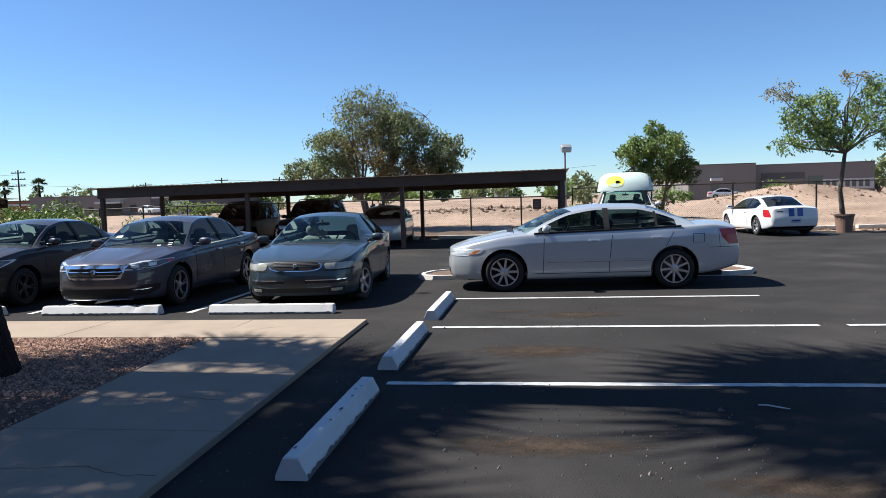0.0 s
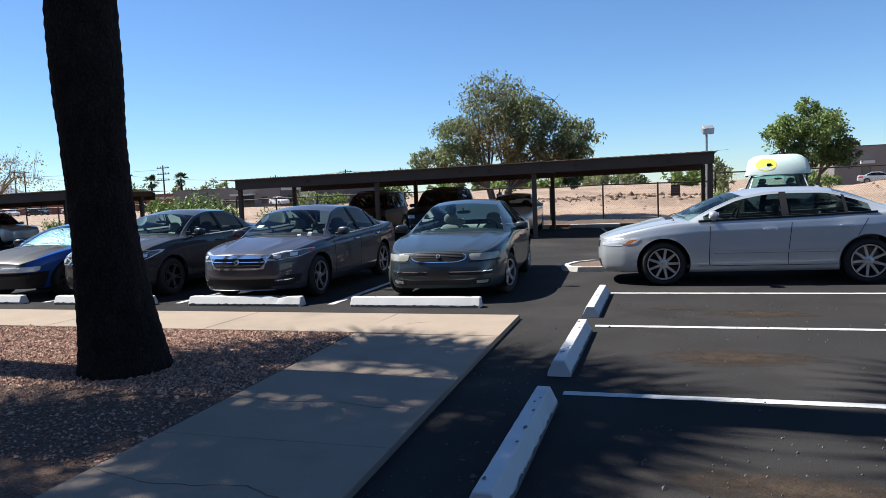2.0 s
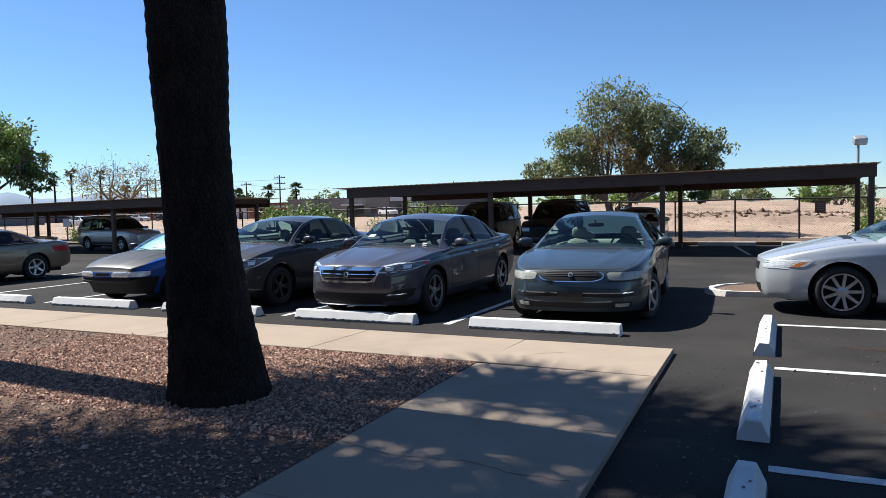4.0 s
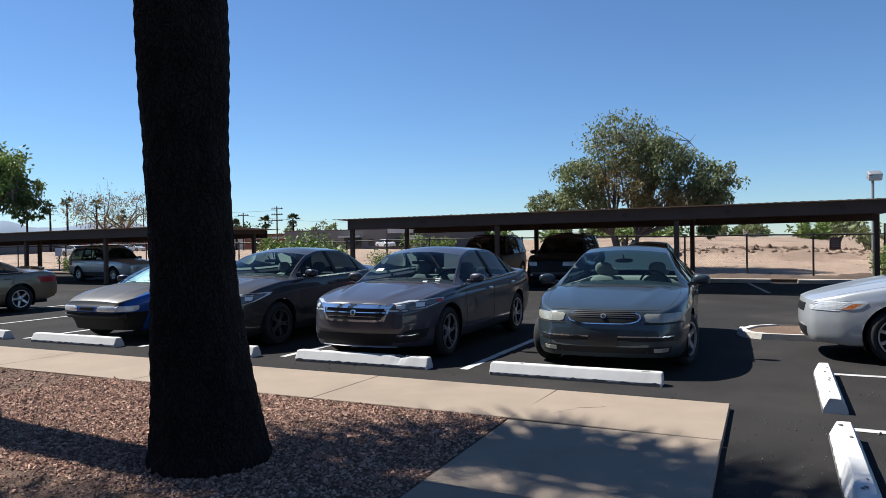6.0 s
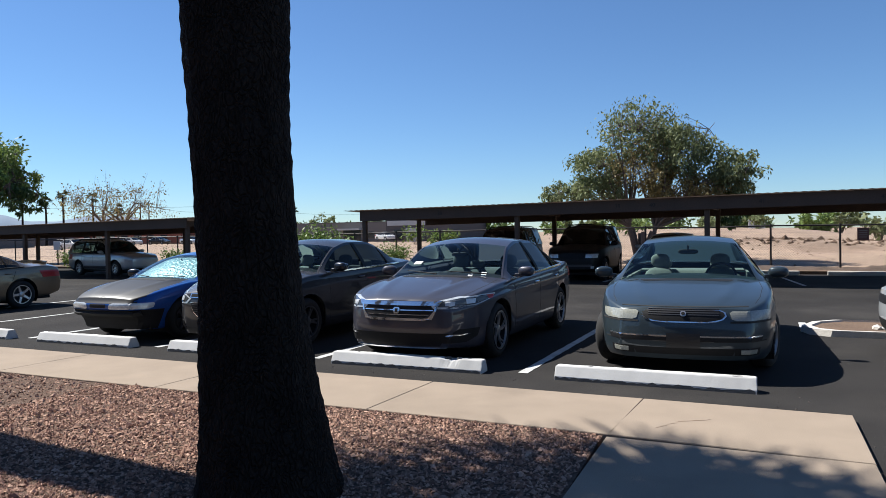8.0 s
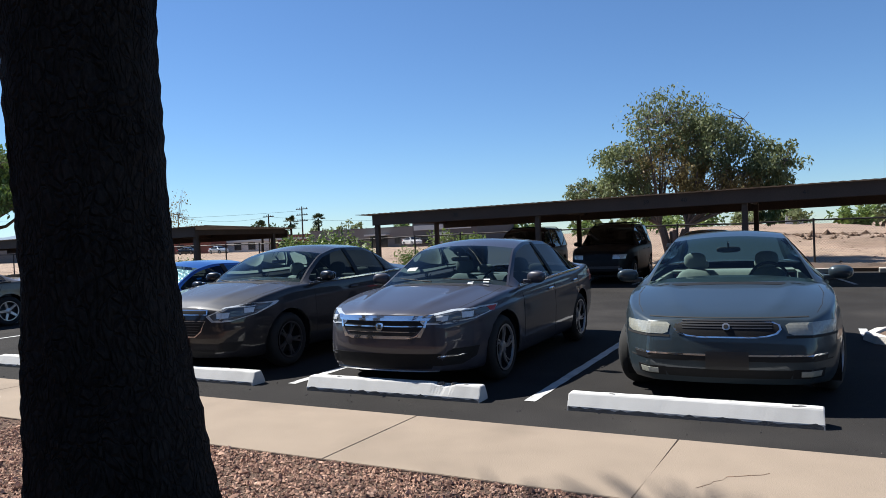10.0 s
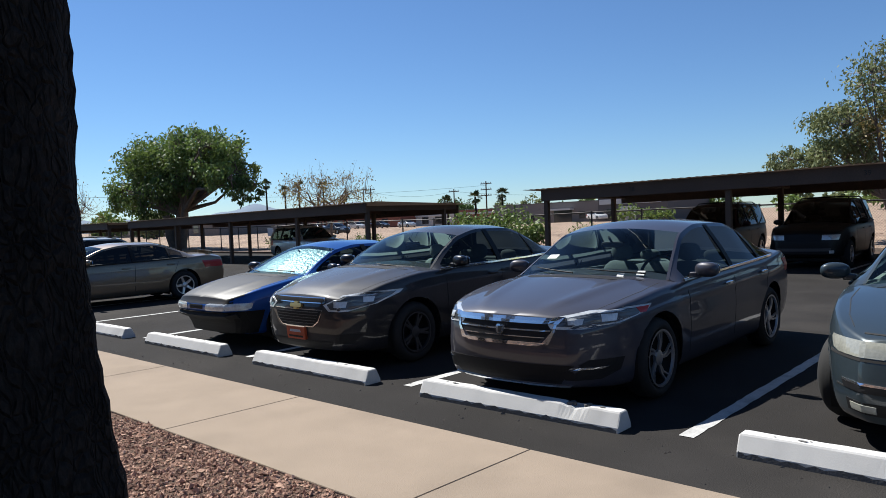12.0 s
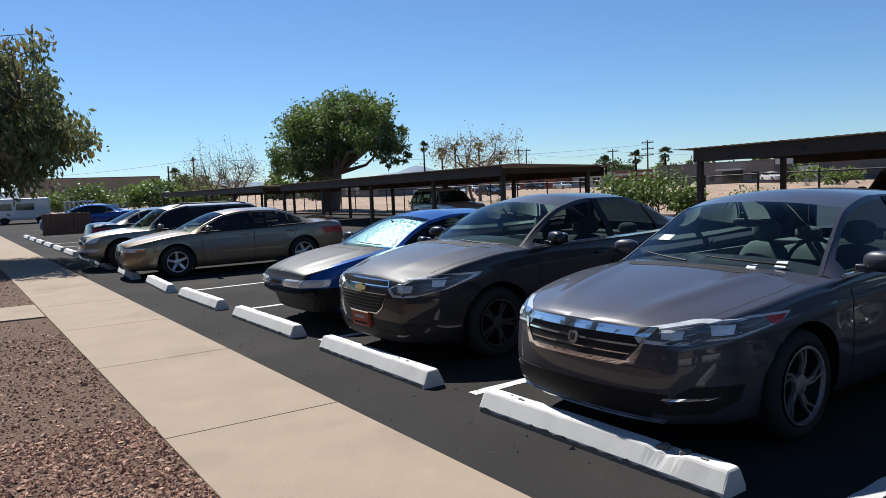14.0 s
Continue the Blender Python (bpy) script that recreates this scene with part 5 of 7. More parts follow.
def sunshade(ob, S, bvh, top, flank):
    """A crumpled silver sheet folded out behind the windscreen."""
    bm = bmesh.new()
    g = []
    for i, d in enumerate(np.linspace(S["rail"][0][0] + 0.05, S["wtop"] - 0.03, 10)):
        g.append([bm.verts.new(top(d, q) + Vector((0, 0.05 + 0.02 * noise.noise(Vector((q * 4, d * 6, 1))), -0.03))) for q in np.linspace(-0.88, 0.88, 21)])
    for a, b in zip(g, g[1:]):
        for k in range(20):
            bm.faces.new((a[k], a[k + 1], b[k + 1], b[k]))
    part("sunshade", bm, SHADE, ob, "silver reflective sunshade", smooth=True)


def stickers(ob, S, bvh, top, flank):
    """A permit and inspection stickers inside the windscreen."""
    for d, q, w, h in ((S["rail"][0][0] + 0.26, -0.66, 0.075, 0.022), (S["rail"][0][0] + 0.05, 0.52, 0.03, 0.014), (S["rail"][0][0] + 0.07, 0.72, 0.034, 0.026)):
        bm = bmesh.new()
        c = top(d, q)
        e = (top(d, q + 0.04) - c).normalized()
        f = (top(d + 0.04, q) - c).normalized()
        bm.faces.new([bm.verts.new(c + e * w * a + f * h * b * 1.6 + Vector((0, -0.004, 0.006))) for a, b in ((-1, -1), (1, -1), (1, 1), (-1, 1))])
        part("sticker", bm, STICKER, ob, "white permit sticker")


def badge_bars(z, w, turn=0):
    return ("emblem", CHROME, turn, [(z - 0.040, -w, w), (z + 0.040, -w * 1.15, w * 1.15)], dict(off=0.022, ncol=4, nrow=3))


SILVER = paint("silver_paint", (0.43, 0.455, 0.475), 0.40, 0.30, 0.05)
GUNMETAL = paint("gunmetal_paint", (0.042, 0.042, 0.055), 0.12, 0.40, 0.05)
DUSTGREY = paint("dusty_charcoal_paint", (0.0185, 0.018, 0.0205), 0.05, 0.5, 0.3)
SLATE = paint("slate_paint", (0.030, 0.043, 0.052), 0.2, 0.34, 0.06)
BLUE = paint("bright_blue_paint", (0.007, 0.064, 0.270), 0.3, 0.28, 0.1)
BLACKP = paint("black_paint", (0.011, 0.013, 0.018), 0.3, 0.34, 0.3)
CHAMPAGNE = paint("gold_beige_paint", (0.198, 0.155, 0.109), 0.75, 0.34, 0.15)
BEIGE = paint("silver_beige_paint", (0.251, 0.231, 0.191), 0.75, 0.36, 0.12)
WHITEP = paint("white_paint", (0.562, 0.562, 0.555), 0.0, 0.35, 0.06)
STRIPE = paint("blue_stripe_paint", (0.006, 0.040, 0.240), 0.0, 0.35, 0.05)
MAROON = paint("maroon_paint", (0.091, 0.020, 0.013), 0.3, 0.35, 0.15)
# dull black bonnet paint; also black with the carport's shade in its colour
DULLSHADEBLACK = mat("dull_and_shaded_black_paint", (0.006, 0.006, 0.007), 0.45, vary=0.3, scale=2, fine=40, spec=0.3)
# maroon darkened so that the carport's shade lies in the paint
SHADEMAROON = mat("shaded_maroon_paint", (0.027, 0.007, 0.006), 0.5, vary=0.3, scale=2, fine=40, spec=0.3)
CREAM = mat("chalky_pale_turquoise_paint", (0.418, 0.504, 0.475), 0.6, vary=0.1, scale=3, fine=30)
SUNYEL = mat("yellow_sprayed_paint", (0.576, 0.533, 0.043), 0.7, vary=0.15, scale=6, fine=40)

nose_dark = lambda z0, z1, w0, w1: ("intake", PLASTIC, 0, [(z0, -w0, w0), (z1, -w1, w1)], dict(ncol=18, off=0.003))

ACCORD = sedan(4.89, 1.85, 1.465, 0.335, 1.00, 2.765, paint=GUNMETAL, spokes=5, twin=True, skew=0.35, sw=(0.014, 0.007), rim=0.72, trim=CHROME, handlemat=CHROME, extra=(stickers,), crease=0.012, ridge=0.016, bowf=0.26,
               top=[(0, .765), (.07, .80), (.5, .89), (1.15, .985), (1.5, 1.01), (4.0, 1.07), (4.4, 1.09), (4.78, 1.07), (4.89, 1.02)],
               shoulder=[(0, .74), (.12, .775), (.5, .84), (1.15, .91), (1.8, .935), (3, .97), (3.9, 1.005), (4.4, 1.03), (4.89, .97)],
               rail=[(1.40, .945, .80), (1.72, 1.15, .71), (2.05, 1.335, .635), (2.5, 1.41, .60), (3.1, 1.40, .595), (3.55, 1.29, .62), (3.92, 1.12, .67), (4.10, 1.045, .70)], wtop=2.05,
               panels=[("headlight", LENS, 45, [(.670, .08, .34), (.700, .06, .62), (.755, .12, .88), (.795, .38, .94), (.810, .66, .95)], dict(both=True, off=0.005)),
                       ("lamp_inside", LENSDARK, 45, [(.690, .12, .40), (.710, .10, .60), (.745, .16, .80), (.780, .40, .84), (.795, .66, .86)], dict(both=True, off=0.008, ncol=14)),
                       ("lamp_reflector", LENS, 45, [(.703, .20, .30), (.745, .20, .32)], dict(both=True, off=0.012, ncol=5)),
                       ("lamp_reflector", LENS, 45, [(.717, .46, .58), (.770, .46, .60)], dict(both=True, off=0.012, ncol=5)),
                       ("side_marker", TAILRED, 45, [(.750, .82, .88), (.797, .78, .92)], dict(both=True, off=0.010, ncol=4)),
                       ("grille", PLASTIC, 0, [(.565, -.34, .34), (.645, -.45, .45), (.730, -.47, .47)], dict(ncol=20)),
                       ("grille_bar", CHROME, 0, [(.706, -.50, .50), (.752, -.54, .54)], dict(ncol=24, off=0.016, nrow=3)),
                       ("grille_bar", CHROME, 0, [(.537, -.34, .34), (.565, -.42, .42)], dict(ncol=20, off=0.016, nrow=3)),
                       ("grille_bar", CHROME, 0, [(.550, .37, .43), (.645, .45, .475), (.705, .47, .49)], dict(both=True, ncol=3, off=0.014)),
                       ("grille_slat", CHROME, 0, [(.600, -.39, .39), (.607, -.40, .40)], dict(ncol=20, off=0.008, nrow=2)),
                       ("grille_slat", CHROME, 0, [(.650, -.44, .44), (.661, -.445, .445)], dict(ncol=20, off=0.008, nrow=2)),
                       ("emblem", CHROME, 0, [(.615, -.022, .022), (.630, -.036, .036), (.670, -.042, .042), (.685, -.028, .028)], dict(off=0.022, ncol=6)), ("emblem_face", PLASTIC, 0, [(.630, -.014, .014), (.670, -.018, .018)], dict(off=0.025, ncol=4)), nose_dark(.245, .395, .50, .62),
                       ("fog_recess", PLASTIC, 40, [(.280, .22, .50), (.340, .18, .66), (.436, .40, .70)], dict(both=True)),
                       ("lip_trim", CHROME, 0, [(.222, -.56, .56), (.236, -.58, .58)], dict(ncol=20, off=0.012, nrow=2)),
                       ("fog_trim", CHROME, 40, [(.365, .24, .50), (.380, .26, .56)], dict(both=True, ncol=8, off=0.01, nrow=2)),
                       ("tail_light", TAILRED, 145, [(.80, -.80, -.30), (.95, -.85, -.25)], dict(both=True))])
BUICK = sedan(4.98, 1.86, 1.42, 0.325, 1.03, 2.77, paint=SLATE, spokes=5, sw=(0.035, 0.03), seat=CABINTAN, dash=CABINGREY, steer=-17, wipers=False, bowf=0.24,
              top=[(0, .735), (.07, .765), (.3, .815), (.6, .865), (1.15, .945), (1.5, .985), (4.1, 1.04), (4.5, 1.05), (4.85, 1.03), (4.98, .98)],
              rail=[(1.46, .925, .79), (1.86, 1.16, .68), (2.24, 1.340, .575), (2.7, 1.40, .54), (3.2, 1.39, .54), (3.6, 1.29, .58), (4.0, 1.11, .65), (4.18, 1.03, .69)], wtop=2.24, rtop=3.4, crown=0.045, ridge=0.012, hz=0.14,
              shoulder=[(0, .715), (.12, .745), (.5, .815), (1.15, .89), (1.8, .92), (3, .95), (3.95, .98), (4.5, 1.0), (4.98, .94)], trim=SLATE, rim=0.64,
              nose=[(.15, .08), (.3, .0), (.42, -.02), (.56, .0), (.66, .03), (.76, .10), (.9, .22)],
              panels=[("headlight", LENSOLD, 22, [(.610, .34, .68), (.625, .30, .74), (.687, .29, .78), (.703, .32, .77)], dict(both=True, off=0.006)),
                      ("lamp_rim", SEAM, 22, [(.587, .28, .80), (.605, .28, .80)], dict(both=True, off=0.003, ncol=16, nrow=2)), ("hood_edge", SEAM, 0, [(.739, -.62, .62), (.745, -.62, .62)], dict(off=0.003, ncol=24, nrow=2)),
                      ("bumper_rubber", PLASTIC, 12, [(.405, -.02, .68), (.445, -.02, .70)], dict(both=True, off=0.005, ncol=16, nrow=3)),
                      ("grille_surround", CHROME, 0, [(.588, -.22, .22), (.598, -.31, .31), (.62, -.38, .38), (.655, -.41, .41), (.69, -.40, .40), (.712, -.35, .35), (.722, -.27, .27)], dict(ncol=24, off=0.007)),
                      ("grille", PLASTIC, 0, [(.600, -.22, .22), (.609, -.30, .30), (.628, -.365, .365), (.657, -.393, .393), (.686, -.383, .383), (.702, -.34, .34), (.711, -.26, .26)], dict(ncol=24, off=0.012)),
                      ] + [("grille_slat", ALLOYDARK, 0, [(z + .075, -.34, .34), (z + .082, -.34, .34)], dict(ncol=16, off=0.016, nrow=2)) for z in (.640, .584, .603, .622)] + [
                      ("emblem", ALLOY, 0, [(.647, -.014, .014), (.658, -.028, .028), (.682, -.028, .028), (.693, -.014, .014)], dict(off=0.024, ncol=6)), ("emblem_face", PLASTIC, 0, [(.657, -.010, .010), (.665, -.018, .018), (.675, -.018, .018), (.683, -.010, .010)], dict(off=0.027, ncol=6)),
                      ("licence_plate", PLATE, 0, [(.345, -.16, .16), (.481, -.16, .16)], dict(off=0.03, depth=0.03, ncol=6)),
                      ("bumper_strip", CHROME, 12, [(.445, -.02, .68), (.460, -.02, .70)], dict(both=True, off=0.006, ncol=16, nrow=2)),
                      nose_dark(.265, .335, .46, .50), ("intake", PLASTIC, 12, [(.265, .40, .66), (.34, .40, .67)], dict(both=True, ncol=8, off=0.003)), ("fog_lamp", LENSOLD, 12, [(.282, .46, .62), (.325, .46, .63)], dict(both=True, off=0.01, ncol=6)),
                      ("bumper_line", SEAM, 12, [(.400, .2, .75), (.412, .2, .76)], dict(both=True, off=0.002, ncol=14, nrow=2)),
                      ("tail_light", TAILRED, 180, [(.75, -.8, .8), (.86, -.8, .8)], dict(ncol=16))])
CRUZE = sedan(4.60, 1.80, 1.477, 0.33, 0.95, 2.685, paint=DUSTGREY, spokes=5, twin=True, sw=(0.02, 0.013), rim=0.68, rimmat=ALLOYDARK, seat=CABINGREY, trim=CHROME, bowf=0.2,
              top=[(0, .80), (.1, .86), (.5, .95), (1.1, 1.04), (1.4, 1.06), (3.9, 1.10), (4.3, 1.12), (4.55, 1.08), (4.60, 1.0)],
              shoulder=[(0, .76), (.15, .80), (.55, .90), (1.1, .97), (1.7, .985), (3, 1.01), (3.8, 1.04), (4.2, 1.05), (4.6, .98)],
              nose=[(.15, .10), (.3, .02), (.45, 0), (.6, .0), (.75, .03), (.85, .10)], mirrormat=BLACKP,
              panels=[("headlight", LENS, 45, [(.635, .10, .30), (.70, .04, .60), (.79, .24, .84), (.825, .54, .88)], dict(both=True, off=0.006)),
                      ("lamp_inside", LENSDARK, 45, [(.655, .12, .34), (.705, .08, .58), (.78, .26, .76), (.81, .54, .80)], dict(both=True, off=0.009, ncol=12)),
                      ("lamp_reflector", LENS, 45, [(.675, .16, .28), (.735, .16, .30)], dict(both=True, off=0.013, ncol=5)),
                      ("lamp_reflector", LENS, 45, [(.72, .46, .56), (.775, .46, .58)], dict(both=True, off=0.013, ncol=5)),
                      ("grille_surround", CHROME, 0, [(.465, -.27, .27), (.52, -.35, .35), (.652, -.41, .41)], dict(ncol=16, off=0.008)),
                      ("grille", PLASTIC, 0, [(.475, -.26, .26), (.53, -.34, .34), (.645, -.40, .40)], dict(ncol=16, off=0.014)),
                      ("grille_surround", CHROME, 0, [(.715, -.43, .43), (.775, -.42, .42)], dict(ncol=16, off=0.008)),
                      ("grille", PLASTIC, 0, [(.725, -.41, .41), (.765, -.40, .40)], dict(ncol=16, off=0.013)),
                      ] + [("grille_mesh", ALLOYDARK, 0, [(z, -.30 - (z - .5) * .5, .30 + (z - .5) * .5), (z + .006, -.30 - (z - .5) * .5, .30 + (z - .5) * .5)], dict(ncol=16, off=0.018, nrow=2)) for z in (.50, .53, .56, .59, .62)] + [
                      ("emblem", GOLD, 0, [(.665, -.09, .09), (.685, -.10, .10), (.705, -.09, .09)], dict(off=0.024, ncol=6)), ("emblem", GOLD, 0, [(.645, -.03, .03), (.725, -.03, .03)], dict(off=0.022, ncol=3)),
                      ("licence_plate", PLATERED, 0, [(.33, -.155, .155), (.465, -.155, .155)], dict(off=0.03, depth=0.03, ncol=4)),
                      ("plate_frame", CHROME, 0, [(.462, -.165, .165), (.475, -.165, .165)], dict(off=0.034, depth=0.03, ncol=4, nrow=2)),
                      ("plate_lettering", SEAM, 0, [(.35, -.12, .12), (.37, -.12, .12)], dict(off=0.033, ncol=4, nrow=2)), ("plate_lettering", PLATEWHITE, 0, [(.405, -.10, .10), (.43, -.08, .08)], dict(off=0.033, ncol=4, nrow=2)),
                      nose_dark(.22, .32, .46, .52), ("fog_recess", PLASTIC, 34, [(.30, .26, .46), (.40, .30, .56)], dict(both=True)),
                      ("tail_light", TAILRED, 145, [(.80, -.8, -.4), (.95, -.85, -.35)], dict(both=True))])
INTEGRA = sedan(4.38, 1.71, 1.33, 0.30, 0.90, 2.57, paint=BLUE, hood=DULLSHADEBLACK, spokes=7, rimmat=ALLOYDARK, bowf=0.16, low=0.88, extra=(sunshade,), mirrormat=BLACKP,
                nose=[(.15, .22), (.3, .18), (.42, .10), (.5, .0), (.56, 0), (.62, .04), (.75, .12)],
                panels=[("headlight", LENS, 14, [(.505, .14, .68), (.525, .12, .72), (.575, .14, .73), (.59, .2, .72)], dict(both=True, off=0.008)),
                        ("broken_side", PLASTIC, 50, [(.20, -.05, .50), (.36, -.05, .56), (.49, -.05, .60)], dict(both=True, ncol=12, off=0.006)),
                        ("broken_front", PLASTIC, 0, [(.20, -.62, .62), (.36, -.70, .70), (.49, -.72, .72)], dict(ncol=24, nrow=8, off=0.012)),
                        ("bumper_beam", SEAM, 0, [(.43, -.66, .66), (.475, -.66, .66)], dict(ncol=16, off=0.05, depth=0.05, nrow=3)),
                        ("grille", PLASTIC, 0, [(.52, -.16, .16), (.575, -.16, .16)], dict(off=0.004))])
PONTIAC = sedan(4.99, 1.85, 1.42, 0.335, 1.05, 2.80, size=0.905, low=0.93, paint=CHAMPAGNE, spokes=5, sw=(0.035, 0.028), sglass=GLASSDARK, glass=GLASSCLEAR, bowf=0.24,
                panels=[("headlight", LENS, 36, [(.585, .08, .52), (.62, .06, .66), (.665, .24, .70)], dict(both=True, off=0.006)), ("side_marker", AMBER, 36, [(.595, .50, .66), (.635, .56, .70)], dict(both=True, off=0.009, ncol=4)),
                        ("grille", PLASTIC, 0, [(.50, .04, .26), (.60, .06, .34)], dict(off=0.006)), ("grille", PLASTIC, 0, [(.50, -.26, -.04), (.60, -.34, -.06)], dict(off=0.006)),
                        ("fog_lamp", LENSDARK, 20, [(.28, .32, .46), (.40, .32, .46)], dict(both=True)), nose_dark(.24, .34, .28, .30),
                        ("body_moulding", CHAMPAGNE, 90, [(.42, 1.75, 3.9), (.50, 1.75, 3.9)], dict(both=True, off=0.012, ncol=24, nrow=2)),
                        ("tail_light", TAILRED, 145, [(.72, -.85, -.2), (.88, -.9, -.2)], dict(both=True)), ("spoiler", CHAMPAGNE, 180, [(1.02, -.70, .70), (1.06, -.70, .70)], dict(off=0.07, depth=0.07))])
SILVERCAR = sedan(4.84, 1.82, 1.455, 0.325, 0.96, 2.74, paint=SILVER, spokes=9, sw=(0.024, 0.020), rim=0.72, seat=CABINGREY, handlemat=CHROME, trim=PLASTIC, bowf=0.24, handles=(2.42, 3.42), hz=0.15, low=0.87, size=1.0,
                  seams=((1.60, 1.62), (2.66, 2.72), (3.42, 3.72)),
                  top=[(0, .71), (.08, .75), (.5, .86), (1.1, .98), (1.5, 1.01), (4.0, 1.05), (4.4, 1.07), (4.74, 1.05), (4.84, 1.0)],
                  panels=[("headlight", LENS, 55, [(.60, .05, .40), (.64, .02, .62), (.70, .14, .69), (.72, .40, .66)], dict(both=True, off=0.006)), ("side_marker", AMBER, 55, [(.625, .44, .54), (.69, .56, .64)], dict(both=True, off=0.006, ncol=4)),
                          ("tail_light", TAILRED, 125, [(.70, -.36, -.12), (.82, -.46, -.10), (.95, -.50, -.14)], dict(both=True, off=0.006)),
                          ("body_moulding", SILVER, 90, [(.475, 1.66, 3.62), (.505, 1.66, 3.64)], dict(both=True, off=0.016, ncol=24, nrow=3)), ("moulding_line", SEAM, 90, [(.470, 1.66, 3.62), (.476, 1.66, 3.62)], dict(both=True, off=0.006, ncol=20, nrow=2)),
                          ("sill_line", SEAM, 90, [(.285, 1.45, 3.40), (.293, 1.45, 3.40)], dict(both=True, off=0.0015, depth=0.003, ncol=20, nrow=2)), ("fuel_flap", SEAM, 90, [(.74, 3.99, 4.17), (.745, 3.985, 4.175), (.88, 3.985, 4.175), (.885, 3.99, 4.17)], dict(off=0.001, depth=0.002, ncol=6)), ("fuel_flap", SILVER, 90, [(.746, 3.995, 4.165), (.878, 3.995, 4.165)], dict(off=0.0025, depth=0.004, ncol=6)),
                          ("shut_line", SEAM, 90, [(.66, 4.42, 4.428), (.92, 4.40, 4.408)], dict(both=True, off=0.001, depth=0.002, ncol=1)), ("bumper_line", SEAM, 90, [(.655, 4.25, 4.75), (.662, 4.25, 4.75)], dict(both=True, off=0.001, depth=0.002, nrow=2)),
                          ("grille", PLASTIC, 0, [(.56, -.34, .34), (.66, -.38, .38)], dict(ncol=14)), nose_dark(.26, .38, .40, .44)])
MONTE = sedan(4.99, 1.85, 1.40, 0.335, 1.08, 2.80, paint=WHITEP, spokes=5, sw=(0.035, 0.03), glass=GLASSDARK, pillars=((3.0, .03),), seams=((1.75, 1.72), (3.1, 3.15)), handles=(2.95,),
              tail=[(.2, .10), (.4, .02), (.6, 0), (.8, .02), (1.0, .04), (1.15, .10)],
              panels=[("tail_light", TAILRED, 155, [(.66, -.82, -.60), (.72, -.86, -.60), (.92, -.86, -.68)], dict(both=True)), ("stripe", STRIPE, 180, [(.68, .05, .24), (1.02, .05, .24)], dict(both=True, off=0.003)),
                      ("licence_plate", PLATEWHITE, 180, [(.46, -.17, .17), (.60, -.17, .17)], dict(off=0.01)), ("plate_lettering", STRIPE, 180, [(.51, -.13, .13), (.555, -.13, .13)], dict(off=0.013, ncol=4)), ("model_lettering", SEAM, 180, [(.84, -.62, -.42), (.865, -.62, -.42)], dict(off=0.003, ncol=4)),
                      ("bumper_line", SEAM, 180, [(.30, -.7, .7), (.33, -.7, .7)], dict(off=0.003, ncol=14))])


def van_top(ob, S, bvh, top, flank):
    """A raised moulded roof with a sprayed yellow sun on its brow."""
    bm = bmesh.new()
    prof = [(1.95, 1.72, 1.06), (1.98, 1.95, 1.04), (2.25, 2.34, .97), (2.6, 2.44, .93), (4.0, 2.46, .93), (4.8, 2.42, .93), (5.05, 2.2, .97), (5.1, 1.72, 1.06)]
    g = []
    for d, z, w in prof:
        g.append([bm.verts.new((w * s, d + 0.22 * s * s * (1 if d < 3 else -0.5), 1.70 + (z - 1.70) * (1 - 0.22 * abs(s) ** 6))) for s in np.linspace(-1, 1, 15)])
    for a, b in zip(g, g[1:]):
        for k in range(14):
            bm.faces.new((a[k], b[k], b[k + 1], a[k + 1]))
    for sgn in (0, -1):
        side = [r[sgn] for r in g]
        low = [bm.verts.new((v.co.x * 1.03, v.co.y, 1.66)) for v in side]
        for a, b, c, d in zip(side, side[1:], low[1:], low):
            bm.faces.new((a, b, c, d))
    bmesh.ops.recalc_face_normals(bm, faces=bm.faces)
    cap = part("raised_roof", bm, CREAM, ob, "pale turquoise raised roof", smooth=True)
    t = BVHTree.FromBMesh((lambda b: (b.from_mesh(cap.data), b)[1])(bmesh.new()))
    bm = bmesh.new()
    ring = []
    for a in np.linspace(0, 6.2, 40):
        hit, nrm, _, _ = t.ray_cast(Vector((-0.38 + 0.34 * math.cos(a) * (1 + 0.05 * noise.noise(Vector((a * 3, 0, 0)))), -1, 2.08 + 0.22 * math.sin(a))), Vector((0, 1, 0)))
        if hit:
            ring.append(hit + Vector((0, -0.006, 0.004)))
    hit, _, _, _ = t.ray_cast(Vector((-0.38, -1, 2.08)), Vector((0, 1, 0)))
    c = bm.verts.new(hit + Vector((0, -0.012, 0.006)))
    vs = [bm.verts.new(p) for p in ring]
    for i in range(len(vs)):
        bm.faces.new((c, vs[i], vs[(i + 1) % len(vs)]))
    part("painted_sun", bm, SUNYEL, ob, "sprayed yellow sun")
    bm = bmesh.new(); box(bm, (-0.36, hit.y - 0.07, 2.03), (-0.22, hit.y - 0.01, 2.12), 0.01); part("vent", bm, PLASTIC, ob, "small black vent")


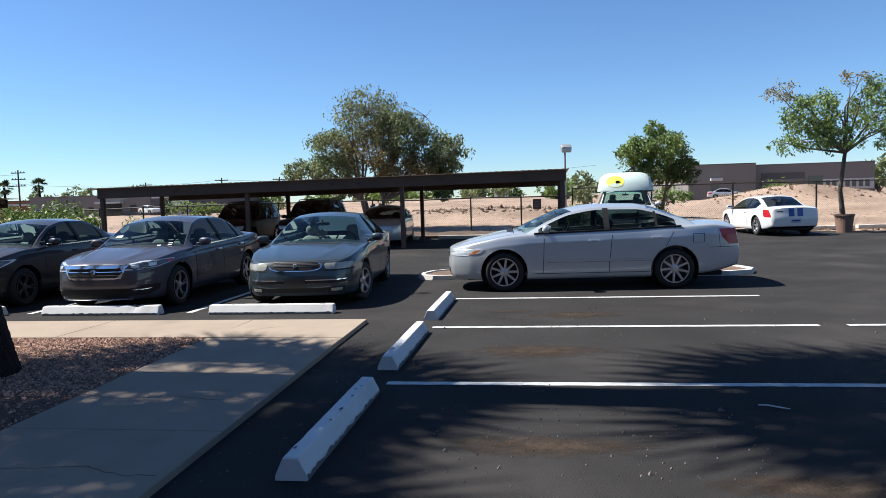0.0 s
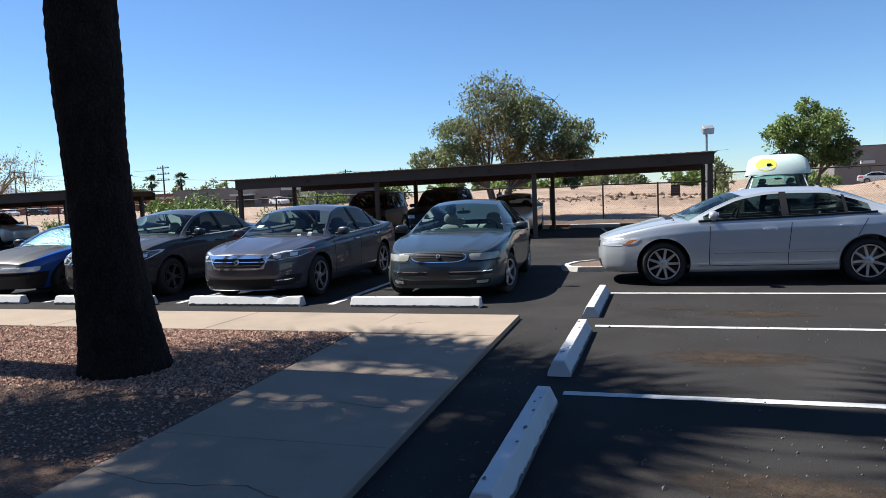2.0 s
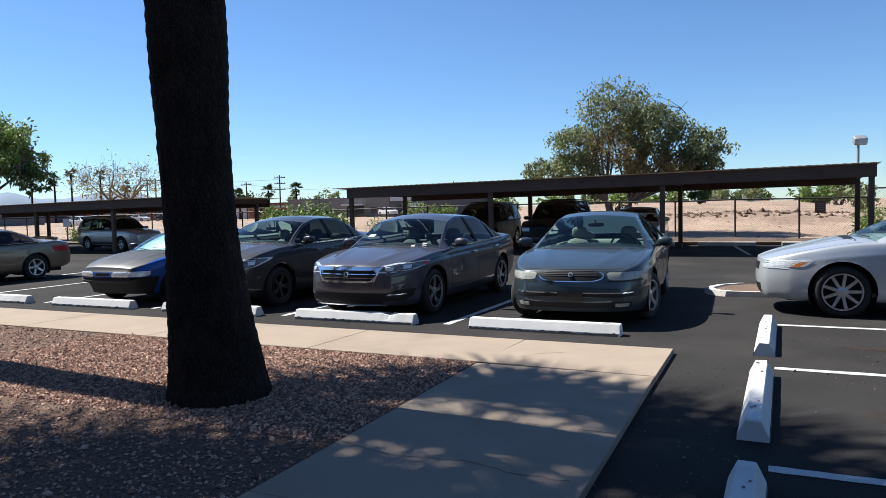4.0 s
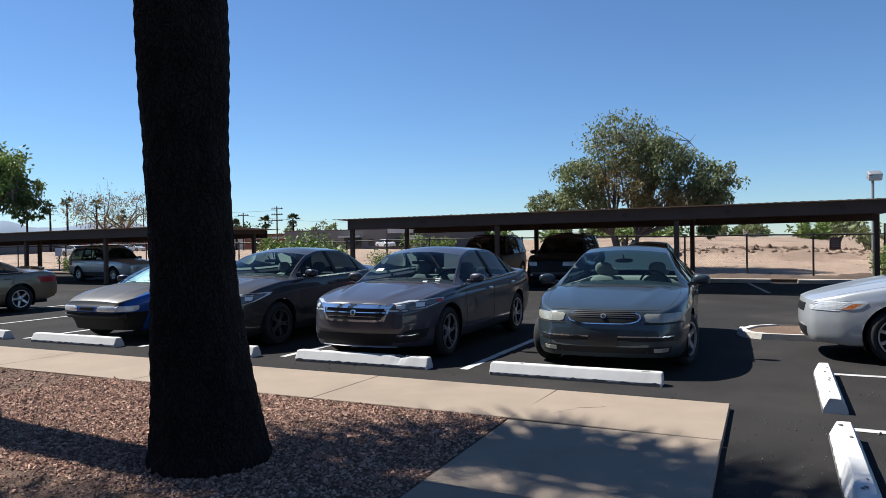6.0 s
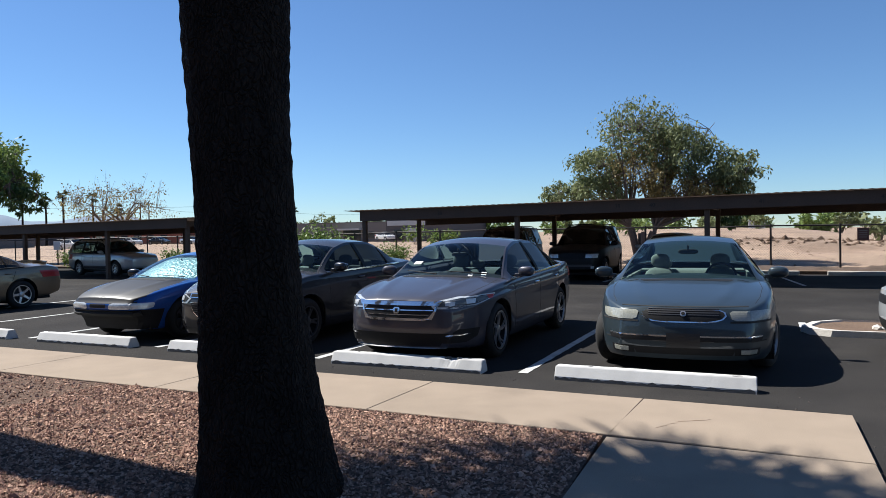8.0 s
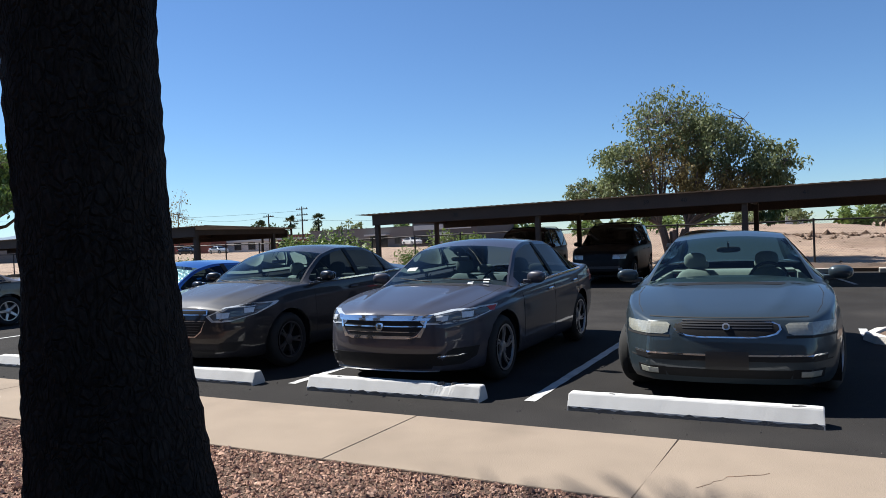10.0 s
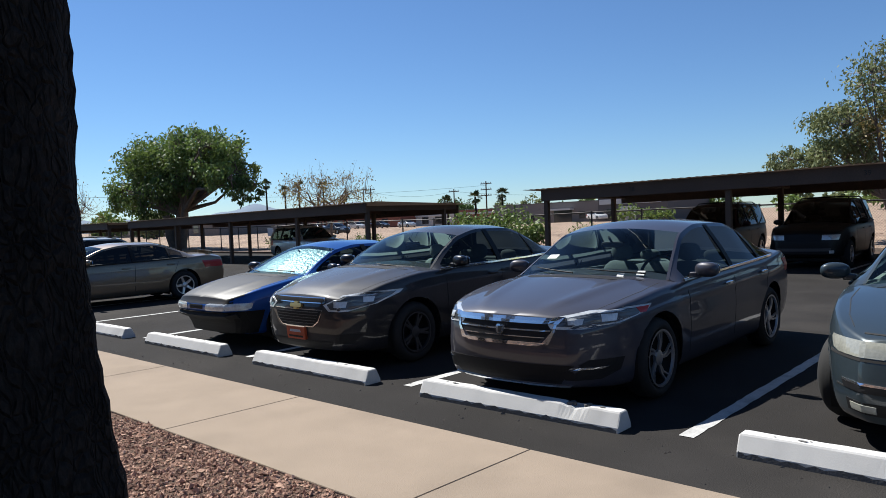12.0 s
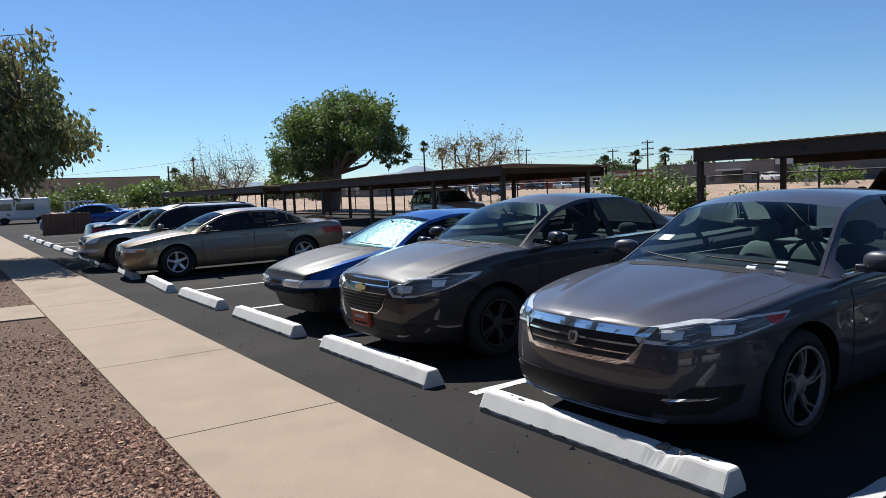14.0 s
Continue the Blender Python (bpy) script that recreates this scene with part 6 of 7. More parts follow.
VAN = suv(5.2, 2.24, 1.86, 0.36, 0.85, 3.2, name="van", paint=WHITEP, extra=(van_top,), rimmat=ALLOYDARK,
          panels=[("grille", PLASTIC, 0, [(.70, -.55, .55), (.90, -.55, .55)], dict(ncol=14)), ("headlight", LENS, 0, [(.70, .60, .82), (.90, .60, .82)], dict(both=True)), ("bumper", CHROME, 0, [(.42, -.85, .85), (.58, -.85, .85)], dict(off=0.06, depth=0.06, ncol=18))])
SUVBEIGE = suv(4.60, 1.84, 1.52, 0.36, 0.88, 2.70, size=0.90, name="suv", paint=BEIGE, spokes=6, sw=(0.03, 0.025), extra=(roof_rails,), sglass=GLASSDARK,
               panels=[("headlight", LENS, 30, [(.680, .16, .60), (.807, .18, .68)], dict(both=True)), ("grille", PLASTIC, 0, [(.629, -.42, .42), (.816, -.46, .46)], dict(ncol=14)), ("grille_bar", BEIGE, 0, [(.714, -.48, .48), (.748, -.48, .48)], dict(ncol=14, off=0.012, nrow=2)),
                       ("bumper_strip", WHITEP, 14, [(.468, -.1, .75), (.544, -.1, .78)], dict(both=True, off=0.02, depth=0.03)), nose_dark(.38, .50, .5, .5), ("fog_lamp", LENSDARK, 20, [(.374, .40, .52), (.451, .40, .52)], dict(both=True, off=0.01))])
# black paint and near-opaque glass imitate the shade under the carport
SUVDARK = suv(4.6, 1.82, 1.74, 0.35, 0.88, 2.62, name="suv", paint=DULLSHADEBLACK, spokes=5, sw=(0.03, 0.025), extra=(roof_rails,), glass=GLASSDARK, wglass=GLASSDARK,
              panels=[("headlight", LENS, 28, [(.72, .20, .58), (.84, .22, .64)], dict(both=True)), ("grille", PLASTIC, 0, [(.68, -.36, .36), (.84, -.42, .42)], dict(ncol=14)), ("bumper_strip", ALLOYDARK, 0, [(.45, -.6, .6), (.52, -.6, .6)], dict(ncol=14)), ("fog_lamp", LENS, 10, [(.40, .5, .6), (.47, .5, .6)], dict(both=True))])
# paint colour carries the carport's shade here too
SUVRED = suv(4.65, 1.80, 1.72, 0.36, 0.88, 2.70, name="suv", paint=SHADEMAROON, spokes=5, sw=(0.03, 0.025), extra=(roof_rails,), glass=GLASSDARK, panels=[("headlight", LENS, 20, [(.72, .3, .6), (.84, .3, .64)], dict(both=True)), ("grille", PLASTIC, 0, [(.68, -.36, .36), (.84, -.42, .42)], dict(ncol=14))])
WAGON = suv(4.62, 1.72, 1.52, 0.31, 0.92, 2.63, name="station_wagon", paint=SILVER, spokes=7, sw=(0.024, 0.02), extra=(roof_rails,), glass=GLASSCLEAR, panels=[("tail_light", TAILRED, 155, [(.70, -.8, -.5), (.95, -.8, -.55)], dict(both=True)), ("headlight", LENS, 25, [(.6, .3, .6), (.72, .3, .64)], dict(both=True)), ("lower_band", ALLOYDARK, 90, [(.30, 1.4, 3.4), (.42, 1.4, 3.4)], dict(both=True, off=0.006, ncol=16))])
PLAIN = sedan(4.7, 1.80, 1.44, 0.32, 0.95, 2.70, paint=BLACKP, spokes=5, glass=GLASSDARK, panels=[("tail_light", TAILRED, 150, [(.74, -.85, -.3), (.92, -.85, -.25)], dict(both=True)), ("headlight", LENS, 30, [(.60, .1, .6), (.72, .2, .7)], dict(both=True))])

# ---- the place ----
for k in range(15):
    ox, tl = (0.0, 0.0)
    if k in (5, 6): tl = -3
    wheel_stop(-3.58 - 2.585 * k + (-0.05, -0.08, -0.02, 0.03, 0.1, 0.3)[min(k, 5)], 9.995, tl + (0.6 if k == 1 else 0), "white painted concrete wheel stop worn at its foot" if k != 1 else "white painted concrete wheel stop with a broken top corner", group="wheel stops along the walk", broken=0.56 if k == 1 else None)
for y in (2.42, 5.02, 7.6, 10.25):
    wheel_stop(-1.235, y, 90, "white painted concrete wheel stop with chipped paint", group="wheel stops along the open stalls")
lines()

carport(-15.15, 1.08, 22.5, 27.2, 2.24, 2.36, (-14.4, -9.3, -4.15, 0.88), "low brown steel carport with stall numbers on its fascia", ((-11.7, "38"), (-6.4, "39"), (-5.5, "40"), (-2.85, "41"), (-0.25, "42")))
carport(-39.2, -20.2, 21.5, 26.2, 1.98, 2.16, (-38.6, -34.0, -29.4, -24.8, -20.9), "low brown steel carport at the field's edge")
carport(-62.5, -40.0, 21.2, 25.9, 1.95, 1.98, (-62, -56.5, -51, -45.5, -40.5), "long low brown steel carport, far along the lot")

fence(-70, 1.5, 30.2, 30.2, 1.45, 2.1, "dark chain link fence along the dirt field")
fence(1.5, 30, 30.2, 30.6, 1.75, 3.0, "tall chain link fence beside the open stalls")

# planting island with a white kerb between the two parking rows
def island(pts, label):
    ob = thing("planting_island", label, "kerb island", pose(0, 0, 0), kind="structure")
    bm = bmesh.new()
    c = sum((Vector(p) for p in pts), Vector((0, 0))) / len(pts)
    rings = []
    for off, z in ((0.0, 0.0), (0.02, 0.085), (0.13, 0.09), (0.14, 0.06)):
        rings.append([bm.verts.new((*(Vector(p) + (c - Vector(p)).normalized() * off), z)) for p in pts])
    for a, b in zip(rings, rings[1:]):
        for i in range(len(pts)):
            j = (i + 1) % len(pts)
            bm.faces.new((a[i], a[j], b[j], b[i]))
    part("kerb", bm, KERB, ob, "chipped white kerb")
    bm = bmesh.new()
    bm.faces.new([bm.verts.new((*(Vector(p) + (c - Vector(p)).normalized() * 0.135), 0.065)) for p in pts])
    part("bed", bm, SOIL, ob)
    rnd = random.Random(2)
    for _ in range(26):
        q = Vector(rnd.choice(pts)) * 0.5 + c * 0.5 + Vector((rnd.uniform(-.8, .8), rnd.uniform(-.25, .25)))
        bm = bmesh.new()
        bmesh.ops.create_icosphere(bm, subdivisions=1, radius=1)
        s = Vector((rnd.uniform(.05, .13), rnd.uniform(.05, .1), rnd.uniform(.03, .06)))
        for v in bm.verts:
            v.co = Vector((v.co.x * s.x * rnd.uniform(.8, 1.2), v.co.y * s.y * rnd.uniform(.8, 1.2), v.co.z * s.z)) + Vector((q.x, q.y, 0.075))
        part("stone", bm, KERB, ob)


island([(-2.25, 14.3), (-2.15, 13.98), (-1.9, 13.82), (3.6, 13.9), (4.05, 14.1), (4.2, 14.5), (4.05, 15.0), (3.6, 15.2), (-1.8, 15.1), (-2.1, 14.8)], "long planting island with a white kerb and pale stones")

# dirt verge with kerb blocks behind the carports
sheet("verge", [(-70, 27.9), (2, 27.9), (2, 30.6), (-70, 30.6)], -0.3, 0.1, SOIL, "strip of bare brown soil along the fence", "soil")
rv = random.Random(3)
for k in range(9):
    bm = bmesh.new()
    box(bm, (-0.9, -0.1, 0), (0.9, 0.1, 0.14), 0.03)
    ob = tagged(link("kerb_block", bm, KERB), "low pale concrete kerb block under the carport", "kerb block", "kerb blocks")
    ob.matrix_basis = pose(-13 + 2.55 * k if k < 6 else 8.6 + 2.0 * (k - 6), 27.3 if k < 6 else 28.0 + 0.3 * (k - 6), 0.0, 0, 0, rv.uniform(-4, 4) if k < 6 else 12)

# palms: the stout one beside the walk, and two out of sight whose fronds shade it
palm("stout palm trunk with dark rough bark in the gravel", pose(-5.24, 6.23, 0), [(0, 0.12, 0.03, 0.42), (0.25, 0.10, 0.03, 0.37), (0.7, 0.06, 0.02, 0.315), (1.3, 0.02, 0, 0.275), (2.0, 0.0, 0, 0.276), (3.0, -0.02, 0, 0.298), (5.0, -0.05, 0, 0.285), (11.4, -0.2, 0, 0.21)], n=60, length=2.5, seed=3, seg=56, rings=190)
palm("palm whose fronds shade the walk", pose(-10.35, 6.35, 0), [(0, 0, 0, 0.42), (1, 0, 0, 0.3), (5, 0, 0, 0.26), (9.4, 0.1, 0, 0.2)], n=75, length=2.5, seed=5, seg=20, rings=50)
palm("palm whose fronds shade the lot", pose(-7.4, 1.9, 0), [(0, 0, 0, 0.42), (1, 0, 0, 0.3), (5, 0, 0, 0.26), (9.6, 0, 0, 0.2)], n=125, length=2.6, seed=8, seg=20, rings=50)
palm("palm whose crown shades the near walk", pose(-10.7, 4.1, 0), [(0, 0, 0, 0.42), (1, 0, 0, 0.3), (5, 0, 0, 0.26), (9.4, 0, 0, 0.2)], n=105, length=2.5, seed=9, seg=20, rings=50)
palm("palm whose crown shades the gravel", pose(-12.7, 4.3, 0), [(0, 0, 0, 0.42), (1, 0, 0, 0.3), (5, 0, 0, 0.26), (9.0, 0, 0, 0.2)], n=22, length=2.3, seed=10, seg=20, rings=50)

# trees near the lot
lobed_tree("wide grey-green mesquite tree with many stems and bare grey twigs", pose(-7.4, 32.2, 0.1), 6, 1.5, (
    (-0.1, 5.4, 1.9, 1.5, 150, 30, 0.13, LEAFDRY, 0.5), (-1.6, 4.0, 1.45, 1.2, 90, 46, 0.13, LEAFDRY, 0.5), (-3.1, 2.95, 1.15, 0.6, 42, 48, 0.13, LEAFDRY, 0.5),
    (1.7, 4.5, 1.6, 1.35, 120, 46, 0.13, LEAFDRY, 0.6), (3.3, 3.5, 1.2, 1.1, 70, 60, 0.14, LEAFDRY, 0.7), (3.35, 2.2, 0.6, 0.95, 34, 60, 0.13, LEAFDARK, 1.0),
    (0.0, 3.7, 1.9, 1.0, 150, 14, 0.12, LEAFYEL, 0.4), (0.4, 4.4, 1.5, 1.2, 120, 6, 0.12, LEAFYEL, 0.4), (-1.0, 2.0, 0.5, 0.4, 14, 36, 0.12, LEAFDRY, 0.8), (-1.7, 3.0, 1.5, 0.8, 70, 40, 0.13, LEAFDRY, 0.6), (1.2, 3.1, 1.5, 0.8, 70, 36, 0.13, LEAFYEL, 0.6), (2.4, 3.0, 1.2, 0.6, 40, 40, 0.13, LEAFYEL, 0.8)), base=0.12, seed=11, bark=TWIG)
# lower lobes in LEAFDARK: the crown's underside shade is painted by leaf colour
lobed_tree("full green mesquite tree beside the far carport", pose(-51, 30.5, 0), 3, 2.6, (
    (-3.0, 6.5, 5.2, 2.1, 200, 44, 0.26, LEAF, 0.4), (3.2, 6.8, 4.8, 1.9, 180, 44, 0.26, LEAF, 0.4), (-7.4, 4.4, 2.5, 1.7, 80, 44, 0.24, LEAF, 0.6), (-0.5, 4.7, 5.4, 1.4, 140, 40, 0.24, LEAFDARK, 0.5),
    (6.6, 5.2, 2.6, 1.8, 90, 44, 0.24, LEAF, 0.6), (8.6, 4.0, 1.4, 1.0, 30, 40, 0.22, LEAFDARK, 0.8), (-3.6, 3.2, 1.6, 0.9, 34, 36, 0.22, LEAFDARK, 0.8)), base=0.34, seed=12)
tree("dry brown tree with thin bare branches", pose(-77, 31, 0), 3, 7.4, 7.0, LEAFYEL, 240, 12, 0.16, droop=0.5, base=0.22, crown_low=0.2, seed=13, shape=(1, 0.7), bare=1, second=LEAFDRY)
tree("sparse yellowing tree with bare twigs", pose(-48.5, 42, 0), 2, 6.4, 4.4, LEAFYEL, 200, 12, 0.16, droop=0.5, base=0.14, crown_low=0.42, seed=14, bare=1)
lobed_tree("small green tree with a pale trunk in a pot", pose(10.45, 26.3, 0.3), 1, 2.3, (
    (-1.1, 3.8, 1.25, 0.95, 90, 40, 0.10, LEAF, 0.4), (1.0, 4.0, 1.0, 1.2, 85, 42, 0.10, LEAF, 0.5), (-0.4, 3.05, 1.1, 0.6, 50, 40, 0.10, LEAF, 0.6), (-1.8, 2.8, 0.7, 0.4, 22, 34, 0.09, LEAF, 0.6),
    (-2.0, 4.5, 0.7, 0.45, 24, 16, 0.09, LEAFYEL, 0.2), (1.7, 3.0, 0.8, 0.6, 34, 40, 0.10, LEAF, 0.6), (0.2, 4.9, 0.5, 0.3, 12, 20, 0.09, LEAFYEL, 0.2)), base=0.085, seed=15)
# the two low lobes are coloured darker to stand in for crown shade
lobed_tree("green tree beside the raised-roof van", pose(5.7, 36, 0.1), 2, 1.6, (
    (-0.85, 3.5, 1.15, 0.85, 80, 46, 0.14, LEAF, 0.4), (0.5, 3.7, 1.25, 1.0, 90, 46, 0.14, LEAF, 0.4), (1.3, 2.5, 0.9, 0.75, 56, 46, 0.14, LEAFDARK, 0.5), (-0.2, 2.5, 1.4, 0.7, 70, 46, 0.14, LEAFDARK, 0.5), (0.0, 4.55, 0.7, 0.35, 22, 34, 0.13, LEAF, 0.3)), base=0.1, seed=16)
tree("drooping willow-like tree beside the walk", pose(-25.3, 7.3, 0), 1, 6.3, 3.5, LEAFDRY, 560, 60, 0.17, droop=0.9, base=0.2, crown_low=0.30, taper=0.2, seed=17, second=LEAFYEL)
for i, (x, y, r, h) in enumerate(((-22.8, 29.4, 1.0, 1.5), (-21.3, 29.3, 1.1, 1.6), (-19.8, 29.3, 0.8, 1.2), (-33.5, 27.0, 0.7, 0.9), (-27.5, 27.6, 0.8, 0.9), (4.6, 29.2, 0.6, 1.1), (1.6, 29.0, 0.5, 1.1), (-17.0, 29.2, 0.6, 1.0), (13.4, 27.6, 0.4, 0.9))):
    shrub("green oleander bush beside the fence" if h > 1.1 else "low green bush in brown soil", pose(x, y, 0), r, h, 1300, 0.17 if h > 1.1 else 0.1, LEAF, 30 + i)

# a pot, kerb stones and rubble by the right-hand tree
pot = tagged(link("plant_pot", (lambda b: (lathe(b, [(0.0, 0.0), (0.24, 0.0), (0.30, 0.55), (0.33, 0.56), (0.33, 0.62), (0.28, 0.62), (0.27, 0.5), (0.0, 0.5)], 24), b)[1])(bmesh.new()), TERRA, smooth=False), "brown clay pot round a small tree's trunk", "plant pot")
pot.matrix_basis = pose(10.45, 26.3, 0.0, 0, -90, 0)

# field: block, sign, lamp
bm = bmesh.new(); box(bm, (-0.8, -0.5, -0.1), (0.8, 0.5, 1.0), 0.04)
tagged(link("utility_cabinet", bm, WALLWHITE), "pale utility cabinet in the dirt field", "utility cabinet").matrix_basis = pose(-4.3, 84, land(-4.3, 84))
sg = thing("sign", "small brown sign wired to the fence", "sign", pose(0.05, 30.12, 1.0))
bm = bmesh.new(); box(bm, (-0.17, -0.015, 0), (0.17, 0.0, 0.42), 0.004); part("plate", bm, SIGN, sg)
bm = bmesh.new()
for z in (0.1, 0.17, 0.24, 0.31):
    box(bm, (-0.12, -0.018, z), (0.12, -0.0155, z + 0.025))
part("lettering", bm, WALLGREY, sg)
lamp = thing("street_lamp", "floodlight on a slim steel pole behind the fence", "street lamp", pose(1.25, 31.0, 0))
bm = bmesh.new(); tube(bm, [(0, 0, 0), (0, 0, 3.35)], [0.05, 0.045], 8); part("pole", bm, LAMPGREY, lamp)
bm = bmesh.new(); lump(bm, (0.05, -0.05, 3.5), (0.42, 0.36, 0.26), 0.15, pose(0, 0, 0, 25, 0, 10)); part("lamp_head", bm, LAMPGREY, lamp, smooth=True)
bm = bmesh.new(); box(bm, (-0.14, -0.26, 3.36), (0.24, -0.22, 3.56), 0.01); part("lens", bm, WALLWHITE, lamp)
for i, x in enumerate((2.2, 4.6, 7.2, 9.6, 12.0)):
    bm = bmesh.new(); tube(bm, [(0, 0, 0), (0, 0, 0.95)], [0.11, 0.11], 10)
    tagged(link("bollard", bm, FENCEPOST), "dark steel bollard in front of the far building", "bollard", "bollards").matrix_basis = pose(28 + x * 1.0, 104, 0)

# buildings beyond the field
w1 = [(18 + 3.2 * k, 19.2 + 3.2 * k, 0.8, 2.0) for k in range(3)] + [(8 + 2.6 * k, 9 + 2.6 * k, 0.7, 1.8) for k in range(2)]
building("long low grey stucco building with a white-fronted wing", -84.8, -62, 110, 124, 3.6, WALLGREY, w1, ((12.5, 17.0, 2.3, 2.6, WALLWHITE, 1.2), (13.0, 16.6, 0, 2.3, DARKGLASS, 0.03)))
building("grey wing with a pale glazed front", -62, -50.2, 108, 124, 4.1, WALLDARK, [(1.5, 3.4, 0.4, 2.2), (4.2, 6.2, 0.4, 2.2), (7.2, 9.2, 0.4, 2.2)], ((0.3, 10.8, 2.9, 3.7, WALLWHITE, 0.15), (3.8, 6.6, 0.2, 2.5, WALLWHITE, 0.1)))
building("large grey stucco warehouse with dark bands", 21.5, 30.8, 108, 150, 5.2, WALLGREY, [(3.2, 4.3, 0.2, 2.6)], ((3.0, 4.6, 2.9, 3.3, WALLWHITE, 0.8),))
building("grey warehouse wing with dark bands and white trim", 30.9, 48, 111, 150, 5.0, WALLGREY, [(9.5 + 0.9 * k, 10.1 + 0.9 * k, 1.5, 2.5) for k in range(8)], ((1.5, 7.5, 1.2, 3.8, WALLDARK, 0.08), (1.6, 7.4, 2.2, 2.9, WALLGREY, 0.16), (8.0, 10.0, 0.2, 3.2, DARKGLASS, 0.05), (9.0, 17.0, 1.2, 2.7, WALLWHITE, 0.04)))
for i, (x0, x1, y, h, mt, lb) in enumerate(((-150, -118, 118, 3.6, WALLBRICK, "low red brick building far across the field"), (-117, -104, 122, 3.2, WALLWHITE, "low pale shop far across the field"), (-103, -92, 120, 3.3, WALLBRICK, "low red brick shop far across the field"), (-190, -152, 112, 3.4, WALLDARK, "long dark low building far across the field"), (-175, -120, 74, 3.2, WALLGREY, "long grey low building behind the far carport"))):
    building(lb, x0, x1, y, y + 12, h, mt, [(2 + 4 * k, 4 + 4 * k, 0.6, 2.2) for k in range(int((x1 - x0) / 4) - 1)], ((0, x1 - x0, h - 0.9, h - 0.5, WALLWHITE, 0.3),))
building("pale tan flat-roofed building at the lot's far end", -170, -140, 20, 40, 5.5, WALLTAN, (), ())
# added block, never in view; it only closes the scene for reflections
building("plain tan block added out of view behind the walk", -48, 26, -20, -9.5, 5.6, WALLTAN, (), ())

# poles, far palms, far trees, hills
for x, y, h, a in ((-87, 110.5, 8.4, 3), (-95.5, 111, 7.4, 1), (-121, 110, 9.2, 1), (-118.6, 110, 9.0, 1), (-74.3, 128, 6.2, 1), (-59, 128, 6.6, 1), (-47.7, 128, 6.4, 1), (-115, 39, 7.6, 1), (-118, 36, 6.4, 0), (-150, 110, 9, 1)):
    utility_pole("weathered wooden utility pole across the field", x, y, h, arms=a)
wv, wf = [], []
for (xa, ya, za), (xb, yb, zb) in (((-115, 39, 7.2), (-87, 110.5, 7.6)), ((-115, 39, 7.2), (-190, 10, 8)), ((-121, 110, 8.6), (-95.5, 111, 6.9)), ((-95.5, 111, 6.9), (-59, 128, 6.2)), ((-59, 128, 6.2), (10, 128, 6.5))):
    n0 = len(wv)
    for i in range(21):
        u = i / 20
        p = Vector((xa, ya, za)).lerp(Vector((xb, yb, zb)), u) - Vector((0, 0, 1.2 * 4 * u * (1 - u)))
        wv += [p, p + Vector((0, 0, 0.035))]
    wf += [(n0 + 2 * i, n0 + 2 * i + 2, n0 + 2 * i + 3, n0 + 2 * i + 1) for i in range(20)]
tagged(raw("power_line", wv, wf, FENCEPOST), "slack black power lines between wooden poles", "power line")
for i, (x, y, h) in enumerate(((-91, 112, 5.6), (-86, 114, 6.0), (-143, 109, 11.2), (-150, 110, 10.2), (-158, 110, 12.2), (-135, 110, 10.4), (-100, 114, 5.2), (-130, 112, 8), (-160, 48, 6.5))):
    palm("tall thin fan palm across the field", pose(x, y, 0), [(0, 0, 0, 0.3), (h * 0.5, 0.1, 0, 0.22), (h, 0, 0, 0.18)], n=26, length=1.5, seed=60 + i, seg=8, rings=10, low=-1.2, rough=0.3, leafw=0.09)
rt = random.Random(9)
for i in range(34):
    if i < 22:
        x, y, h = -150 + i * 7.6 + rt.uniform(-2, 2), rt.uniform(126, 150), rt.uniform(4.0, 6.5)
    else:
        x, y, h = (-105 - 7 * (i - 22), rt.uniform(30, 62), rt.uniform(3.4, 5.2)) if i < 29 else (52 + 9 * (i - 29), rt.uniform(95, 120), rt.uniform(5, 8))
    tree("green desert tree in the far distance", pose(x, y, 0.3), 3, h, h * rt.uniform(0.55, 0.9), rt.choice((LEAF, LEAFDARK, LEAFDRY)), 70, 16, 0.75, droop=0.2, base=0.2, crown_low=0.12, seed=100 + i)
for i, (x, y) in enumerate(((-30, 62), (-22, 70), (-14, 66), (-4, 76), (4, 60), (-40, 76), (-34, 92), (12, 70), (-9, 92), (17, 88), (-20, 96), (25, 80))):
    shrub("pale green desert scrub on the field", pose(x, y, land(x, y)), rt.uniform(1.0, 2.0), rt.uniform(1.0, 2.0), 260, 0.42, rt.choice((LEAF, LEAFDRY)), 200 + i)
for i in range(11):
    y = 19 + 1.9 * i
    shrub("green desert scrub behind the far parked cars", pose(-98 - rt.uniform(0, 10), y, 0), rt.uniform(1.8, 3.0), rt.uniform(2.2, 3.6), 420, 0.55, rt.choice((LEAF, LEAF, LEAFDARK)), 300 + i)
# far ridge; its haze is only the blue of HILL
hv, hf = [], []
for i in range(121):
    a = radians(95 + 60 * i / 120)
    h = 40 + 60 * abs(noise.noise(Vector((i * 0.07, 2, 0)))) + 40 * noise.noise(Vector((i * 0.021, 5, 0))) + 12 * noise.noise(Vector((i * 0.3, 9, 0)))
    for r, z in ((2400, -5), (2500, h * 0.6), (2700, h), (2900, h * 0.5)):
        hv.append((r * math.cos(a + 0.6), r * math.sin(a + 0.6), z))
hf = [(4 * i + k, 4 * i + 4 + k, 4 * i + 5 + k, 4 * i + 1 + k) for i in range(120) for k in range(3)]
tagged(raw("backdrop", hv, hf, HILL, smooth=True), "mountain ridge tinted haze blue on the horizon", "mountains", kind="structure")

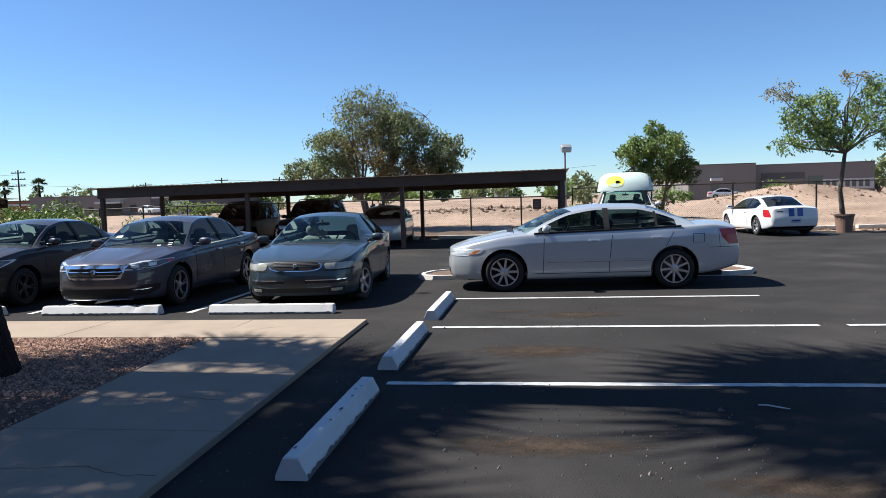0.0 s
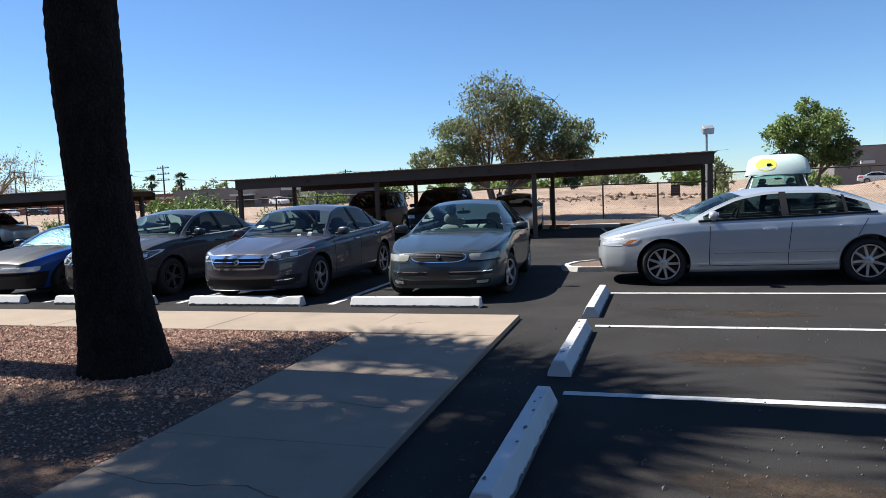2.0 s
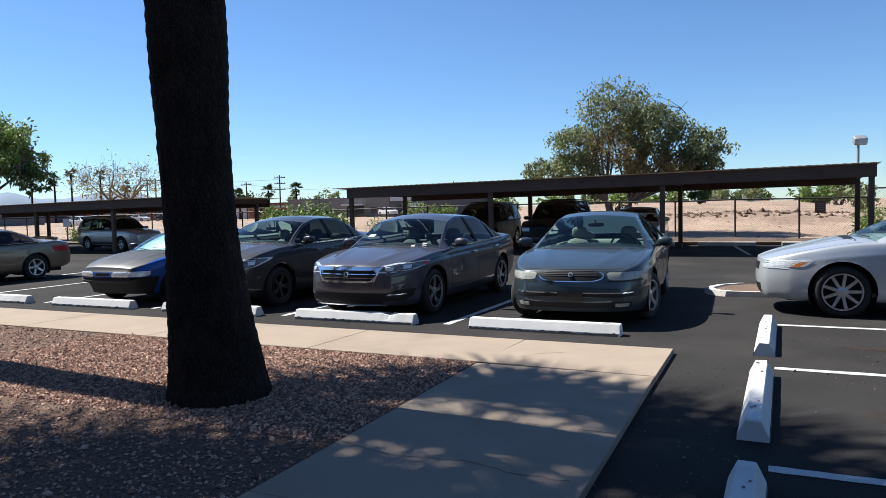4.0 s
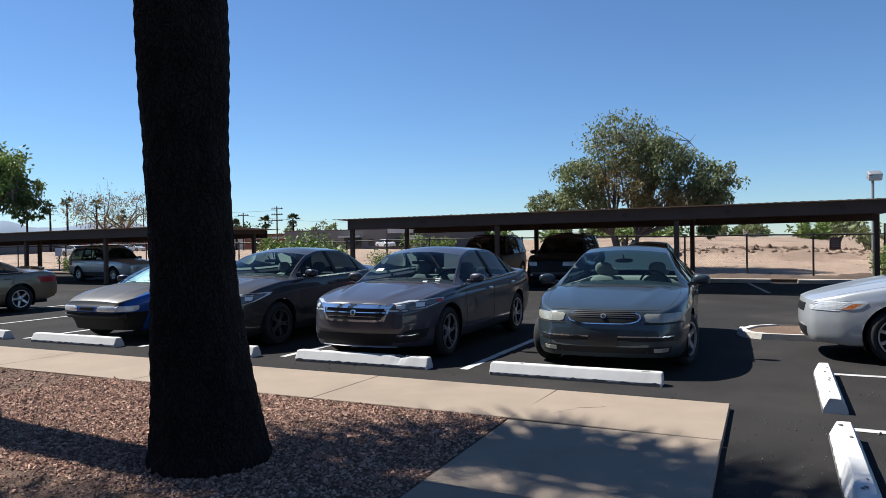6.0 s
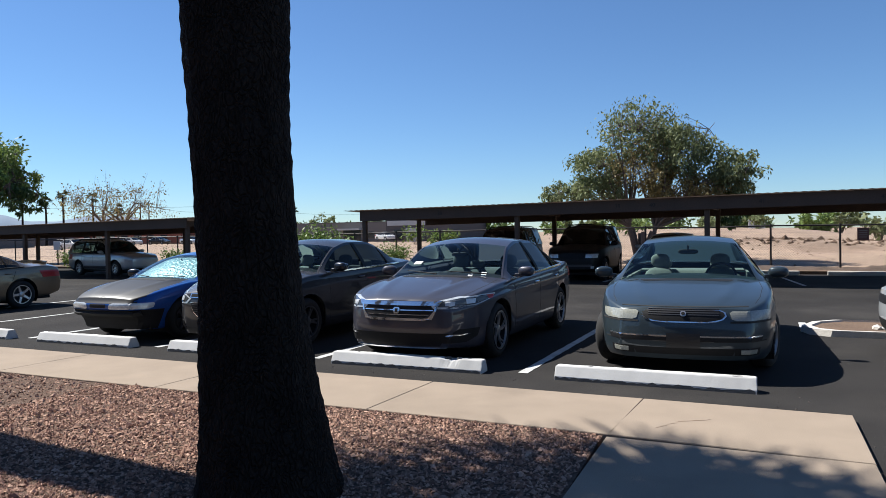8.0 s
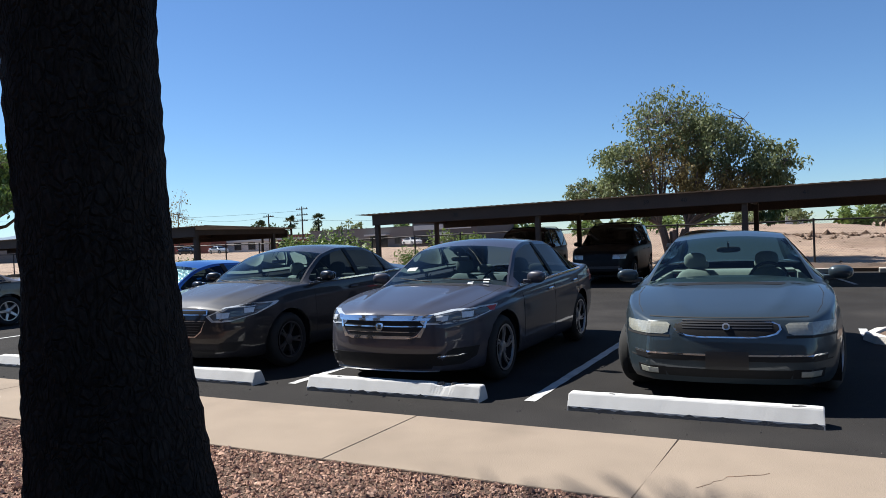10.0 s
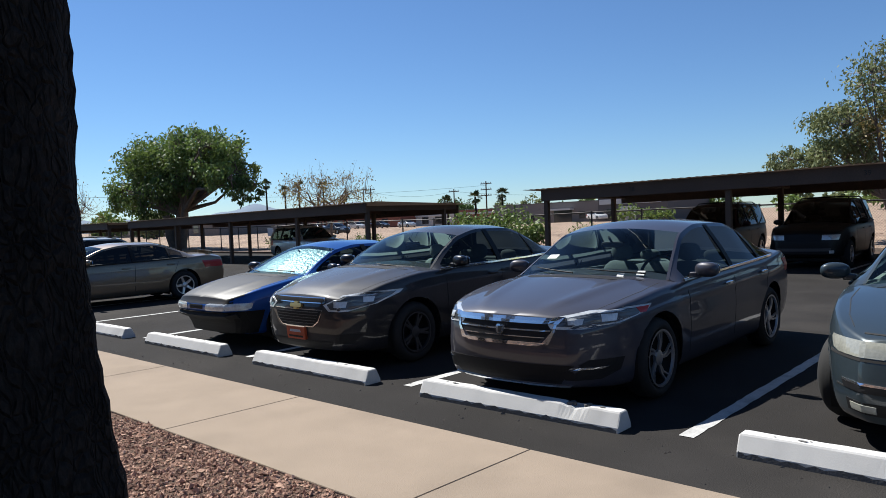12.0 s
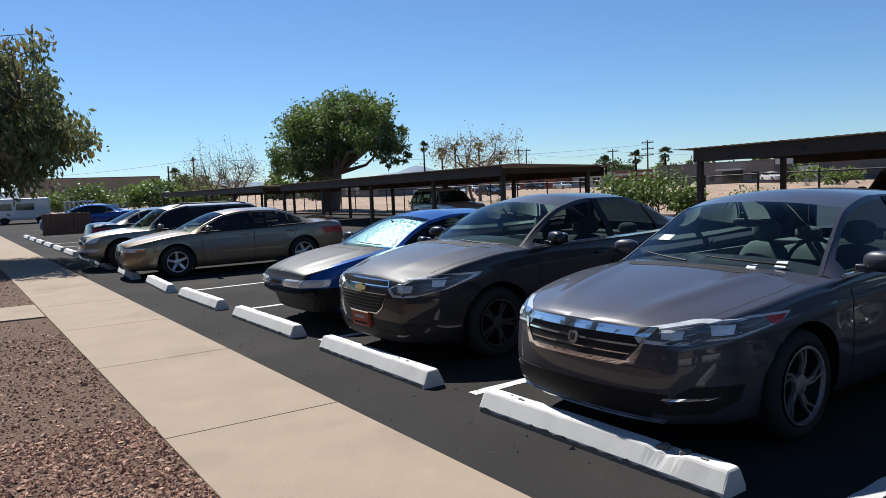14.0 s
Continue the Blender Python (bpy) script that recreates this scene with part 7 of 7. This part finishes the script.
# things at the lot's far end: a brown enclosure, a white rack, a motorhome
enc = thing("wooden_enclosure", "low red-brown board enclosure beside the parked cars", "enclosure", pose(-42, 11.9, 0))
BOARD = mat("red_brown_boards", (0.16, 0.075, 0.045), 0.8, vary=0.2, scale=4, fine=30)
for k in range(11):
    part("board", box(bmesh.new(), (-0.05, -1.05 + 0.19 * k, 0), (0.05, -0.87 + 0.19 * k, 1.0 - 0.02 * (k % 2)), 0.008), BOARD, enc)
sgn2 = thing("notice_board", "white notice on a post by the dirt field", "sign", pose(-38, 29.4, 0))
part("plate", box(bmesh.new(), (-0.26, -0.02, 0.92), (0.26, 0.01, 1.38), 0.005), WHITE, sgn2)
part("post", box(bmesh.new(), (-0.03, 0.012, 0), (0.03, 0.06, 1.36), 0.005), FENCEPOST, sgn2)
stick = tagged(link("twig", tube(bmesh.new(), [(-0.10, 0.03, 0.006), (-0.03, 0.01, 0.012), (0.05, -0.015, 0.008), (0.10, -0.03, 0.006)], [0.004, 0.006, 0.006, 0.003], 6), WHITE), "pale dry twig lying on the asphalt", "twig")
stick.matrix_basis = pose(1.82, 5.62, 0, 0, 0, -10)
rk = thing("ladder_rack", "white slatted rack above the brown enclosure", "rack", pose(-43.2, 12.6, 0))
for k in range(7):
    bm = bmesh.new(); box(bm, (0, -0.6 + 0.2 * k, 0.95), (0.04, -0.52 + 0.2 * k, 1.52), 0.005); part("slat", bm, WHITE, rk)
for z in (0.93, 1.5):
    bm = bmesh.new(); box(bm, (-0.02, -0.66, z), (0.06, 0.78, z + 0.06), 0.005); part("rail", bm, WHITE, rk)
for y in (-0.62, 0.7):
    bm = bmesh.new(); box(bm, (-0.02, y, 0), (0.06, y + 0.08, 0.95), 0.005); part("leg", bm, WHITE, rk)
bm = bmesh.new(); box(bm, (-0.02, 0.85, 0.9), (0.05, 1.9, 1.34), 0.01); part("panel", bm, WHITE, rk)
bm = bmesh.new(); box(bm, (-0.02, 1.3, 0.0), (0.05, 1.4, 0.9), 0.005); part("leg", bm, WHITE, rk)
rv_ = thing("motorhome", "white motorhome parked at the lot's far end", "motorhome", pose(-66, 12.2, 0))
bm = bmesh.new(); box(bm, (-4, -2.0, 0.3), (0, 1.7, 1.95), 0.18); part("body", bm, WHITEP, rv_, smooth=False)
for y0, y1 in ((-1.7, -0.9), (-0.6, 0.6)):
    bm = bmesh.new(); box(bm, (-0.02, y0, 1.05), (0.02, y1, 1.55), 0.01); part("window", bm, DARKGLASS, rv_)
for y in (-1.4, 1.0):
    bm = bmesh.new(); lathe(bm, [(0.0, 0.1), (0.2, 0.1), (0.34, 0.08), (0.36, 0.0), (0.34, -0.12), (0.0, -0.12)], 20)
    w_ob = part("wheel", bm, RUBBER, rv_); w_ob.location = (-0.1, y, 0.36)


def clods():
    """Heaps of broken earth and stones left on the field."""
    rng = np.random.default_rng(21)
    base = np.array([(1, 0, 0), (-1, 0, 0), (0, 1, 0), (0, -1, 0), (0, 0, 0.8), (0, 0, -0.5)], float)
    tri = np.array([(0, 2, 4), (2, 1, 4), (1, 3, 4), (3, 0, 4), (2, 0, 5), (1, 2, 5), (3, 1, 5), (0, 3, 5)])
    vs, fs, n = [], [], 0
    for count, x0, x1, y0, y1, s0, s1 in ((350, -9, 6, 41, 45, 0.04, 0.16), (700, -45, 22, 31, 44, 0.015, 0.06), (160, -40, 25, 44, 70, 0.03, 0.10), (300, 11, 24, 44, 54, 0.04, 0.12), (200, 8, 20, 27.2, 29.5, 0.04, 0.16)):
        for _ in range(count):
            x, y, s = rng.uniform(x0, x1), rng.uniform(y0, y1), rng.uniform(s0, s1)
            p = base * (s * rng.uniform(0.6, 1.4, 3)) + rng.normal(0, s * 0.2, (6, 3))
            vs.append(p + (x, y, land(x, y) + s * 0.1)); fs.append(tri + n); n += 6
    tagged(raw("earth_clods", np.concatenate(vs), np.concatenate(fs), SOIL), "broken brown clods and stones on the field", "clods", kind="stuff")



def earth_strip():
    """A low uneven bank of dark brown earth along the fence behind the carport."""
    # darker brown than SOIL on the verge around it
    m_ = mat("dark_brown_earth", (0.075, 0.050, 0.036), 0.95, vary=0.5, scale=3, fine=24, bump=0.03)
    vs, fs, nx, ny = [], [], 90, 9
    for i in range(nx + 1):
        x = -14 + 17 * i / nx
        for j in range(ny + 1):
            v = j / ny
            y = 27.9 + 0.3 * noise.noise(Vector((x * 0.6, 1, 0))) + 2.0 * v
            h = 0.20 + 0.12 * noise.noise(Vector((x * 0.7, v * 2, 4))) + 0.10 * noise.noise(Vector((x * 3, v * 6, 9)))
            vs.append((x, y, land(x, y) - 0.05 + h * math.sin(math.pi * v) ** 0.7 * min(1, i / 6, (nx - i) / 6)))
    fs = [(i * (ny + 1) + j, (i + 1) * (ny + 1) + j, (i + 1) * (ny + 1) + j + 1, i * (ny + 1) + j + 1) for i in range(nx) for j in range(ny)]
    tagged(raw("earth_bank", vs, fs, m_, smooth=True), "low bank of dark brown earth along the fence", "earth bank", kind="structure")


clods()
earth_strip()

car("slate grey saloon with clouded headlights and a black plate", pose(-3.37, 10.27, 0, 0, 0, 4.5), BUICK)
car("clean gunmetal grey saloon with a broad chrome grille", pose(-6.35, 9.98, 0, 0, 0, 0.3), ACCORD)
car("dusty charcoal saloon with an orange-red front plate", pose(-9.05, 10.05, 0, 0, 0, 0), CRUZE)
car("blue coupe with a black bonnet, its front bumper missing", pose(-11.2, 10.1, 0, 0, 0, 0), INTEGRA)
car("gold beige saloon with five-spoke wheels, parked askew", pose(-18.27, 9.72, 0, 0, 0, -3.4), PONTIAC)
car("silver beige sport utility car with roof rails", pose(-20.95, 9.45, 0, 0, 0, -3), SUVBEIGE, "suv")
car("dark blue-grey saloon parked tail to the walk", pose(-23.6, 14.2, 0, 0, 0, 178), dict(PLAIN, paint=SLATE, size=0.9, low=0.92))
car("silver saloon with nine-spoke wheels, side on", pose(-1.43, 12.83, 0, 0, 0, -86.4), SILVERCAR)
car("white coupe with two blue stripes on its tail", pose(7.85, 29.4, 0, 0, 0, 186), MONTE)
car("white raised-roof van with a sprayed yellow sun", pose(3.15, 25.6, 0, 0, 0, -5), VAN, "van")
car("maroon sport utility car with a roof rack, under the carport", pose(-10.65, 23.5, 0, 0, 0, 3), SUVRED, "suv", "cars under the carports")
car("black sport utility car with roof rails, under the carport", pose(-7.9, 23.3, 0, 0, 0, 2), SUVDARK, "suv", "cars under the carports")
car("silver saloon in the shade of the carport", pose(-5.25, 23.6, 0, 0, 0, 4), dict(PLAIN, paint=SILVER), "car", "cars under the carports")
car("silver station wagon with roof rails, under the far carport", pose(-25.0, 23.6, 0, 0, 0, 82), WAGON, "station wagon", "cars under the carports")
far = car("small blue hatchback far along the lot", pose(-44, 11, 0, 0, 0, -20), dict(PLAIN, paint=BLUE), "car", "cars far along the lot")
for lab, p, src in (("white saloon far along the lot", pose(-47.5, 11.5, 0, 0, 0, -18), WHITEP), ("dark saloon far along the lot", pose(-51, 12, 0, 0, 0, -18), BLACKP), ("silver saloon across the field", pose(-96, 100, 0.3, 0, 0, 80), SILVER), ("dark saloon across the field", pose(-104, 101, 0.3, 0, 0, 95), BLACKP), ("white saloon across the field", pose(-58, 103, 0.5, 0, 0, 60), WHITEP), ("maroon saloon across the field", pose(-79, 104, 0.4, 0, 0, 20), MAROON), ("silver saloon across the far field", pose(-120, 98, 0.3, 0, 0, 85), SILVER), ("white saloon across the far field", pose(-110, 100, 0.3, 0, 0, 90), WHITEP), ("dark saloon beyond the far carport", pose(-70, 62, 0.2, 0, 0, 85), BLACKP), ("white saloon beyond the far carport", pose(-77, 62, 0.2, 0, 0, 85), WHITEP), ("silver saloon beyond the tall fence", pose(26, 96, 0.4, 0, 0, 80), SILVER)):
    c = copy_thing(far, p)
    tagged(c, lab, group="cars across the field" if "field" in lab else "cars far along the lot")
    for o in c.children_recursive:
        if o.type == "MESH" and o.data.materials and o.data.materials[0] == BLUE:
            o.data = o.data.copy()
            o.data.materials[0] = src

# ---- walks and gravel, piece by piece ----
pavement()
stones()
